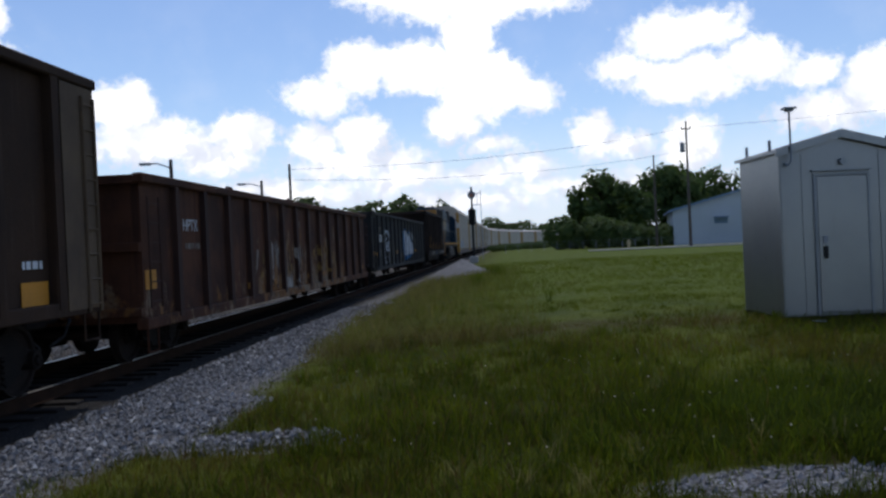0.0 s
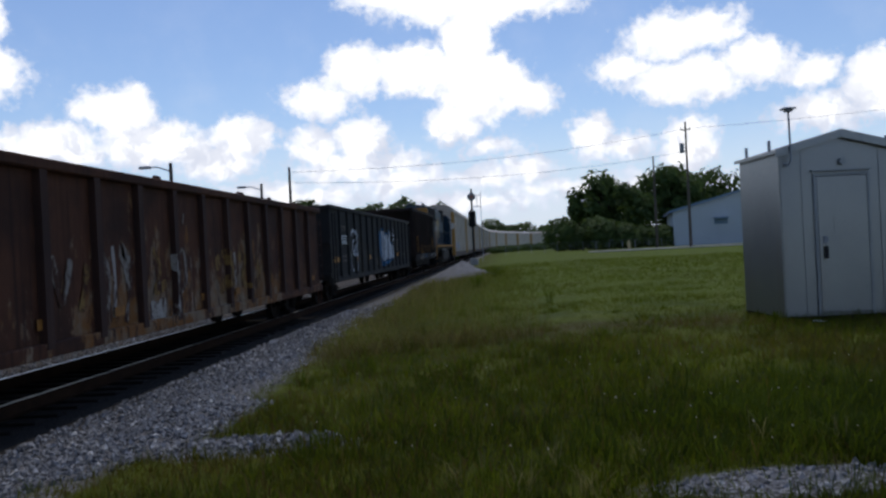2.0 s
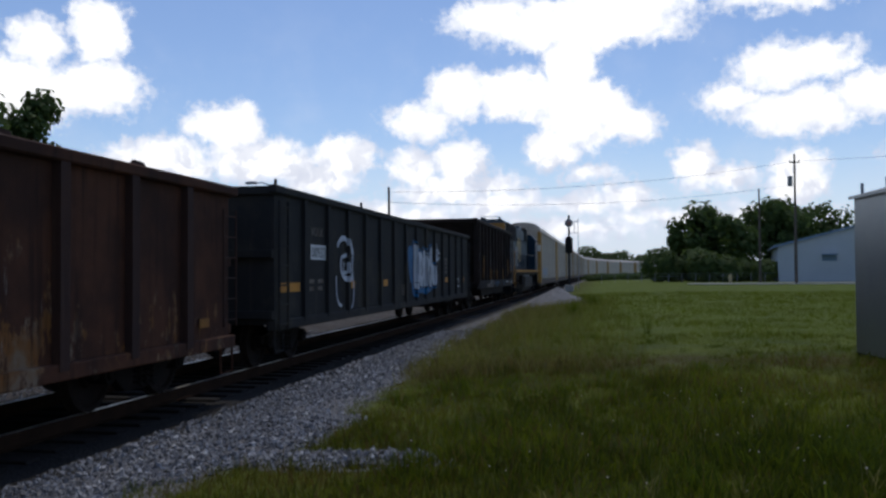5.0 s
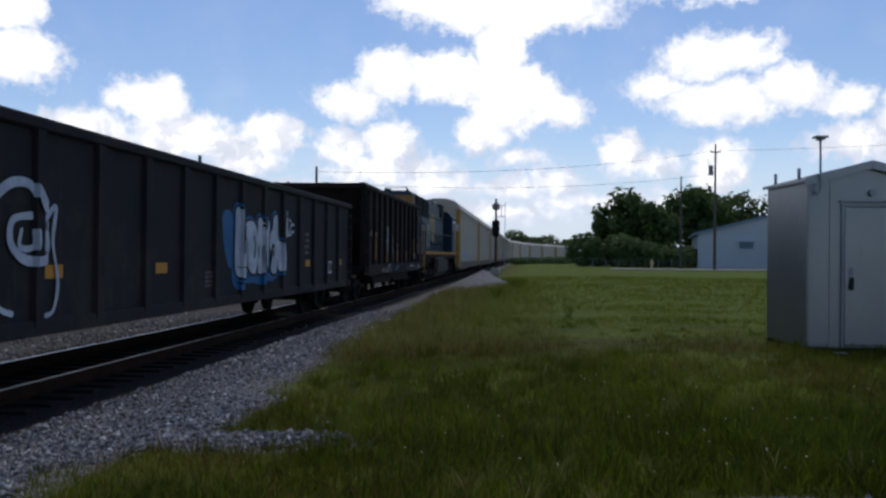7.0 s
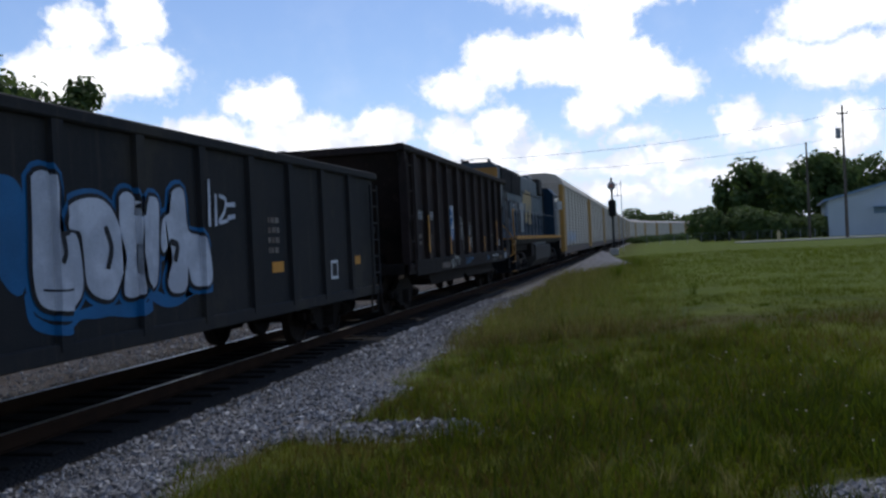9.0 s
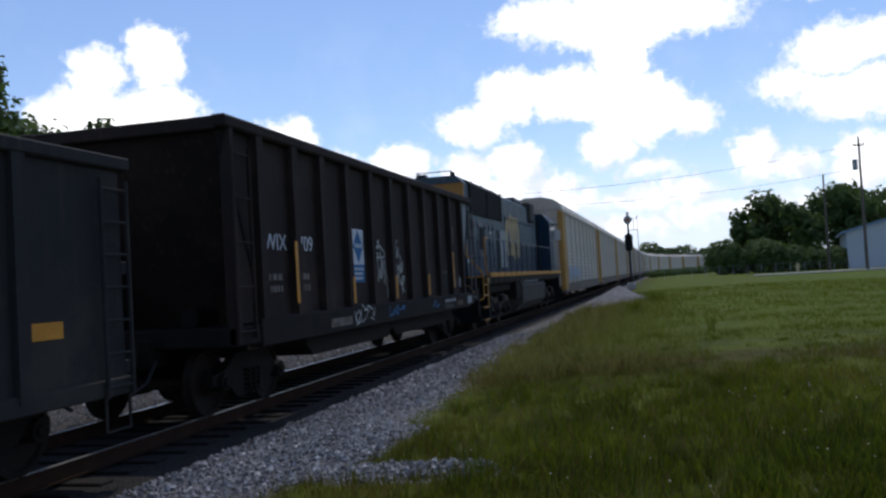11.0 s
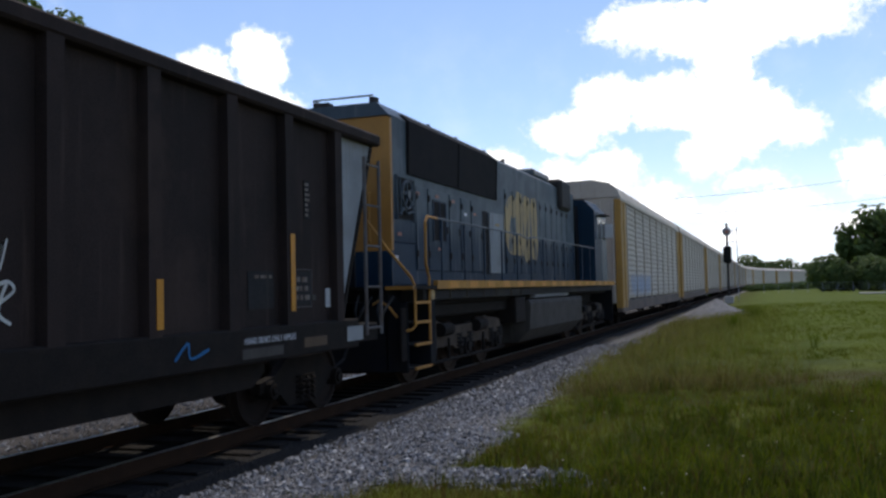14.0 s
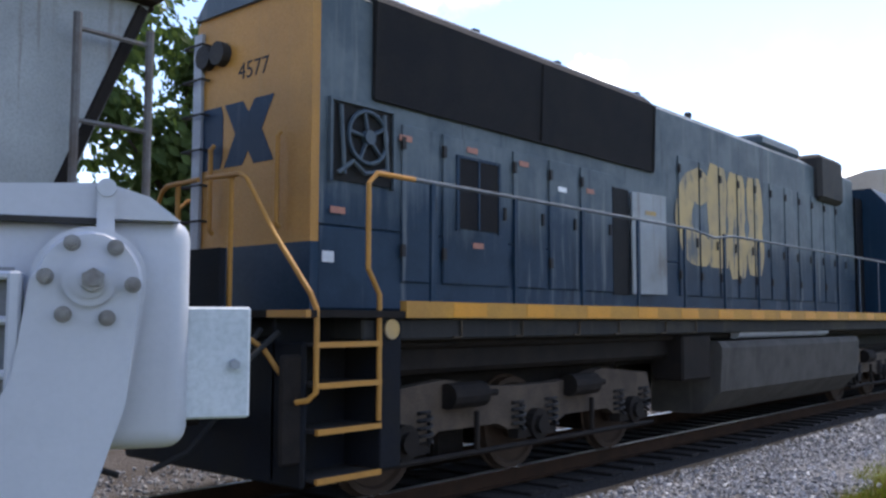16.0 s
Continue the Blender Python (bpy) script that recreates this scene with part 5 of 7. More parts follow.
        part("grab_rail", rods([(k * 0.06, Y(0.22), 2.86), (k * 0.56, Y(0.22), 2.85), (k * 0.66, Y(0.22), 2.80), (k * 1.02, Y(0.25), 2.30), (k * 1.43, Y(0.30), 1.80), (k * 1.48, Y(0.33), 1.66), (k * 1.48, Y(0.33), 1.00), (k * 1.44, Y(0.28), 0.94), (k * 1.36, Y(0.22), 0.92)], r=0.024), YELLOW, loco, "yellow grab rail")
        part("grab_rail", rods([(k * 0.42, Y(0.24), 1.66), (k * 0.42, Y(0.24), 2.84)], [(k * 0.52, Y(0.70), 2.42), (k * 0.52, Y(0.66), 2.46), (k * 0.52, Y(0.66), 3.26), (k * 0.52, Y(0.70), 3.30)], r=0.024), YELLOW, loco)
        # corner steps
        well = part("step_well", boxes((k * 0.95, k * 1.0, Y(0.3), Y(1.1), 0.25, 1.6), (k * 1.0, k * 1.46, Y(1.08), Y(1.34), 0.30, 1.62), bevel=0.01), BLUE_BLACK, loco)
        for z in (0.27, 0.66, 1.03, 1.36):
            step = part("step", boxes((k * 0.98, k * 1.44, Y(0.38), Y(1.08), z, z + 0.03)), DARK_STEEL, well)
            part("step_edge", boxes((k * 1.44, k * 1.48, Y(0.36), Y(1.08), z - 0.005, z + 0.04)), YELLOW, step)
        part("deck_edge", boxes((k * 1.0, k * 1.5, Y(0.20), Y(0.25), 1.60, 1.66)), YELLOW, loco)
        bm = bmesh.new()
        rod(bm, (k * 1.46, Y(1.21), 1.50), (k * 1.475, Y(1.21), 1.50), 0.09, 16)
        part("round_plate", bm, WORN_YELLOW, loco)
        # fuel tank and air reservoirs between the bogies
        bm = bmesh.new()
        prism(bm, [(k * 0.3, 1.28), (k * 1.40, 1.28), (k * 1.46, 1.18), (k * 1.42, 0.55), (k * 1.10, 0.22), (k * 0.3, 0.20)], "y", Y(8.1), Y(14.6))
        part("fuel_tank", bm, TANK_GREY, loco, "dusty grey fuel tank")
        bm = bmesh.new()
        rod(bm, (k * 1.28, Y(8.9), 1.42), (k * 1.28, Y(13.0), 1.42), 0.115, 14)
        part("air_reservoir", bm, GALVANISED, loco)
        for o in (2.2, 3.2, 4.3, 5.2, 6.4, 7.3):
            part("pipe_hook", rods([(k * 1.44, Y(o), 1.58), (k * 1.44, Y(o), 1.42), (k * 1.44, Y(o - 0.12), 1.42)], r=0.012, sides=6), BOGIE_GREY, loco)
        part("equipment_box", boxes((k * 0.9, k * 1.38, Y(7.0), Y(7.9), 0.75, 1.38), bevel=0.03), IRON, loco)
    # the swung-open hood door, its opening painted as shade with a dark plate
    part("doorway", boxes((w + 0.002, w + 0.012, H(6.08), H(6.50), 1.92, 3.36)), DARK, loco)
    door = part("open_door", boxes((-0.015, 0.015, 0.0, 0.80, 0.0, 1.40), bevel=0.005), SLOPE_GREY, loco, "pale grey inside of an open hood door")
    door.matrix_basis = pose(w + 0.05, H(6.51), 1.94, 0, 0, -7)
    part("label", boxes((0.015, 0.018, 0.3, 0.55, 1.1, 1.16)), WORN_YELLOW, door)
    # roof fans, exhaust housing, dynamic brake, horn frame
    for o in (2.7, 4.4, 6.1):
        bm = bmesh.new()
        rod(bm, (0, H(o), 4.72), (0, H(o), 4.93), 0.55, 24)
        rod(bm, (0, H(o), 4.93), (0, H(o), 4.96), 0.15, 12)
        part("roof_fan", bm, DARK_STEEL, loco)
    part("roof", boxes((-w + 0.3, w - 0.3, H(7.4), Y(16.4), 4.815, 4.85)), GREY_BLUE, loco)
    part("exhaust_housing", boxes((-0.75, 0.75, H(11.7), H(13.7), 4.80, 5.02), bevel=0.06), GREY_BLUE, loco)
    part("brake_housing", boxes((-1.05, 1.05, H(14.0), H(15.4), 4.0, 4.94), bevel=0.08), DARK_STEEL, loco)
    part("roof_frame", rods([(-0.62, H(0.95), 4.86), (-0.62, H(0.95), 5.04), (0.55, H(0.95), 5.04), (0.55, H(0.95), 4.86)], [(-0.62, H(1.9), 4.86), (-0.62, H(1.9), 5.0), (-0.62, H(0.95), 5.04)], r=0.02), GALVANISED, loco)
    part("lifting_eye", boxes((0.5, 0.62, H(0.9), H(1.05), 4.86, 5.0)), DARK_STEEL, loco)
    part("horn", boxes((-0.6, -0.3, H(0.9), H(1.1), 4.86, 4.98)), DARK_STEEL, loco)
    for o in (3.5, 5.2, 7.3, 9.0):
        part("lifting_eye", boxes((0.55, 0.63, H(o), H(o + 0.1), 4.86, 4.94)), DARK_STEEL, loco)
    # rear wall: two dark blue emblem shapes, a number, lamp cluster and ladder rungs
    y = H(0.84) - 0.004
    bm = bmesh.new()
    prism(bm, [(-0.08, 3.70), (0.22, 3.70), (0.31, 3.58), (0.40, 3.70), (0.70, 3.70), (0.52, 3.39), (0.70, 3.07), (0.40, 3.07), (0.31, 3.20), (0.22, 3.07), (-0.08, 3.07), (0.10, 3.39)], "y", y, y + 0.005)
    part("emblem", bm, BLUE, loco, "dark blue waisted emblem block", at=pose(-0.33, 0, 0))
    bm = bmesh.new()
    prism(bm, [(-0.46, 3.70), (-0.14, 3.70), (-0.10, 3.60), (-0.10, 3.17), (-0.14, 3.07), (-0.46, 3.07), (-0.50, 3.17), (-0.50, 3.60)], "y", y, y + 0.005)
    part("emblem", bm, BLUE, loco, "dark blue rounded emblem block", at=pose(-0.33, 0, 0))
    number = words(loco, "4577", 0, 0, 0.24, 0, DARK_STEEL, 1.1)
    number.matrix_basis = pose(-0.20, y + 0.002, 3.92, 90, 0, 0)
    # pale strip puts the sky light on the wall's left edge into colour
    part("rear_white_strip", boxes((-0.91, -0.77, H(0.80), H(0.836), 1.9, 4.5)), GALVANISED, loco, "pale strip painting the sky-lit left edge of the rear wall")
    for i in range(7):
        z = 2.2 + i * 0.36
        part("rung", rods([(-1.0, H(0.84), z), (-1.0, H(0.74), z), (-0.68, H(0.74), z), (-0.68, H(0.84), z)], r=0.014, sides=6), DARK_STEEL, loco)
    bm = bmesh.new()
    for dx in (-0.68, -0.44):
        rod(bm, (dx, H(0.74), 4.22), (dx, H(0.86), 4.22), 0.12, 16)
    part("rear_lamp", bm, DARK_STEEL, loco, "twin rear lamp housing")
    part("rear_handrail_cover", boxes((-0.5, 0.5, H(0.18), H(0.24), 1.66, 2.2)), BLUE_BLACK, loco)
    # cab and nose at the far end
    bm = bmesh.new()
    prism(bm, [(-1.5, 1.66), (1.5, 1.66), (1.5, 4.15), (1.15, 4.55), (-1.15, 4.55), (-1.5, 4.15)], "y", Y(16.9), Y(19.3))
    part("cab", bm, BLUE, loco)
    part("cab_panel", boxes((1.5, 1.506, Y(18.2), Y(19.2), 1.75, 3.2)), GREY_BLUE, loco)
    for a, b in ((17.4, 18.1), (18.25, 19.0)):
        pane = part("side_window", boxes((1.5, 1.52, Y(a), Y(b), 3.25, 3.95)), GLASS_DARK, loco)
        part("window_frame", boxes((1.5, 1.53, Y(a) - 0.05, Y(a), 3.2, 4.0), (1.5, 1.53, Y(b), Y(b) + 0.05, 3.2, 4.0), (1.5, 1.53, Y(a), Y(b), 3.95, 4.0)), GALVANISED, pane)
    part("sun_visor", boxes((1.5, 1.85, Y(17.3), Y(18.1), 4.0, 4.03)), DARK_STEEL, loco)
    part("mirror", boxes((1.52, 1.80, Y(18.9), Y(18.93), 3.3, 3.8)), WHITE, loco)
    bm = bmesh.new()
    prism(bm, [(Y(19.3), 1.66), (Y(20.9), 1.66), (Y(20.7), 2.9), (Y(19.3), 3.3)], "x", -1.1, 1.1)
    part("nose", bm, YELLOW, loco)
    part("hood_link", boxes((-0.95, 0.95, Y(16.4), Y(16.9), 1.66, 4.3)), BLUE_BLACK, loco)
    six_wheel_bogie(loco, Y(3.83))
    six_wheel_bogie(loco, Y(17.35))
    for e in (1, -1):
        coupler(loco, e * (h - 0.2), e)
        part("pilot", boxes((-1.35, 1.35, min(e * (h - 0.3), e * (h - 0.36)), max(e * (h - 0.3), e * (h - 0.36)), 0.22, 1.4), bevel=0.02), BLUE_BLACK, loco)
        for x in (0.5, 0.9):
            part("jumper_cable", rods([(x, e * (h - 0.22), 1.5), (x + 0.06, e * (h + 0.05), 1.25), (x + 0.12, e * (h + 0.1), 1.1), (x + 0.18, e * (h + 0.05), 1.25), (x + 0.24, e * (h - 0.22), 1.48)], r=0.025), RUBBER, loco)
    # the body rides a little above its bogies and couplers
    for piece in loco.children:
        if not piece.name.startswith(("bogie", "coupler", "air_hose")):
            piece.matrix_basis = pose(0, 0, 0.09) @ piece.matrix_basis
    TRAIN.append((loco, 76.0 + h))


def rack_panel_mesh(width, z0, z1, ridges):
    """A side screen pressed into level ridges."""
    bm = bmesh.new()
    rows = []
    for i in range(ridges * 4 + 1):
        z = z0 + (z1 - z0) * i / (ridges * 4)
        x = (0.0, 0.0, 0.035, 0.035)[i % 4]
        rows.append([bm.verts.new((x, y, z)) for y in (-width / 2, width / 2)])
    for a, b in zip(rows, rows[1:]):
        bm.faces.new((a[0], a[1], b[1], b[0]))
    got = bmesh.ops.extrude_face_region(bm, geom=bm.faces[:])
    for v in got["geom"]:
        if isinstance(v, bmesh.types.BMVert):
            v.co.x -= 0.03
    return mesh_of("side_screen", bm, SILVER)


def autoracks():
    L, h = 25.0, 12.5
    car = tagged(new("autorack_car"), "tall silver autorack car with ridged side screens and yellow ends", "freight car", "autorack cars of the train")
    count, a0, a1 = 8, 1.75 - h, L - 1.75 - h
    wide = (a1 - a0) / count
    panel = rack_panel_mesh(wide - 0.10, 1.12, 5.05, 18)
    post = mesh_of("post", boxes((-0.05, 0.07, -0.05, 0.05, 1.05, 5.12), bevel=0.01), SILVER)
    for k in (1, -1):
        for i in range(count):
            part("side_screen", panel, None, car, at=pose(k * 1.48, a0 + wide * (i + 0.5), 0, 0, 0, 0 if k > 0 else 180))
            part("post", post, None, car, at=pose(k * 1.48, a0 + wide * i, 0, 0, 0, 0 if k > 0 else 180))
        part("post", post, None, car, at=pose(k * 1.48, a1, 0, 0, 0, 0 if k > 0 else 180))
        part("sill", boxes((k * 1.30, k * 1.54, -h + 0.1, h - 0.1, 0.60, 1.06), bevel=0.02), RACK_SILL, car)
        part("eave", boxes((k * 1.40, k * 1.57, -h + 0.06, h - 0.06, 5.06, 5.22), bevel=0.02), SILVER, car)
        for e in (1, -1):
            for d in (0.05, 0.85):
                part("end_post", boxes((k * 1.28, k * 1.56, min(e * (h - d), e * (h - d - 0.55)), max(e * (h - d), e * (h - d - 0.55)), 0.75, 5.15), bevel=0.03), RACK_YELLOW, car, "yellow end post")
            part("end_bracket", boxes((k * 1.30, k * 1.46, min(e * (h - 0.1), e * (h - 1.75)), max(e * (h - 0.1), e * (h - 1.75)), 0.80, 5.10)), RACK_YELLOW, car)
    bm = bmesh.new()
    prism(bm, [(-1.55, 5.22), (1.55, 5.22), (1.42, 5.55), (1.10, 5.80), (0.5, 5.95), (-0.5, 5.95), (-1.10, 5.80), (-1.42, 5.55)], "y", -h + 0.06, h - 0.06)
    part("roof", bm, SILVER, car)
    for e in (1, -1):
        part("end_door", boxes((-1.40, 1.40, min(e * (h - 0.12), e * (h - 0.18)), max(e * (h - 0.12), e * (h - 0.18)), 0.95, 5.20)), SILVER, car)
        bm = bmesh.new()
        for i in range(6):
            rod(bm, (-1.2 + i * 0.48, e * (h - 0.08), 1.0), (-1.2 + i * 0.48, e * (h - 0.08), 5.1), 0.05, 6)
        part("door_ribs", bm, SILVER, car)
        coupler(car, e * (h - 0.1), e)
        freight_bogie(car, e * (h - 2.4))
    part("centre_sill", boxes((-0.4, 0.4, -h + 0.2, h - 0.2, 0.62, 1.0)), IRON, car)
    first = car
    TRAIN.append((first, 98.5 + h))
    for i in range(1, 13):
        TRAIN.append((copy_thing(first, pose(0, 0, 0)), 98.5 + h + 26.2 * i))
    # blue tag sprayed along the foot of the first car's side
    bm = bmesh.new()
    for i in range(9):
        o = 2.6 + i * 0.75
        ribbon(bm, [(o - h, 1.25), (o - h + 0.15, 2.0), (o - h + 0.45, 1.35), (o - h + 0.6, 2.1)], 0.16, 1.53 + 0.001 * i, 0.6)
    part("graffiti", bm, SPRAY_PALE, first, "pale blue sprayed scrawl")


brown_hopper()
rust_gondola()
black_gondola()
black_hopper()
locomotive()
autoracks()

# ---- things beside the line ----
def equipment_hut():
    hut = tagged(new("equipment_hut"), "grey sheet-metal railway equipment hut with low gable roof and closed door", "equipment hut")
    w, d, eave, ridge = 0.89, 0.80, 2.54, 2.76
    bm = boxes((-w, w, -d, d, 0.10, 0.16), (-w + 0.04, -w + 0.2, -d + 0.02, d - 0.02, -0.1, 0.10), (w - 0.2, w - 0.04, -d + 0.02, d - 0.02, -0.1, 0.10))
    part("base_frame", bm, IRON, hut)
    body = part("front_wall", boxes((-w, w, -d, -d + 0.03, 0.16, eave)), SHED, hut)
    part("back_wall", boxes((-w, w, d - 0.03, d, 0.16, eave)), SHED, hut)
    part("side_wall", boxes((-w, -w + 0.03, -d + 0.03, d - 0.03, 0.16, eave)), SHED, hut)
    part("side_wall", boxes((w - 0.03, w, -d + 0.03, d - 0.03, 0.16, eave)), SHED, hut)
    bm = bmesh.new()
    for x in (-w + 0.03, -0.56, 0.56, w - 0.03):
        box(bm, x - 0.012, x + 0.012, -d - 0.012, -d, 0.16, eave - 0.02)
    part("seams", bm, SHED, body)
    for e in (-1, 1):
        bm = bmesh.new()
        prism(bm, [(-w, eave), (w, eave), (0, ridge)], "y", min(e * (d - 0.03), e * d), max(e * (d - 0.03), e * d))
        part("gable", bm, SHED, hut)
    for k in (-1, 1):
        bm = bmesh.new()
        prism(bm, [(k * (w + 0.06), eave - 0.03), (k * (w + 0.06), eave + 0.02), (0, ridge + 0.05), (0, ridge)], "y", -d - 0.07, d + 0.07)
        part("roof_sheet", bm, SHED, hut)
        bm = bmesh.new()
        prism(bm, [(k * (w + 0.065), eave - 0.09), (k * (w + 0.065), eave + 0.03), (k * 0.002, ridge + 0.06), (k * 0.002, ridge - 0.06)], "y", -d - 0.09, -d - 0.07)
        part("fascia", bm, SHED, hut)
        for y in (-0.45, 0.5):
            part("lifting_lug", boxes((k * (w - 0.02) - 0.02, k * (w - 0.02) + 0.02, y - 0.01, y + 0.03, eave, eave + 0.20), bevel=0.008), GALVANISED, hut)
    door = part("door", boxes((-0.37, 0.36, -d - 0.035, -d - 0.004, 0.20, 2.16), bevel=0.01), SHED, hut, "flush grey metal door")
    part("door_frame", boxes((-0.41, -0.372, -d - 0.03, -d, 0.16, 2.20), (0.362, 0.40, -d - 0.03, -d, 0.16, 2.20), (-0.372, 0.362, -d - 0.03, -d, 2.164, 2.20)), SHED_DARK, hut)
    part("handle", boxes((-0.30, -0.25, -d - 0.085, -d - 0.036, 0.98, 1.16), bevel=0.012), DARK_STEEL, door)
    part("lock_plate", boxes((-0.31, -0.24, -d - 0.045, -d - 0.036, 1.20, 1.30), bevel=0.005), GALVANISED, door)
    part("notice", boxes((-0.14, 0.18, -d - 0.040, -d - 0.036, 1.36, 1.62)), SHED, door)
    part("drip_edge", boxes((-0.44, 0.42, -d - 0.06, -d, 2.225, 2.25)), SHED_DARK, hut)
    bm = bmesh.new()
    rod(bm, (0.02, -d, 2.36), (0.02, -d - 0.05, 2.36), 0.05, 12)
    part("vent", bm, SHED_DARK, hut)
    mast = part("lamp_mast", rods([(-0.80, -d - 0.02, 2.36), (-0.79, -d - 0.10, 2.32), (-0.75, -d - 0.12, 2.40), (-0.75, -d - 0.10, 3.12)], r=0.016), GALVANISED, hut)
    part("lamp_head", boxes((-0.84, -0.66, -d - 0.18, -d - 0.02, 3.12, 3.15), (-0.80, -0.70, -d - 0.15, -d - 0.05, 3.09, 3.12), bevel=0.008), GALVANISED, mast)
    hut.matrix_basis = pose(4.72, 14.05, 0.24, 0, 0, 5)
    tagged(part("litter", boxes((-0.09, 0.09, -0.05, 0.05, 0, 0.012), bevel=0.003), WHITE, None, "crumpled white scrap of paper on the grass"), category="litter").matrix_basis = pose(4.32, 13.0, 0.345, 4, 3, 30)


def crossing_gate():
    gate = tagged(new("crossing_gate"), "grey painted crossing gate mechanism with bolted arm hub", "crossing gate")
    part("housing", boxes((-0.62, 0.20, 0.0, 0.30, -0.40, 0.16), bevel=0.05, segments=4), GATE, gate, smooth=True)
    bm = bmesh.new()
    prism(bm, [(-0.64, 0.150), (0.17, 0.150), (0.10, 0.205), (0.0, 0.235), (-0.64, 0.20)], "y", -0.03, 0.32)
    part("lid", bm, GATE, gate)
    part("lid_seam", boxes((-0.60, 0.02, -0.034, -0.028, 0.135, 0.15)), DARK_STEEL, gate)
    bm = bmesh.new()
    rod(bm, (0.0, -0.06, 0.22), (0.0, 0.05, 0.22), 0.022, 12)
    box(bm, -0.02, 0.02, -0.055, -0.03, 0.10, 0.23)
    part("lid_hinge", bm, GATE, gate)
    # the arm: round head on the hub, widening downward
    outline = [(0.125 * math.cos(radians(a)), 0.125 * math.sin(radians(a))) for a in range(0, 181, 15)]
    outline += [(-0.135, -0.22), (-0.20, -0.34), (-0.40, -0.40), (-0.60, -0.42), (-0.60, -0.62), (-0.02, -0.62), (0.03, -0.45), (0.085, -0.28)]
    bm = bmesh.new()
    prism(bm, outline, "y", -0.10, -0.035)
    bmesh.ops.bevel(bm, geom=[e for e in bm.edges if all(v.co.y < -0.09 for v in e.verts)], offset=0.018, segments=3, affect="EDGES")
    arm = part("arm_bracket", bm, GATE, gate, at=pose(-0.03, 0, 0))
    part("rib", boxes((-0.60, -0.15, -0.08, -0.04, 0.0, 0.02), (-0.60, -0.15, -0.08, -0.04, -0.10, -0.08), (-0.60, -0.15, -0.08, -0.04, -0.22, -0.20), (-0.17, -0.14, -0.09, -0.04, -0.3, 0.02), bevel=0.006), GATE, arm)
    # flat plate in a darker copy of the gate paint, shade between the ribs
    part("recess", boxes((-0.60, -0.16, -0.038, -0.033, -0.36, 0.03)), GATE_SHADE, arm)
    bm = bmesh.new()
    rod(bm, (0, -0.115, 0), (0, -0.10, 0), 0.058, 24)
    rod(bm, (0, -0.125, 0), (0, -0.10, 0), 0.040, 24)
    hub = part("hub", bm, GATE, arm)
    bm = bmesh.new()
    rod(bm, (0.008, -0.155, 0), (0.008, -0.12, 0), 0.027, 6)
    rod(bm, (0.010, -0.170, 0), (0.010, -0.15, 0), 0.014, 10)
    part("shaft_nut", bm, BOLT_STEEL, hub)
    for i in range(6):
        a = radians(60 * i - 5)
        x, z = 0.093 * math.cos(a), 0.093 * math.sin(a)
        bm = bmesh.new()
        rod(bm, (x, -0.104, z), (x, -0.10, z), 0.019, 14)
        rod(bm, (x, -0.122, z), (x, -0.103, z), 0.0135, 6)
        rod(bm, (x, -0.130, z), (x, -0.12, z), 0.007, 8)
        part("bolt", bm, BOLT_STEEL, arm)
    bm = boxes((0.19, 0.355, 0.05, 0.062, -0.335, -0.055), bevel=0.006)
    side = part("side_plate", bm, GATE_PALE, gate, "pale galvanised side plate")
    bm = bmesh.new()
    rod(bm, (0.315, 0.03, -0.20), (0.315, 0.05, -0.20), 0.014, 6)
    part("bolt", bm, GALVANISED, side)
    bm = bmesh.new()
    rod(bm, (-0.15, 0.15, -1.50), (-0.15, 0.15, -0.36), 0.06, 16)
    part("mast", bm, GATE, gate)
    part("footing", boxes((-0.4, 0.1, -0.1, 0.4, -1.62, -1.46), bevel=0.02), CONCRETE, gate)
    gate.matrix_basis = pose(-2.021, 1.097, 1.76, 0, 0, 61.5)


def signal():
    mast = tagged(new("railway_signal"), "black railway signal mast with round target above a dark lamp case", "railway signal")
    part("post", rods([(0, 0, 0), (0, 0, 6.3)], r=0.09, sides=12), DARK_STEEL, mast)
    part("base", boxes((-0.35, 0.35, -0.35, 0.35, -0.1, 0.5), bevel=0.04), CONCRETE, mast)
    bm = bmesh.new()
    rod(bm, (0, -0.14, 5.62), (0, -0.10, 5.62), 0.34, 24)
    head = part("target", bm, GALVANISED, mast, "pale round signal target")
    bm = bmesh.new()
    rod(bm, (0, -0.20, 5.62), (0, -0.14, 5.62), 0.16, 18)
    part("lens", bm, LABEL_RED, head)
    case = part("lamp_case", boxes((-0.32, 0.32, -0.30, 0.10, 3.1, 4.5), bevel=0.15), DARK, mast)
    for z in (3.4, 3.8, 4.2):
        bm = bmesh.new()
        rod(bm, (0, -0.52, z), (0, -0.30, z), 0.13, 14)
        part("hood", bm, DARK, case)
    frame_bars = rods([(0.75, 0.1, 0.2), (0.75, 0.1, 6.0)], [(0.1, 0.1, 5.75), (0.75, 0.1, 5.75)], [(0.1, 0.1, 4.8), (0.75, 0.1, 4.8)], [(0.45, 0.1, 4.8), (0.45, 0.1, 5.75)], r=0.03)
    part("ladder_frame", frame_bars, GALVANISED, mast)
    mast.matrix_basis = pose(-2.97, 74.9, 0.1)


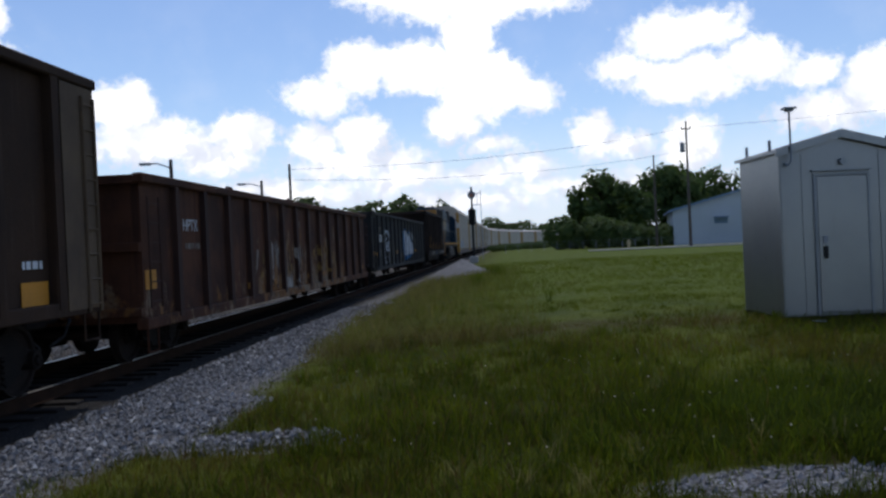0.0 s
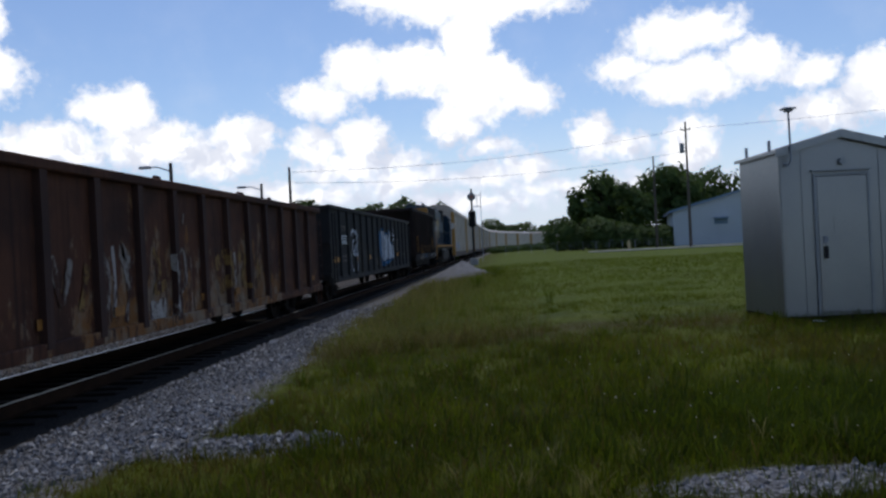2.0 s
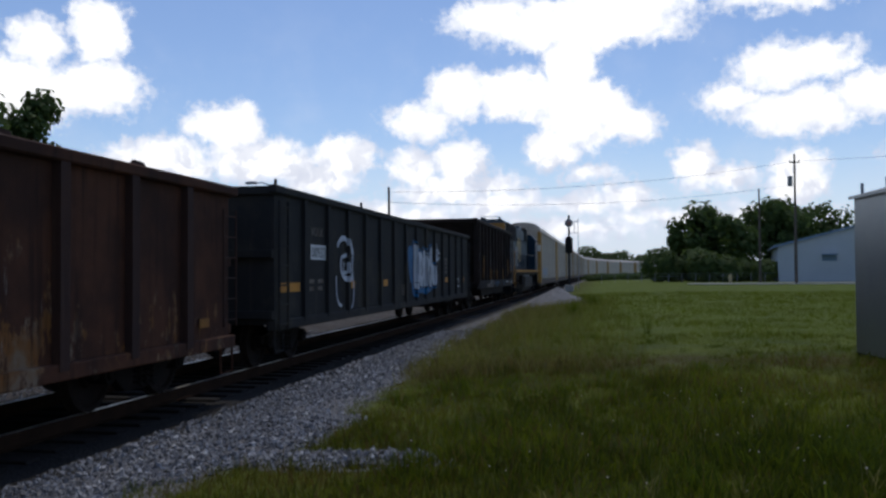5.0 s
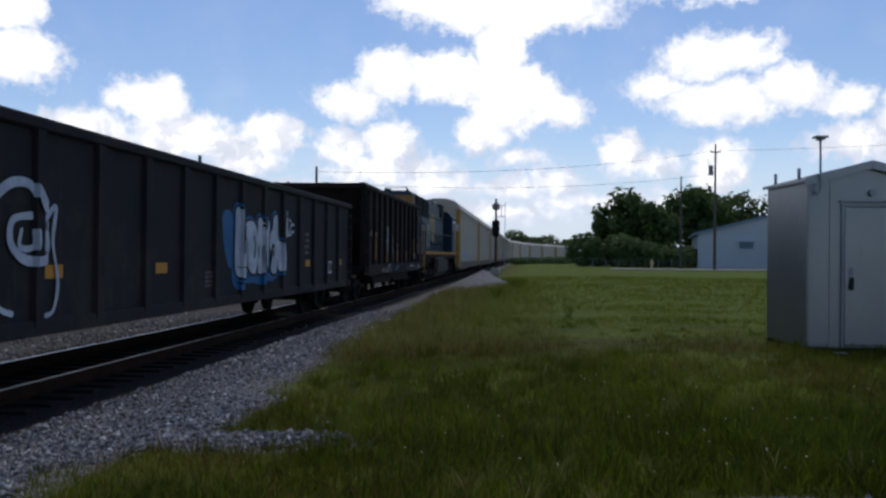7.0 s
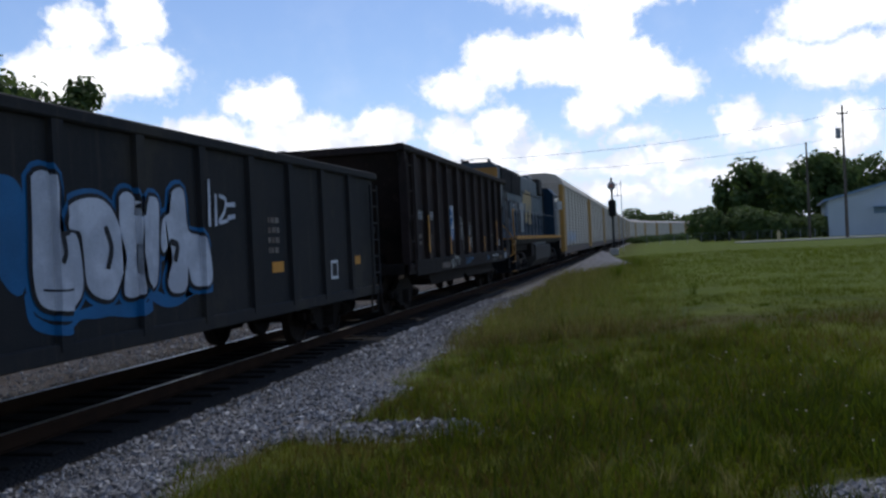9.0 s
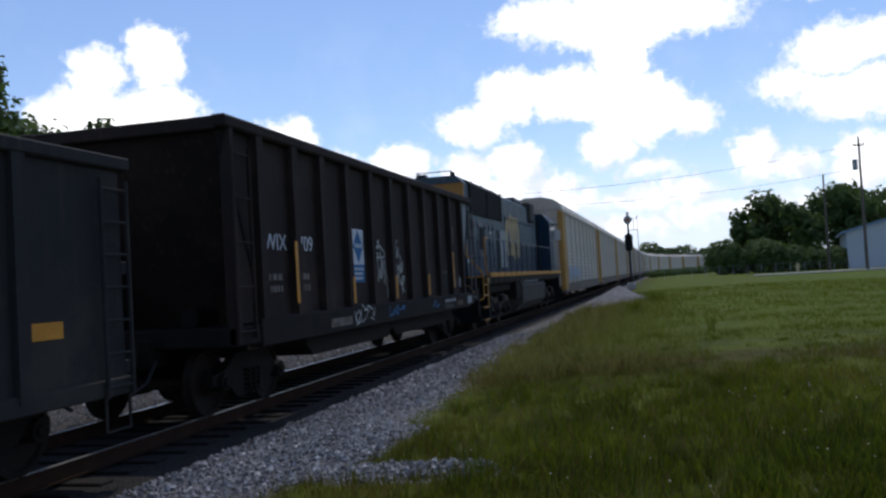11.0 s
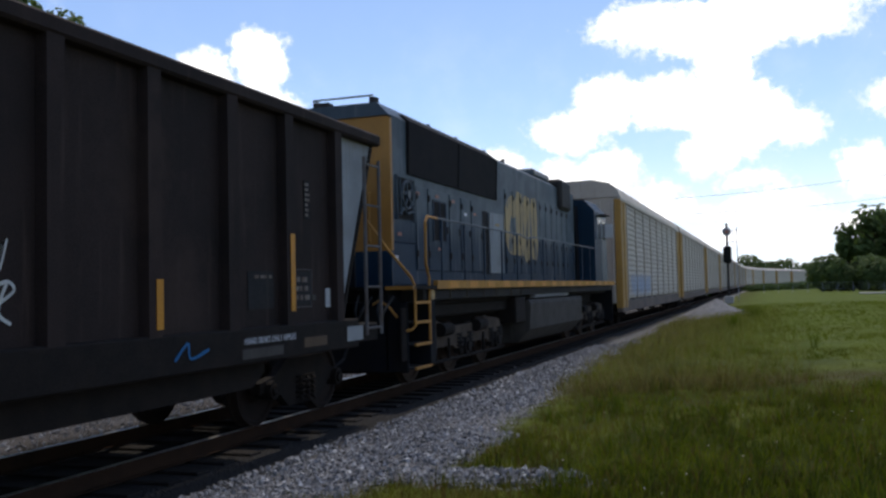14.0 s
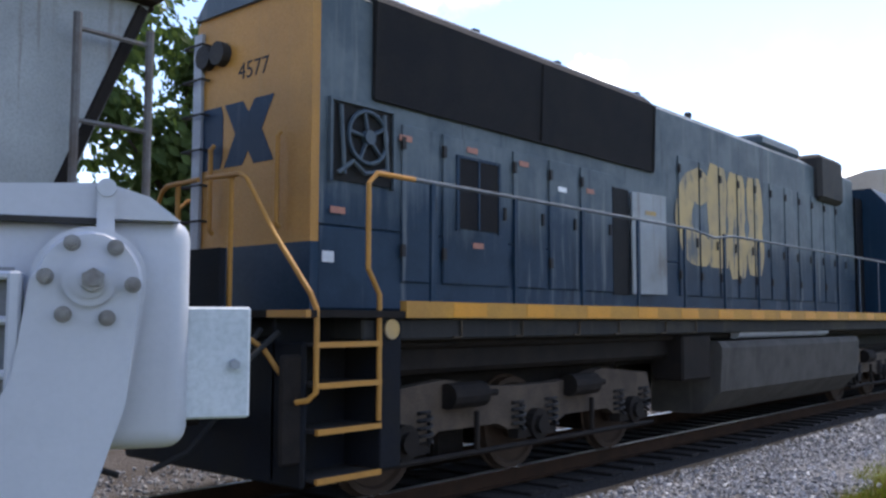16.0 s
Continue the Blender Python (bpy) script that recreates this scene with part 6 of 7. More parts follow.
def utility_pole(x, y, top, label, arm=True, can=False):
    pole = tagged(new("utility_pole"), label, "utility pole", "utility poles")
    z = height_at(x, y)
    bm = bmesh.new()
    rod(bm, (0, 0, -0.3), (0, 0, top - z), 0.17, 10, 0.09)
    part("shaft", bm, POLE, pole)
    if arm:
        part("cross_arm", boxes((-0.5, 0.5, -0.05, 0.05, top - z - 0.9, top - z - 0.78)), POLE, pole)
        for k in (-0.45, 0.45):
            bm = bmesh.new()
            rod(bm, (k, 0, top - z - 0.75), (k, 0, top - z - 0.55), 0.05, 8)
            part("insulator", bm, GALVANISED, pole)
    if can:
        bm = bmesh.new()
        rod(bm, (-0.45, 0, top - z - 3.2), (-0.45, 0, top - z - 2.2), 0.24, 14)
        part("transformer", bm, GALVANISED, pole)
    pole.matrix_basis = pose(x, y, z)


def street_lamp(x, y, top):
    lamp = tagged(new("street_lamp"), "street lamp on a wooden pole with a short arm", "street lamp", "street lamps")
    z = height_at(x, y)
    bm = bmesh.new()
    rod(bm, (0, 0, -0.3), (0, 0, top - z), 0.16, 10, 0.10)
    part("shaft", bm, POLE, lamp)
    part("arm", rods([(0, 0, top - z - 0.5), (-0.8, 0, top - z - 0.2), (-1.3, 0, top - z - 0.2)], r=0.04), GALVANISED, lamp)
    part("lamp_head", boxes((-1.9, -1.2, -0.16, 0.16, top - z - 0.28, top - z - 0.12), bevel=0.05), GALVANISED, lamp)
    lamp.matrix_basis = pose(x, y, z)


def wire(a, b, sag, r=0.014):
    bm = bmesh.new()
    a, b = Vector(a), Vector(b)
    points = [a.lerp(b, i / 16) - Vector((0, 0, sag * 4 * (i / 16) * (1 - i / 16))) for i in range(17)]
    tube(bm, points, r, 5)
    tagged(part("overhead_wire", bm, RUBBER), "thin black overhead wire strung between poles", "wire", "overhead wires")


def crown_mesh(rng, height, radius, low, leaf, count, lumps):
    """Leaves gathered in uneven clumps, with gaps between them."""
    verts, faces = [], []
    centres = []
    for i in range(lumps):
        a, k = rng.uniform(0, 6.283), rng.uniform(0.0, 1.0) ** 0.6
        z = rng.uniform(0, 1)
        wide = radius * (0.35 + 0.65 * math.sin(math.pi * min(max(0.15 + 0.75 * z, 0), 1)))
        centres.append((Vector((math.cos(a) * k * wide, math.sin(a) * k * wide, low + (height - low) * (0.12 + 0.76 * z))), radius * rng.uniform(0.22, 0.42)))
    for i in range(count):
        c, r = centres[rng.randrange(lumps)]
        d = Vector((rng.gauss(0, 1), rng.gauss(0, 1), rng.gauss(0, 0.8))).normalized()
        p = c + d * r * rng.uniform(0.45, 1.08)
        if p.z < low * 0.7:
            continue
        n = (d + Vector((rng.uniform(-1, 1), rng.uniform(-1, 1), rng.uniform(-0.3, 1.2)))).normalized()
        u = n.orthogonal().normalized()
        v = n.cross(u)
        s = leaf * rng.uniform(0.5, 1.2)
        b = len(verts)
        verts += [p + u * s, p + v * s * 0.6 + n * s * 0.15, p - u * s, p - v * s * 0.6 + n * s * 0.15]
        faces.append((b, b + 1, b + 2, b + 3))
    me = bpy.data.meshes.new("crown")
    me.from_pydata(verts, [], faces)
    me.materials.append(LEAF)
    return me


def tree(x, y, height, radius, seed, low=1.5, leaf=0.35, count=3800, lumps=26, label="broad dark green tree with a full uneven crown"):
    rng = random.Random(seed)
    thing = tagged(new("tree"), label, "tree", "trees")
    z = height_at(x, y)
    bm = bmesh.new()
    rod(bm, (0, 0, -0.2), (0.1, 0, height * 0.45), height * 0.028, 10, height * 0.016)
    rod(bm, (0.1, 0, height * 0.44), (0.0, 0.2, height * 0.8), height * 0.016, 8, height * 0.005)
    for i in range(7):
        a, zz = rng.uniform(0, 6.283), height * rng.uniform(0.3, 0.6)
        rod(bm, (0.08, 0, zz), (math.cos(a) * radius * 0.7, math.sin(a) * radius * 0.7, zz + height * rng.uniform(0.1, 0.25)), height * 0.010, 6, height * 0.003)
    part("trunk", bm, BARK, thing)
    part("crown", crown_mesh(rng, height, radius, low, leaf, count, lumps), None, thing)
    thing.matrix_basis = pose(x, y, z, 0, 0, rng.uniform(0, 360))


def far_wood():
    """The far line of trees beyond the curve, and the low ones behind the train."""
    rng = random.Random(5)
    def band(label, places, leaf, count):
        verts, faces = [], []
        for x, y, h, r in places:
            z0 = height_at(x, y)
            for i in range(count):
                d = Vector((rng.gauss(0, 1), rng.gauss(0, 1), rng.gauss(0, 1))).normalized()
                bump = 1 + 0.25 * noise.noise((d.x * 2 + x, d.y * 2, d.z * 2 + y))
                p = Vector((x, y, z0 + h * 0.5)) + Vector((d.x * r, d.y * r, d.z * h * 0.5)) * bump * rng.uniform(0.8, 1.0)
                n = (d + Vector((rng.uniform(-1, 1), rng.uniform(-1, 1), rng.uniform(0, 1)))).normalized()
                u = n.orthogonal().normalized()
                v = n.cross(u)
                s = leaf * rng.uniform(0.5, 1.2)
                b = len(verts)
                verts += [p + u * s, p + v * s * 0.6, p - u * s, p - v * s * 0.6]
                faces.append((b, b + 1, b + 2, b + 3))
        me = bpy.data.meshes.new("far_wood")
        me.from_pydata(verts, [], faces)
        me.materials.append(LEAF)
        tagged(new("far_wood", me), label, "woodland", kind="stuff")
    band("distant line of green trees along the horizon", [(-70 + i * 9 + rng.uniform(-3, 3), 520 + rng.uniform(-20, 30), rng.uniform(10, 16) - max(0, i - 9) * 0.35, rng.uniform(6, 9)) for i in range(24)], 1.5, 700)
    band("low green trees beyond the railway line", [(-33 + i * 2.6 + rng.uniform(-0.8, 0.8), 98 + i * 3.0 + rng.uniform(-4, 4), 1.35 * rng.uniform(4.6, 6.4), rng.uniform(2.2, 3.4)) for i in range(10)], 0.5, 1300)
    band("shrubs and weeds at the foot of the trees", [(7.0 + i * 1.9 + rng.uniform(-0.6, 0.6), 119 + rng.uniform(-4, 4), rng.uniform(1.8, 4.8), rng.uniform(1.6, 2.8)) for i in range(9)], 0.35, 900)
    band("tall weeds along the far side of the field", [(-1.5 + i * 1.6 + rng.uniform(-0.6, 0.6), 150 + i * 2 + rng.uniform(-6, 6), rng.uniform(0.7, 1.3), rng.uniform(1.4, 2.4)) for i in range(9)], 0.25, 400)
    band("bushes crowding the far side of the track", [(-23.6 + rng.uniform(-0.8, 0.8), 26 - i * 2.4, rng.uniform(4.6, 6.2), rng.uniform(2.2, 3.0)) for i in range(10)], 0.2, 1700)
    band("undergrowth beyond the track", [(-26 - i * 2.2, 36 - i * 3.6 + rng.uniform(-2, 2), rng.uniform(3.0, 4.5), rng.uniform(2.4, 3.2)) for i in range(9)], 0.25, 1500)


def metal_hall():
    hall = tagged(new("metal_hall"), "pale blue-grey metal hall with a blue-edged gable roof", "building")
    w, d, eave, ridge = 17.0, 24.0, 4.3, 8.6
    bm = bmesh.new()
    prism(bm, [(0, 0), (2 * w, 0), (2 * w, eave), (w, ridge), (0, eave)], "y", 0, 0.25)
    wall = part("gable_wall", bm, HALL, hall)
    part("side_wall", boxes((0, 0.25, 0.25, d, 0, eave)), HALL, hall)
    part("side_wall", boxes((2 * w - 0.25, 2 * w, 0.25, d, 0, eave)), HALL, hall)
    bm = bmesh.new()
    prism(bm, [(0.25, 0), (2 * w - 0.25, 0), (2 * w - 0.25, eave), (w, ridge), (0.25, eave)], "y", d - 0.25, d)
    part("gable_wall", bm, HALL, hall)
    for k in (0, 1):
        a, b = (-0.5, w) if k == 0 else (2 * w + 0.5, w)
        bm = bmesh.new()
        prism(bm, [(a, eave - 0.15), (a, eave + 0.12), (b, ridge + 0.28), (b, ridge + 0.0)], "y", -0.35, d + 0.3)
        part("roof", bm, HALL_ROOF, hall)
    bm = bmesh.new()
    for i in range(28):
        x = 0.6 + i * 1.2
        box(bm, x, x + 0.06, -0.05, 0.0, 0, eave + (ridge - eave) * (1 - abs(x - w) / w) - 0.2)
    part("wall_ribs", bm, HALL, hall)
    part("awning", boxes((4.8, 6.6, -0.9, 0.0, 3.2, 3.35), (4.9, 6.5, -0.06, -0.01, 2.5, 3.2)), HALL_ROOF, hall, "small blue awning over a dark vent")
    hall.matrix_basis = pose(20.6, 114.0, 0.3, 0, 0, -8)


def pavement():
    bm = bmesh.new()
    rows = []
    for i in range(9):
        k = i / 8
        x = 8.2 + 60 * k
        y = 91.5 + 2.0 * k
        rows.append([bm.verts.new((x, y + dy * (0.6 + 0.4 * k), z)) for dy, z in ((0, 0.36), (0, 0.44), (6.0, 0.44), (6.0, 0.36))])
    for a, b in zip(rows, rows[1:]):
        for i in range(3):
            bm.faces.new((a[i], b[i], b[i + 1], a[i + 1]))
    bm.faces.new(rows[0])
    tagged(part("pavement", bm, CONCRETE, None, "pale concrete drive across the grass"), category="pavement", kind="structure")
    post = tagged(new("hydrant"), "small yellowish fire hydrant on the grass", "hydrant")
    bm = bmesh.new()
    rod(bm, (0, 0, 0), (0, 0, 0.75), 0.16, 12, 0.13)
    rod(bm, (0, 0, 0.75), (0, 0, 0.95), 0.15, 12, 0.05)
    part("barrel", bm, TAN_PALE, post)
    bm = bmesh.new()
    rod(bm, (-0.24, 0, 0.55), (0.24, 0, 0.55), 0.07, 10)
    part("outlet", bm, TAN_PALE, post)
    post.matrix_basis = pose(12.6, 96.0, 0.43)
    # wire fence behind the weeds
    fence = tagged(new("fence"), "low wire fence on thin grey posts", "fence")
    for i in range(14):
        bm = bmesh.new()
        rod(bm, (i * 1.6 - 0.5, 112.0, 0.2), (i * 1.6 - 0.5, 112.0, 1.35), 0.03, 6)
        part("post", bm, GALVANISED, fence)
    for z in (0.7, 1.05, 1.4):
        part("wire", rods([(-0.5, 112.0, z), (20.3, 112.0, z)], r=0.012, sides=4), GALVANISED, fence)


def gravel_heap():
    """A heap tipped beside the track, with a ragged foot and loose stones on it."""
    bm = bmesh.new()
    rows = []
    for j in range(25):
        y = -2.6 + j * 5.2 / 24
        row = []
        for i in range(25):
            x = -1.75 + i * 3.5 / 24
            r = math.hypot(x / 1.7, y / 2.4) * (1 + 0.18 * noise.noise((x * 0.9, y * 0.9, 2.0)))
            lump = noise.noise((x * 2.2, y * 2.2, 0)) * 0.05 + noise.noise((x * 7, y * 7, 5)) * 0.03
            row.append(bm.verts.new((x, y, max(0.0, 1 - r) ** 1.1 * 0.82 + (lump if r < 1 else 0) - (0.10 if r > 1 else 0.0))))
        rows.append(row)
    for a, b in zip(rows, rows[1:]):
        for i in range(24):
            bm.faces.new((a[i], a[i + 1], b[i + 1], b[i]))
    heap = part("mound", bm, STONE_DARK, None, "low heap of grey gravel beside the track")
    tagged(heap, category="gravel heap").matrix_basis = pose(-2.35, 43.6, 0.14)


def in_gravel(x, y):
    k = min(max((y - 6.2) / 2.2, 0), 1)
    edge = -3.3 + 0.5 * k * k * (3 - 2 * k) - 0.07 * max(0, min(y, 18.6) - 8.4) - 0.023 * max(0, min(y, 36) - 18.6)
    rag = noise.noise((x * 0.9, y * 0.9, 1.0)) * 0.55
    if x < edge + rag:
        return True
    if math.hypot((x + 2.3) / 1.15, (y + 0.4 * (x + 2.2) - 7.12) / 0.46) < 0.85 + rag * 0.5:
        return True
    return math.hypot((x - 1.5) / 0.85, (y - 4.85) / 0.30) < 0.85 + rag * 0.5


def loose_stones():
    rng = random.Random(3)
    verts, faces = [], []
    corners = [Vector(v) for v in ((1, 0, 0), (-1, 0, 0), (0, 1, 0), (0, -1, 0), (0, 0, 1), (0, 0, -1))]
    tris = ((0, 2, 4), (2, 1, 4), (1, 3, 4), (3, 0, 4), (2, 0, 5), (1, 2, 5), (3, 1, 5), (0, 3, 5))
    made = 0
    while made < 37000:
        y = 2.5 + 26 * rng.random() ** 2.0 if made < 30000 else rng.uniform(-6.0, 2.5)
        x = rng.uniform(-5.25, 2.9) if made % 6 else rng.uniform(-11.0, -8.6)
        if not in_gravel(x, y):
            continue
        s = rng.choice((0.010, 0.013, 0.016, 0.020, 0.032)) * rng.uniform(0.85, 1.2) * (1 + 0.25 * (y > 14))
        turn = Euler((rng.uniform(0, 6), rng.uniform(0, 6), rng.uniform(0, 6))).to_matrix()
        b = len(verts)
        at = Vector((x, y, height_at(x, y) + s * 0.45))
        for c in corners:
            verts.append(at + turn @ (c * s * rng.uniform(0.7, 1.3)))
        faces += [tuple(b + i for i in t) for t in tris]
        made += 1
    me = bpy.data.meshes.new("loose_stones")
    me.from_pydata(verts, [], faces)
    me.materials.append(STONE)
    tagged(new("ballast_stones", me), "loose grey crushed stone of the track bed", "ballast", kind="stuff")


def grass_blades():
    rng = random.Random(8)
    green, dry, weed, pale = ([], []), ([], []), ([], []), ([], [])
    def blade(lot, x, y, z, tall, wide, lean):
        verts, faces = lot
        a = rng.uniform(0, 6.283)
        u = Vector((math.cos(a), math.sin(a), 0)) * wide
        way = Vector((math.cos(lean), math.sin(lean), 0)) * tall * rng.uniform(0.2, 1.1)
        b = len(verts)
        base = Vector((x, y, z))
        mid = base + way * 0.35 + Vector((0, 0, tall * 0.6))
        verts += [base - u, base + u, mid + u * 0.7, mid - u * 0.7, base + way + Vector((0, 0, tall))]
        faces += [(b, b + 1, b + 2, b + 3), (b + 3, b + 2, b + 4)]
    def arch(lot, x, y, z, tall, wide, lean, droop):
        """A long blade that bends over towards its tip."""
        verts, faces = lot
        side = Vector((-math.sin(lean), math.cos(lean), 0)) * wide
        way = Vector((math.cos(lean), math.sin(lean), 0)) * tall * droop
        b = len(verts)
        for k in (0.0, 0.35, 0.7):
            p = Vector((x, y, z)) + way * k ** 1.8 + Vector((0, 0, tall * (k - 0.22 * droop * k * k)))
            verts += [p - side * (1 - 0.5 * k), p + side * (1 - 0.5 * k)]
        verts.append(Vector((x, y, z)) + way + Vector((0, 0, tall * (1 - 0.30 * droop))))
        faces += [(b, b + 1, b + 3, b + 2), (b + 2, b + 3, b + 5, b + 4), (b + 4, b + 5, b + 6)]
    made = 0
    while made < 66000:
        y = 4.0 + 56 * rng.random() ** 2.3
        x = rng.uniform(-4.2, 5.0 + y * 0.42)
        if in_gravel(x, y) and (x < 0 or rng.random() > 0.16):
            continue
        made += 1
        z = height_at(x, y) - 0.01
        thick = 0.5 + 0.9 * noise.noise((x * 0.45, y * 0.45, 4.0))
        near = 1 if y < 12 else 1 - 0.5 * min(1, (y - 12) / 4)
        for i in range(rng.randint(2, 4)):
            lot = dry if rng.random() < 0.10 + 0.60 * max(0, 1 - abs(y - 13.4) / 2.0) + 0.14 * max(0, min(1, (1.5 - x) / 3)) + 0.45 * max(0, noise.noise((x * 0.35, y * 0.35, 8.0))) else green
            blade(lot, x + rng.gauss(0, 0.05), y + rng.gauss(0, 0.05), z, rng.uniform(0.04, 0.13) * max(0.35, 0.55 + thick) * near * (1 + y / 60), rng.uniform(0.0016, 0.0034) * (1 + y / 25), rng.uniform(0, 6.283))
    # the same grass round the camera's own feet and behind them
    for i in range(16000):
        x, y = rng.uniform(-3.2, 7.0), rng.uniform(-6.0, 4.0)
        if not in_gravel(x, y):
            for k in range(3):
                blade(dry if rng.random() < 0.2 else green, x + rng.gauss(0, 0.05), y + rng.gauss(0, 0.05), height_at(x, y) - 0.01, rng.uniform(0.04, 0.11), rng.uniform(0.0018, 0.0036), rng.uniform(0, 6.283))
    # tufts of long arching grass, denser in patches of the foreground
    made = 0
    while made < 1500:
        y = 4.1 + 9.5 * rng.random() ** 1.4
        x = rng.uniform(-2.6, 2.2 + y * 0.45)
        if in_gravel(x, y) or noise.noise((x * 0.7, y * 0.7, 11.0)) < rng.uniform(-0.35, 0.30):
            continue
        made += 1
        tall, z = rng.uniform(0.10, 0.24), height_at(x, y) - 0.01
        for k in range(rng.randint(9, 18)):
            a = rng.uniform(0, 6.283)
            arch(weed if rng.random() < 0.75 else (dry if rng.random() < 0.4 else green), x + rng.gauss(0, 0.05), y + rng.gauss(0, 0.05), z, tall * rng.uniform(0.6, 1.25), rng.uniform(0.0022, 0.0050), a, rng.uniform(0.25, 0.9))
    # a rank dark stand to the side of the bare patch
    for i in range(650):
        x, y = rng.gauss(2.3, 0.9), rng.gauss(6.3, 0.9)
        if in_gravel(x, y) or y < 4.3:
            continue
        tall, z = rng.uniform(0.14, 0.30), height_at(x, y) - 0.01
        for k in range(14):
            arch(weed, x + rng.gauss(0, 0.05), y + rng.gauss(0, 0.05), z, tall * rng.uniform(0.5, 1.2), rng.uniform(0.003, 0.006), rng.uniform(0, 6.283), rng.uniform(0.25, 0.9))
    # pale fans of coarse grass by the bare patch
    for x, y in ((0.21, 5.42), (0.36, 4.85), (1.52, 5.71), (0.05, 4.9), (2.6, 5.5), (-0.35, 5.2), (1.9, 5.55), (0.75, 5.6)):
        for k in range(16):
            arch(pale, x + rng.gauss(0, 0.03), y + rng.gauss(0, 0.03), height_at(x, y), rng.uniform(0.14, 0.30), rng.uniform(0.0022, 0.0042), rng.uniform(0, 6.283), rng.uniform(0.3, 1.0))
    # fine seeding stalks along the edge of the ballast and out over the field
    made = 0
    while made < 12000:
        y = 12.5 + 34 * rng.random() ** 1.5
        x = rng.uniform(-4.2, 0.6)
        if in_gravel(x, y) or rng.random() < max(0, (x + 1.0) / 2.0):
            continue
        made += 1
        blade(pale if rng.random() < 0.65 else (green if rng.random() < 0.5 else dry), x, y, height_at(x, y), rng.uniform(0.12, 0.36), 0.0020 * (1 + y / 22), rng.uniform(0, 6.283))
    # one dark upright weed standing alone, and rank growth round the foot of the hut
    for x, y, spread, tall, count in ((0.86, 20.0, 0.09, 0.42, 22), (3.75, 13.15, 0.12, 0.22, 60), (4.0, 13.12, 0.25, 0.15, 60), (4.75, 13.15, 0.35, 0.12, 80), (3.72, 14.0, 0.25, 0.16, 60), (-1.1, 30.0, 0.25, 0.5, 80), (-0.6, 39.0, 0.5, 0.6, 120)):
        for k in range(count):
            px, py = x + rng.gauss(0, spread * 0.5), y + rng.gauss(0, spread * 0.5)
            arch(weed, px, py, height_at(px, py), tall * rng.uniform(0.5, 1.1), rng.uniform(0.005, 0.012), rng.uniform(0, 6.283), rng.uniform(0.1, 0.5))
    for i in range(420):   # low broad-leaved clumps
        y = 4.0 + 16 * rng.random() ** 1.6
        x, size = rng.uniform(-2.4, 3.0 + y * 0.42), rng.uniform(0.05, 0.13)
        if in_gravel(x, y):
            continue
        for k in range(26):
            a, d = rng.uniform(0, 6.283), size * 1.3 * rng.random() ** 0.6
            px, py = x + d * math.cos(a), y + d * math.sin(a)
            blade(weed, px, py, height_at(px, py), size * rng.uniform(0.5, 1.3) * (1.2 - d / size / 1.8), rng.uniform(0.003, 0.008), a)
    for lot, mat, label in ((green, GRASS, "rough green grass blades"), (dry, STRAW, "dry straw-coloured grass stalks"), (weed, WEED, "long dark green arching weeds"), (pale, PALE_GRASS, "pale coarse seeding grass")):
        me = bpy.data.meshes.new("grass_blades")
        me.from_pydata(lot[0], [], lot[1])
        me.materials.append(mat)
        tagged(new("grass_blades", me), label + " on uneven ground", "grass", kind="stuff")
    verts, faces = [], []
    for i in range(60):   # small white flowers
        x, y = rng.gauss(0.9, 1.3), rng.uniform(5.0, 9.5)
        if in_gravel(x, y):
            continue
        z, s, b = height_at(x, y) + rng.uniform(0.12, 0.24), rng.uniform(0.004, 0.0085), len(verts)
        verts += [Vector((x + s * math.cos(k * 1.2566), y + s * math.sin(k * 1.2566) * 0.6, z + s * 0.8 * math.sin(k * 1.2566))) for k in range(5)]
        faces.append(tuple(range(b, b + 5)))
    me = bpy.data.meshes.new("flowers")
    me.from_pydata(verts, [], faces)
    me.materials.append(PETAL)
    tagged(new("wild_flowers", me), "scattered tiny white flowers in the grass", "flowers", kind="stuff")


STONE = bpy.data.materials.new("stone")
STONE.use_nodes = True
net = Net(STONE.node_tree)
place = net.add("ShaderNodeNewGeometry")
tone = net.mix(place.outputs["Random Per Island"], (0.098, 0.097, 0.101), (0.335, 0.333, 0.337))
tone = net.mix(net.span(net.math("FRACT", net.math("MULTIPLY", place.outputs["Random Per Island"], 37.0)), 0.93, 0.97), tone, (0.52, 0.51, 0.50))
tone = net.mix(net.math("MULTIPLY", net.span(net.noise(place.outputs["Position"], 30.0, 3.0), 0.4, 0.7), 0.4), tone, (0.13, 0.115, 0.10))
face = net.add("ShaderNodeBsdfPrincipled", {"Base Color": tone, "Roughness": 0.9, "Specular IOR Level": 0.25})
net.add("ShaderNodeOutputMaterial", {"Surface": face.outputs[0]})
GRASS = blade_material("grass_blade", (0.150, 0.178, 0.013), (0.060, 0.084, 0.009), (0.155, 0.178, 0.008))
WEED = blade_material("weed", (0.072, 0.104, 0.010), (0.038, 0.056, 0.006), (0.085, 0.115, 0.006))
PALE_GRASS = blade_material("pale_grass", (0.26, 0.23, 0.085), (0.18, 0.16, 0.060), (0.22, 0.20, 0.06))
STRAW = blade_material("straw", (0.135, 0.088, 0.034), (0.085, 0.056, 0.022), (0.14, 0.088, 0.026))
PETAL = material("petal", (0.50, 0.43, 0.32), (0.42, 0.33, 0.20), 8.0, 0.8)
SHED_DARK = material("shed_dark", (0.30, 0.31, 0.32), (0.23, 0.24, 0.25), 1.5, 0.45, metal=0.7, bump=0.05)
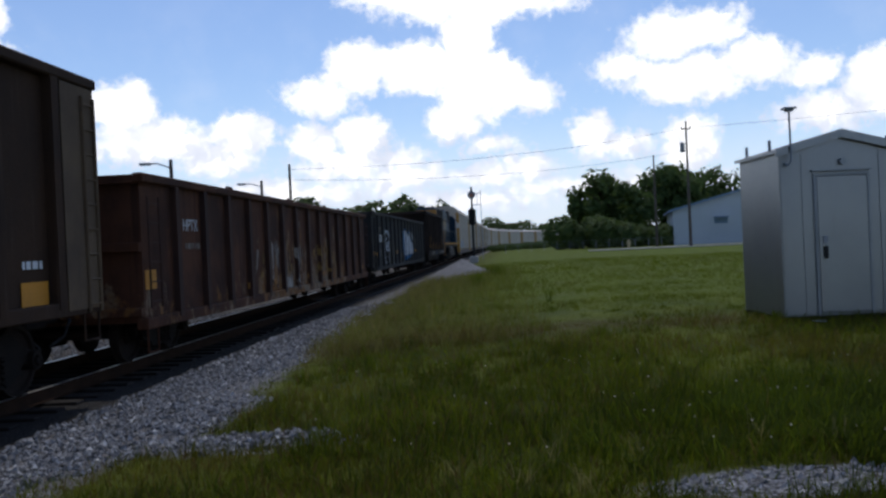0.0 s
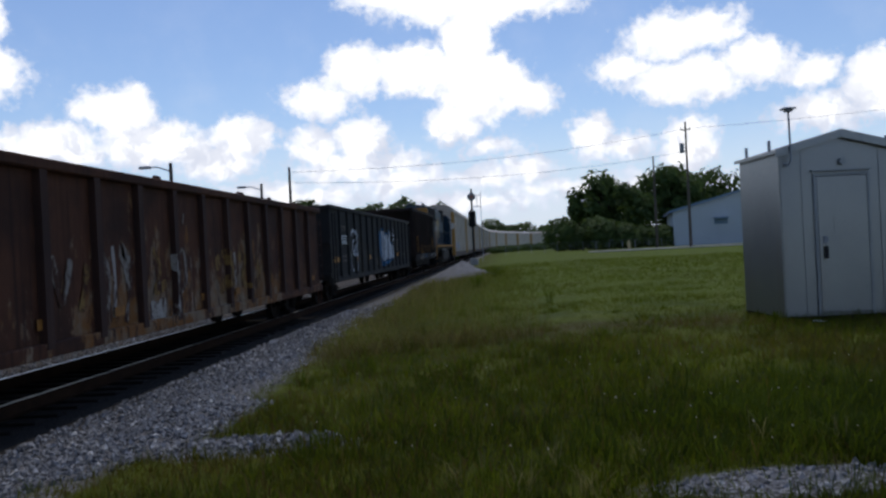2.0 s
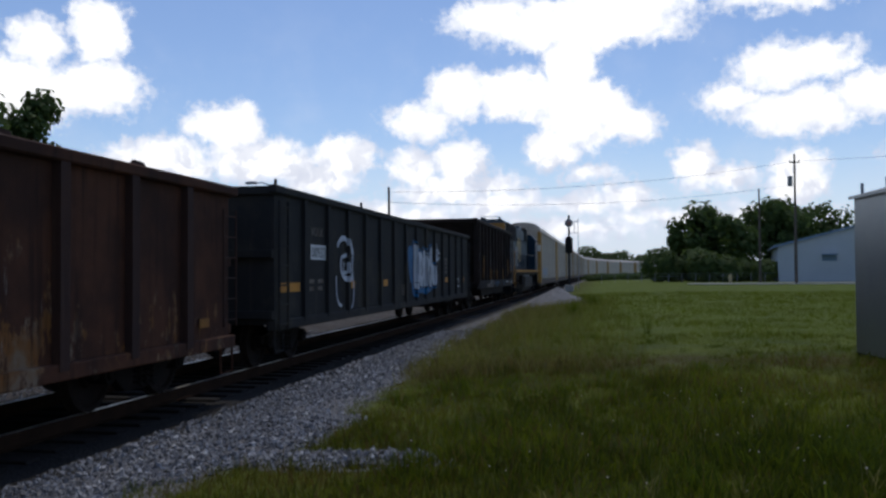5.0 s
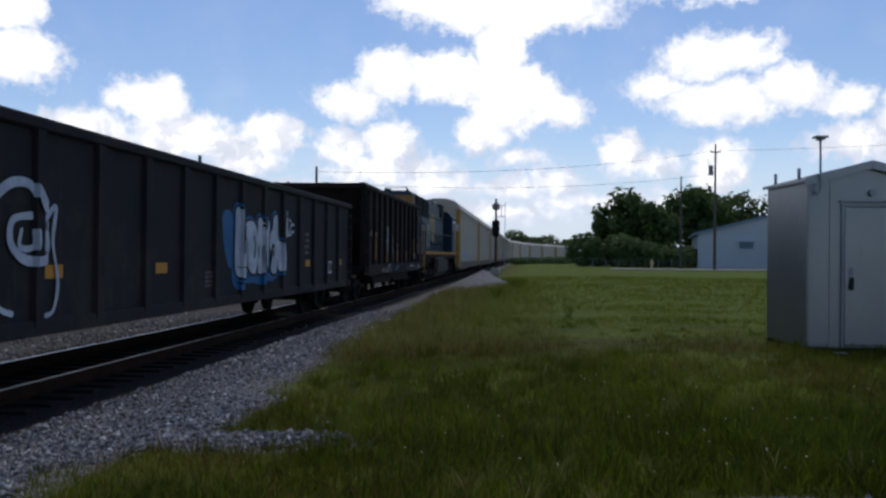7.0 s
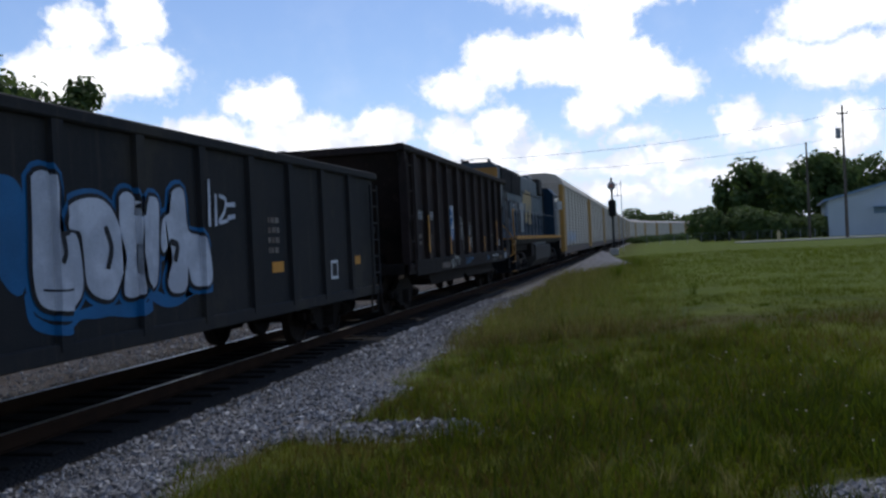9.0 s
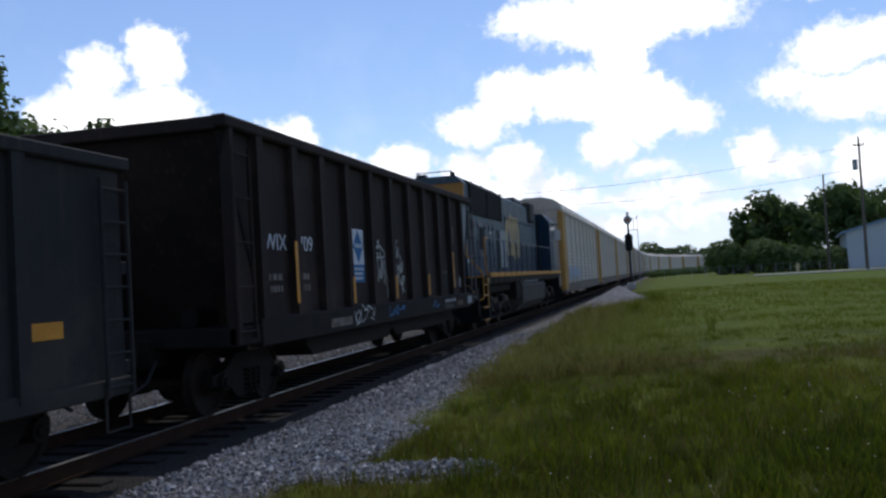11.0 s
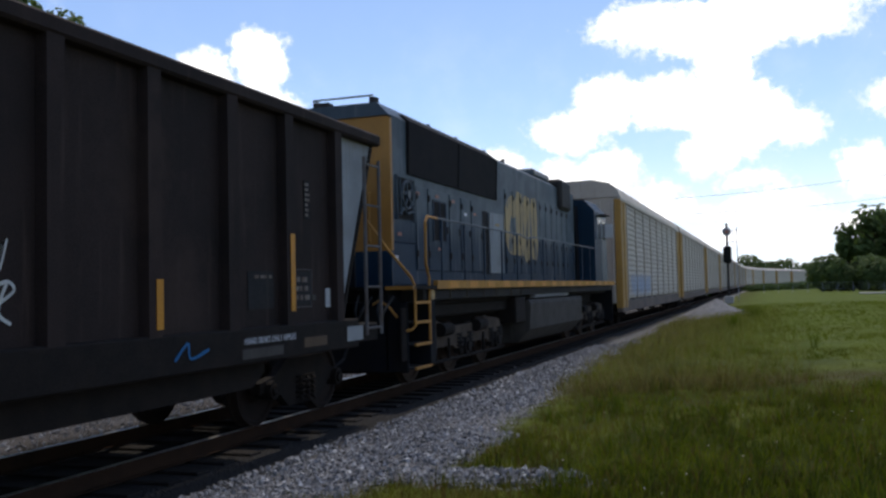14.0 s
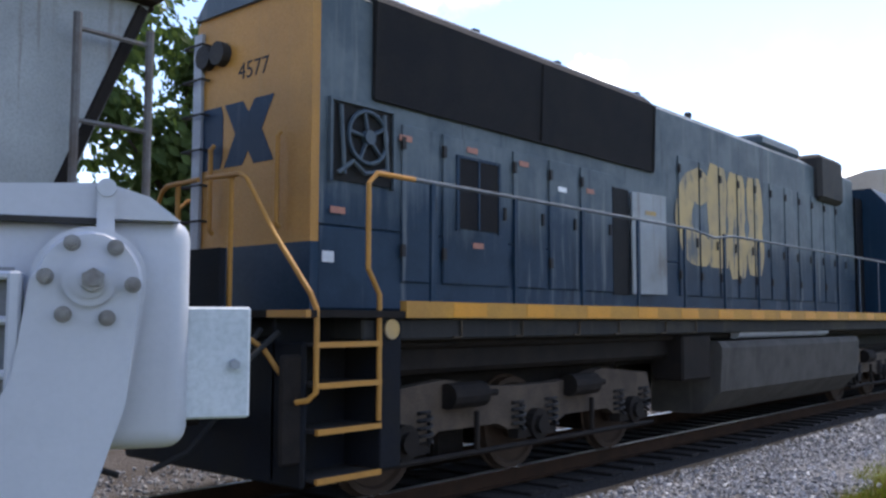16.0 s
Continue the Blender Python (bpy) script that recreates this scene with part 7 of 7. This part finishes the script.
BOLT_STEEL = material("bolt_steel", (0.21, 0.21, 0.21), (0.13, 0.12, 0.115), 20.0, 0.4, metal=0.6, bump=0.05)
GATE_SHADE = material("gate_shade", (0.20, 0.205, 0.215), (0.15, 0.155, 0.16), 4.0, 0.6)
GATE_PALE = material("gate_pale", (0.52, 0.55, 0.57), (0.42, 0.46, 0.48), 9.0, 0.5, bump=0.03)
TAN_PALE = material("hydrant_paint", (0.45, 0.38, 0.20), (0.36, 0.30, 0.16), 3.0, 0.6)

equipment_hut()
crossing_gate()
signal()
utility_pole(18.5, 93.2, 13.2, "tall wooden utility pole with a transformer can", can=True)
utility_pole(17.6, 108.6, 11.2, "leaning wooden utility pole with no cross arm", arm=False)
utility_pole(-16.6, 68.0, 8.4, "wooden utility pole standing beyond the track", arm=False)
street_lamp(-19.6, 51.4, 7.4)
street_lamp(-18.7, 67.5, 7.2)
wire((-16.6, 68.0, 8.0), (18.5, 93.2, 12.5), 0.8)
wire((-16.6, 68.0, 7.2), (18.5, 93.2, 10.2), 0.9)
wire((18.5, 93.2, 12.5), (60, 60, 12.5), 0.8)
tree(14.6, 131, 10.9, 5.6, 11, low=1.0, leaf=0.5, count=5200, lumps=34)
tree(10.2, 133, 6.5, 3.4, 12, low=0.4, leaf=0.45, count=2200, lumps=18)
tree(25.5, 141, 12.0, 6.2, 13, low=1.0, leaf=0.5, count=5200, lumps=34)
tree(34.0, 150, 12.5, 6.6, 14, low=1.0, leaf=0.5, count=4200, lumps=30)
tree(44.0, 150, 12.0, 6.6, 15, low=1.0, leaf=0.5, count=4200, lumps=30)
tree(-25.9, 35.2, 10.5, 3.0, 16, low=2.0, leaf=0.21, count=9000, lumps=26)
tree(-25.5, 31.3, 9.3, 2.8, 17, low=2.0, leaf=0.21, count=9000, lumps=26)
tree(-24.0, 23.2, 13.2, 3.3, 18, low=1.5, leaf=0.21, count=9500, lumps=28)
tree(-22.5, 14.5, 11.5, 4.2, 19, low=1.0, leaf=0.21, count=9500, lumps=28)
tree(-23.5, 6.5, 11.0, 4.2, 20, low=1.0, leaf=0.21, count=7000, lumps=28)
far_wood()
metal_hall()
pavement()
gravel_heap()
loose_stones()
grass_blades()

# sleepers, each a piece of the track
sleeper = mesh_of("sleeper", boxes((-1.28, 1.28, -0.115, 0.115, -0.33, -0.178), bevel=0.012), TIE)
for i in range(150):
    rng = random.Random(i)
    one = part("sleeper", sleeper, None, track)
    one.matrix_basis = line_pose(-8 + i * 0.54, rng.uniform(-0.05, 0.05), rng.uniform(-0.012, 0.0)) @ pose(0, 0, 0, 0, 0, rng.uniform(-1.2, 1.2))


# ---- movement ----
# seconds and metres that the train has gone
GONE = [(0, 0.0), (1, 4.25), (2, 8.5), (3.2, 13.8), (4.2, 18.15), (5.3, 23.0), (6, 26.2), (7, 30.75), (8, 35.3), (9.2, 40.8), (10.3, 45.9), (11.5, 51.5), (12.2, 54.6), (13, 58.1), (14, 62.5),
        (15, 66.95), (15.5, 69.17), (16, 71.52)]


def gone_at(t):
    for (a, sa), (b, sb) in zip(GONE, GONE[1:]):
        if t <= b:
            return sa + (sb - sa) * (t - a) / (b - a)
    return GONE[-1][1]


def roll_wheels():
    """Turn every wheelset with the way gone; those with the same seat share their keys."""
    done = {}
    for ob in [o for o in bpy.data.objects if o.name.startswith("wheelset")]:
        seat = (round(ob.matrix_basis.translation.y, 3), round(ob.matrix_basis.translation.z, 3))
        if seat in done:
            ob.rotation_mode = "QUATERNION"
            keys = ob.animation_data_create()
            keys.action = done[seat].animation_data.action
            keys.action_slot = done[seat].animation_data.action_slot
            continue
        y, r = seat
        walk(ob, [(i / 10, pose(0, y, r, math.degrees(gone_at(i / 10) / r))) for i in range(161)])
        done[seat] = ob


def motions():
    for thing, middle in TRAIN:
        walk(thing, [(t, line_pose(middle - gone)) for t, gone in GONE])
    roll_wheels()


motions()
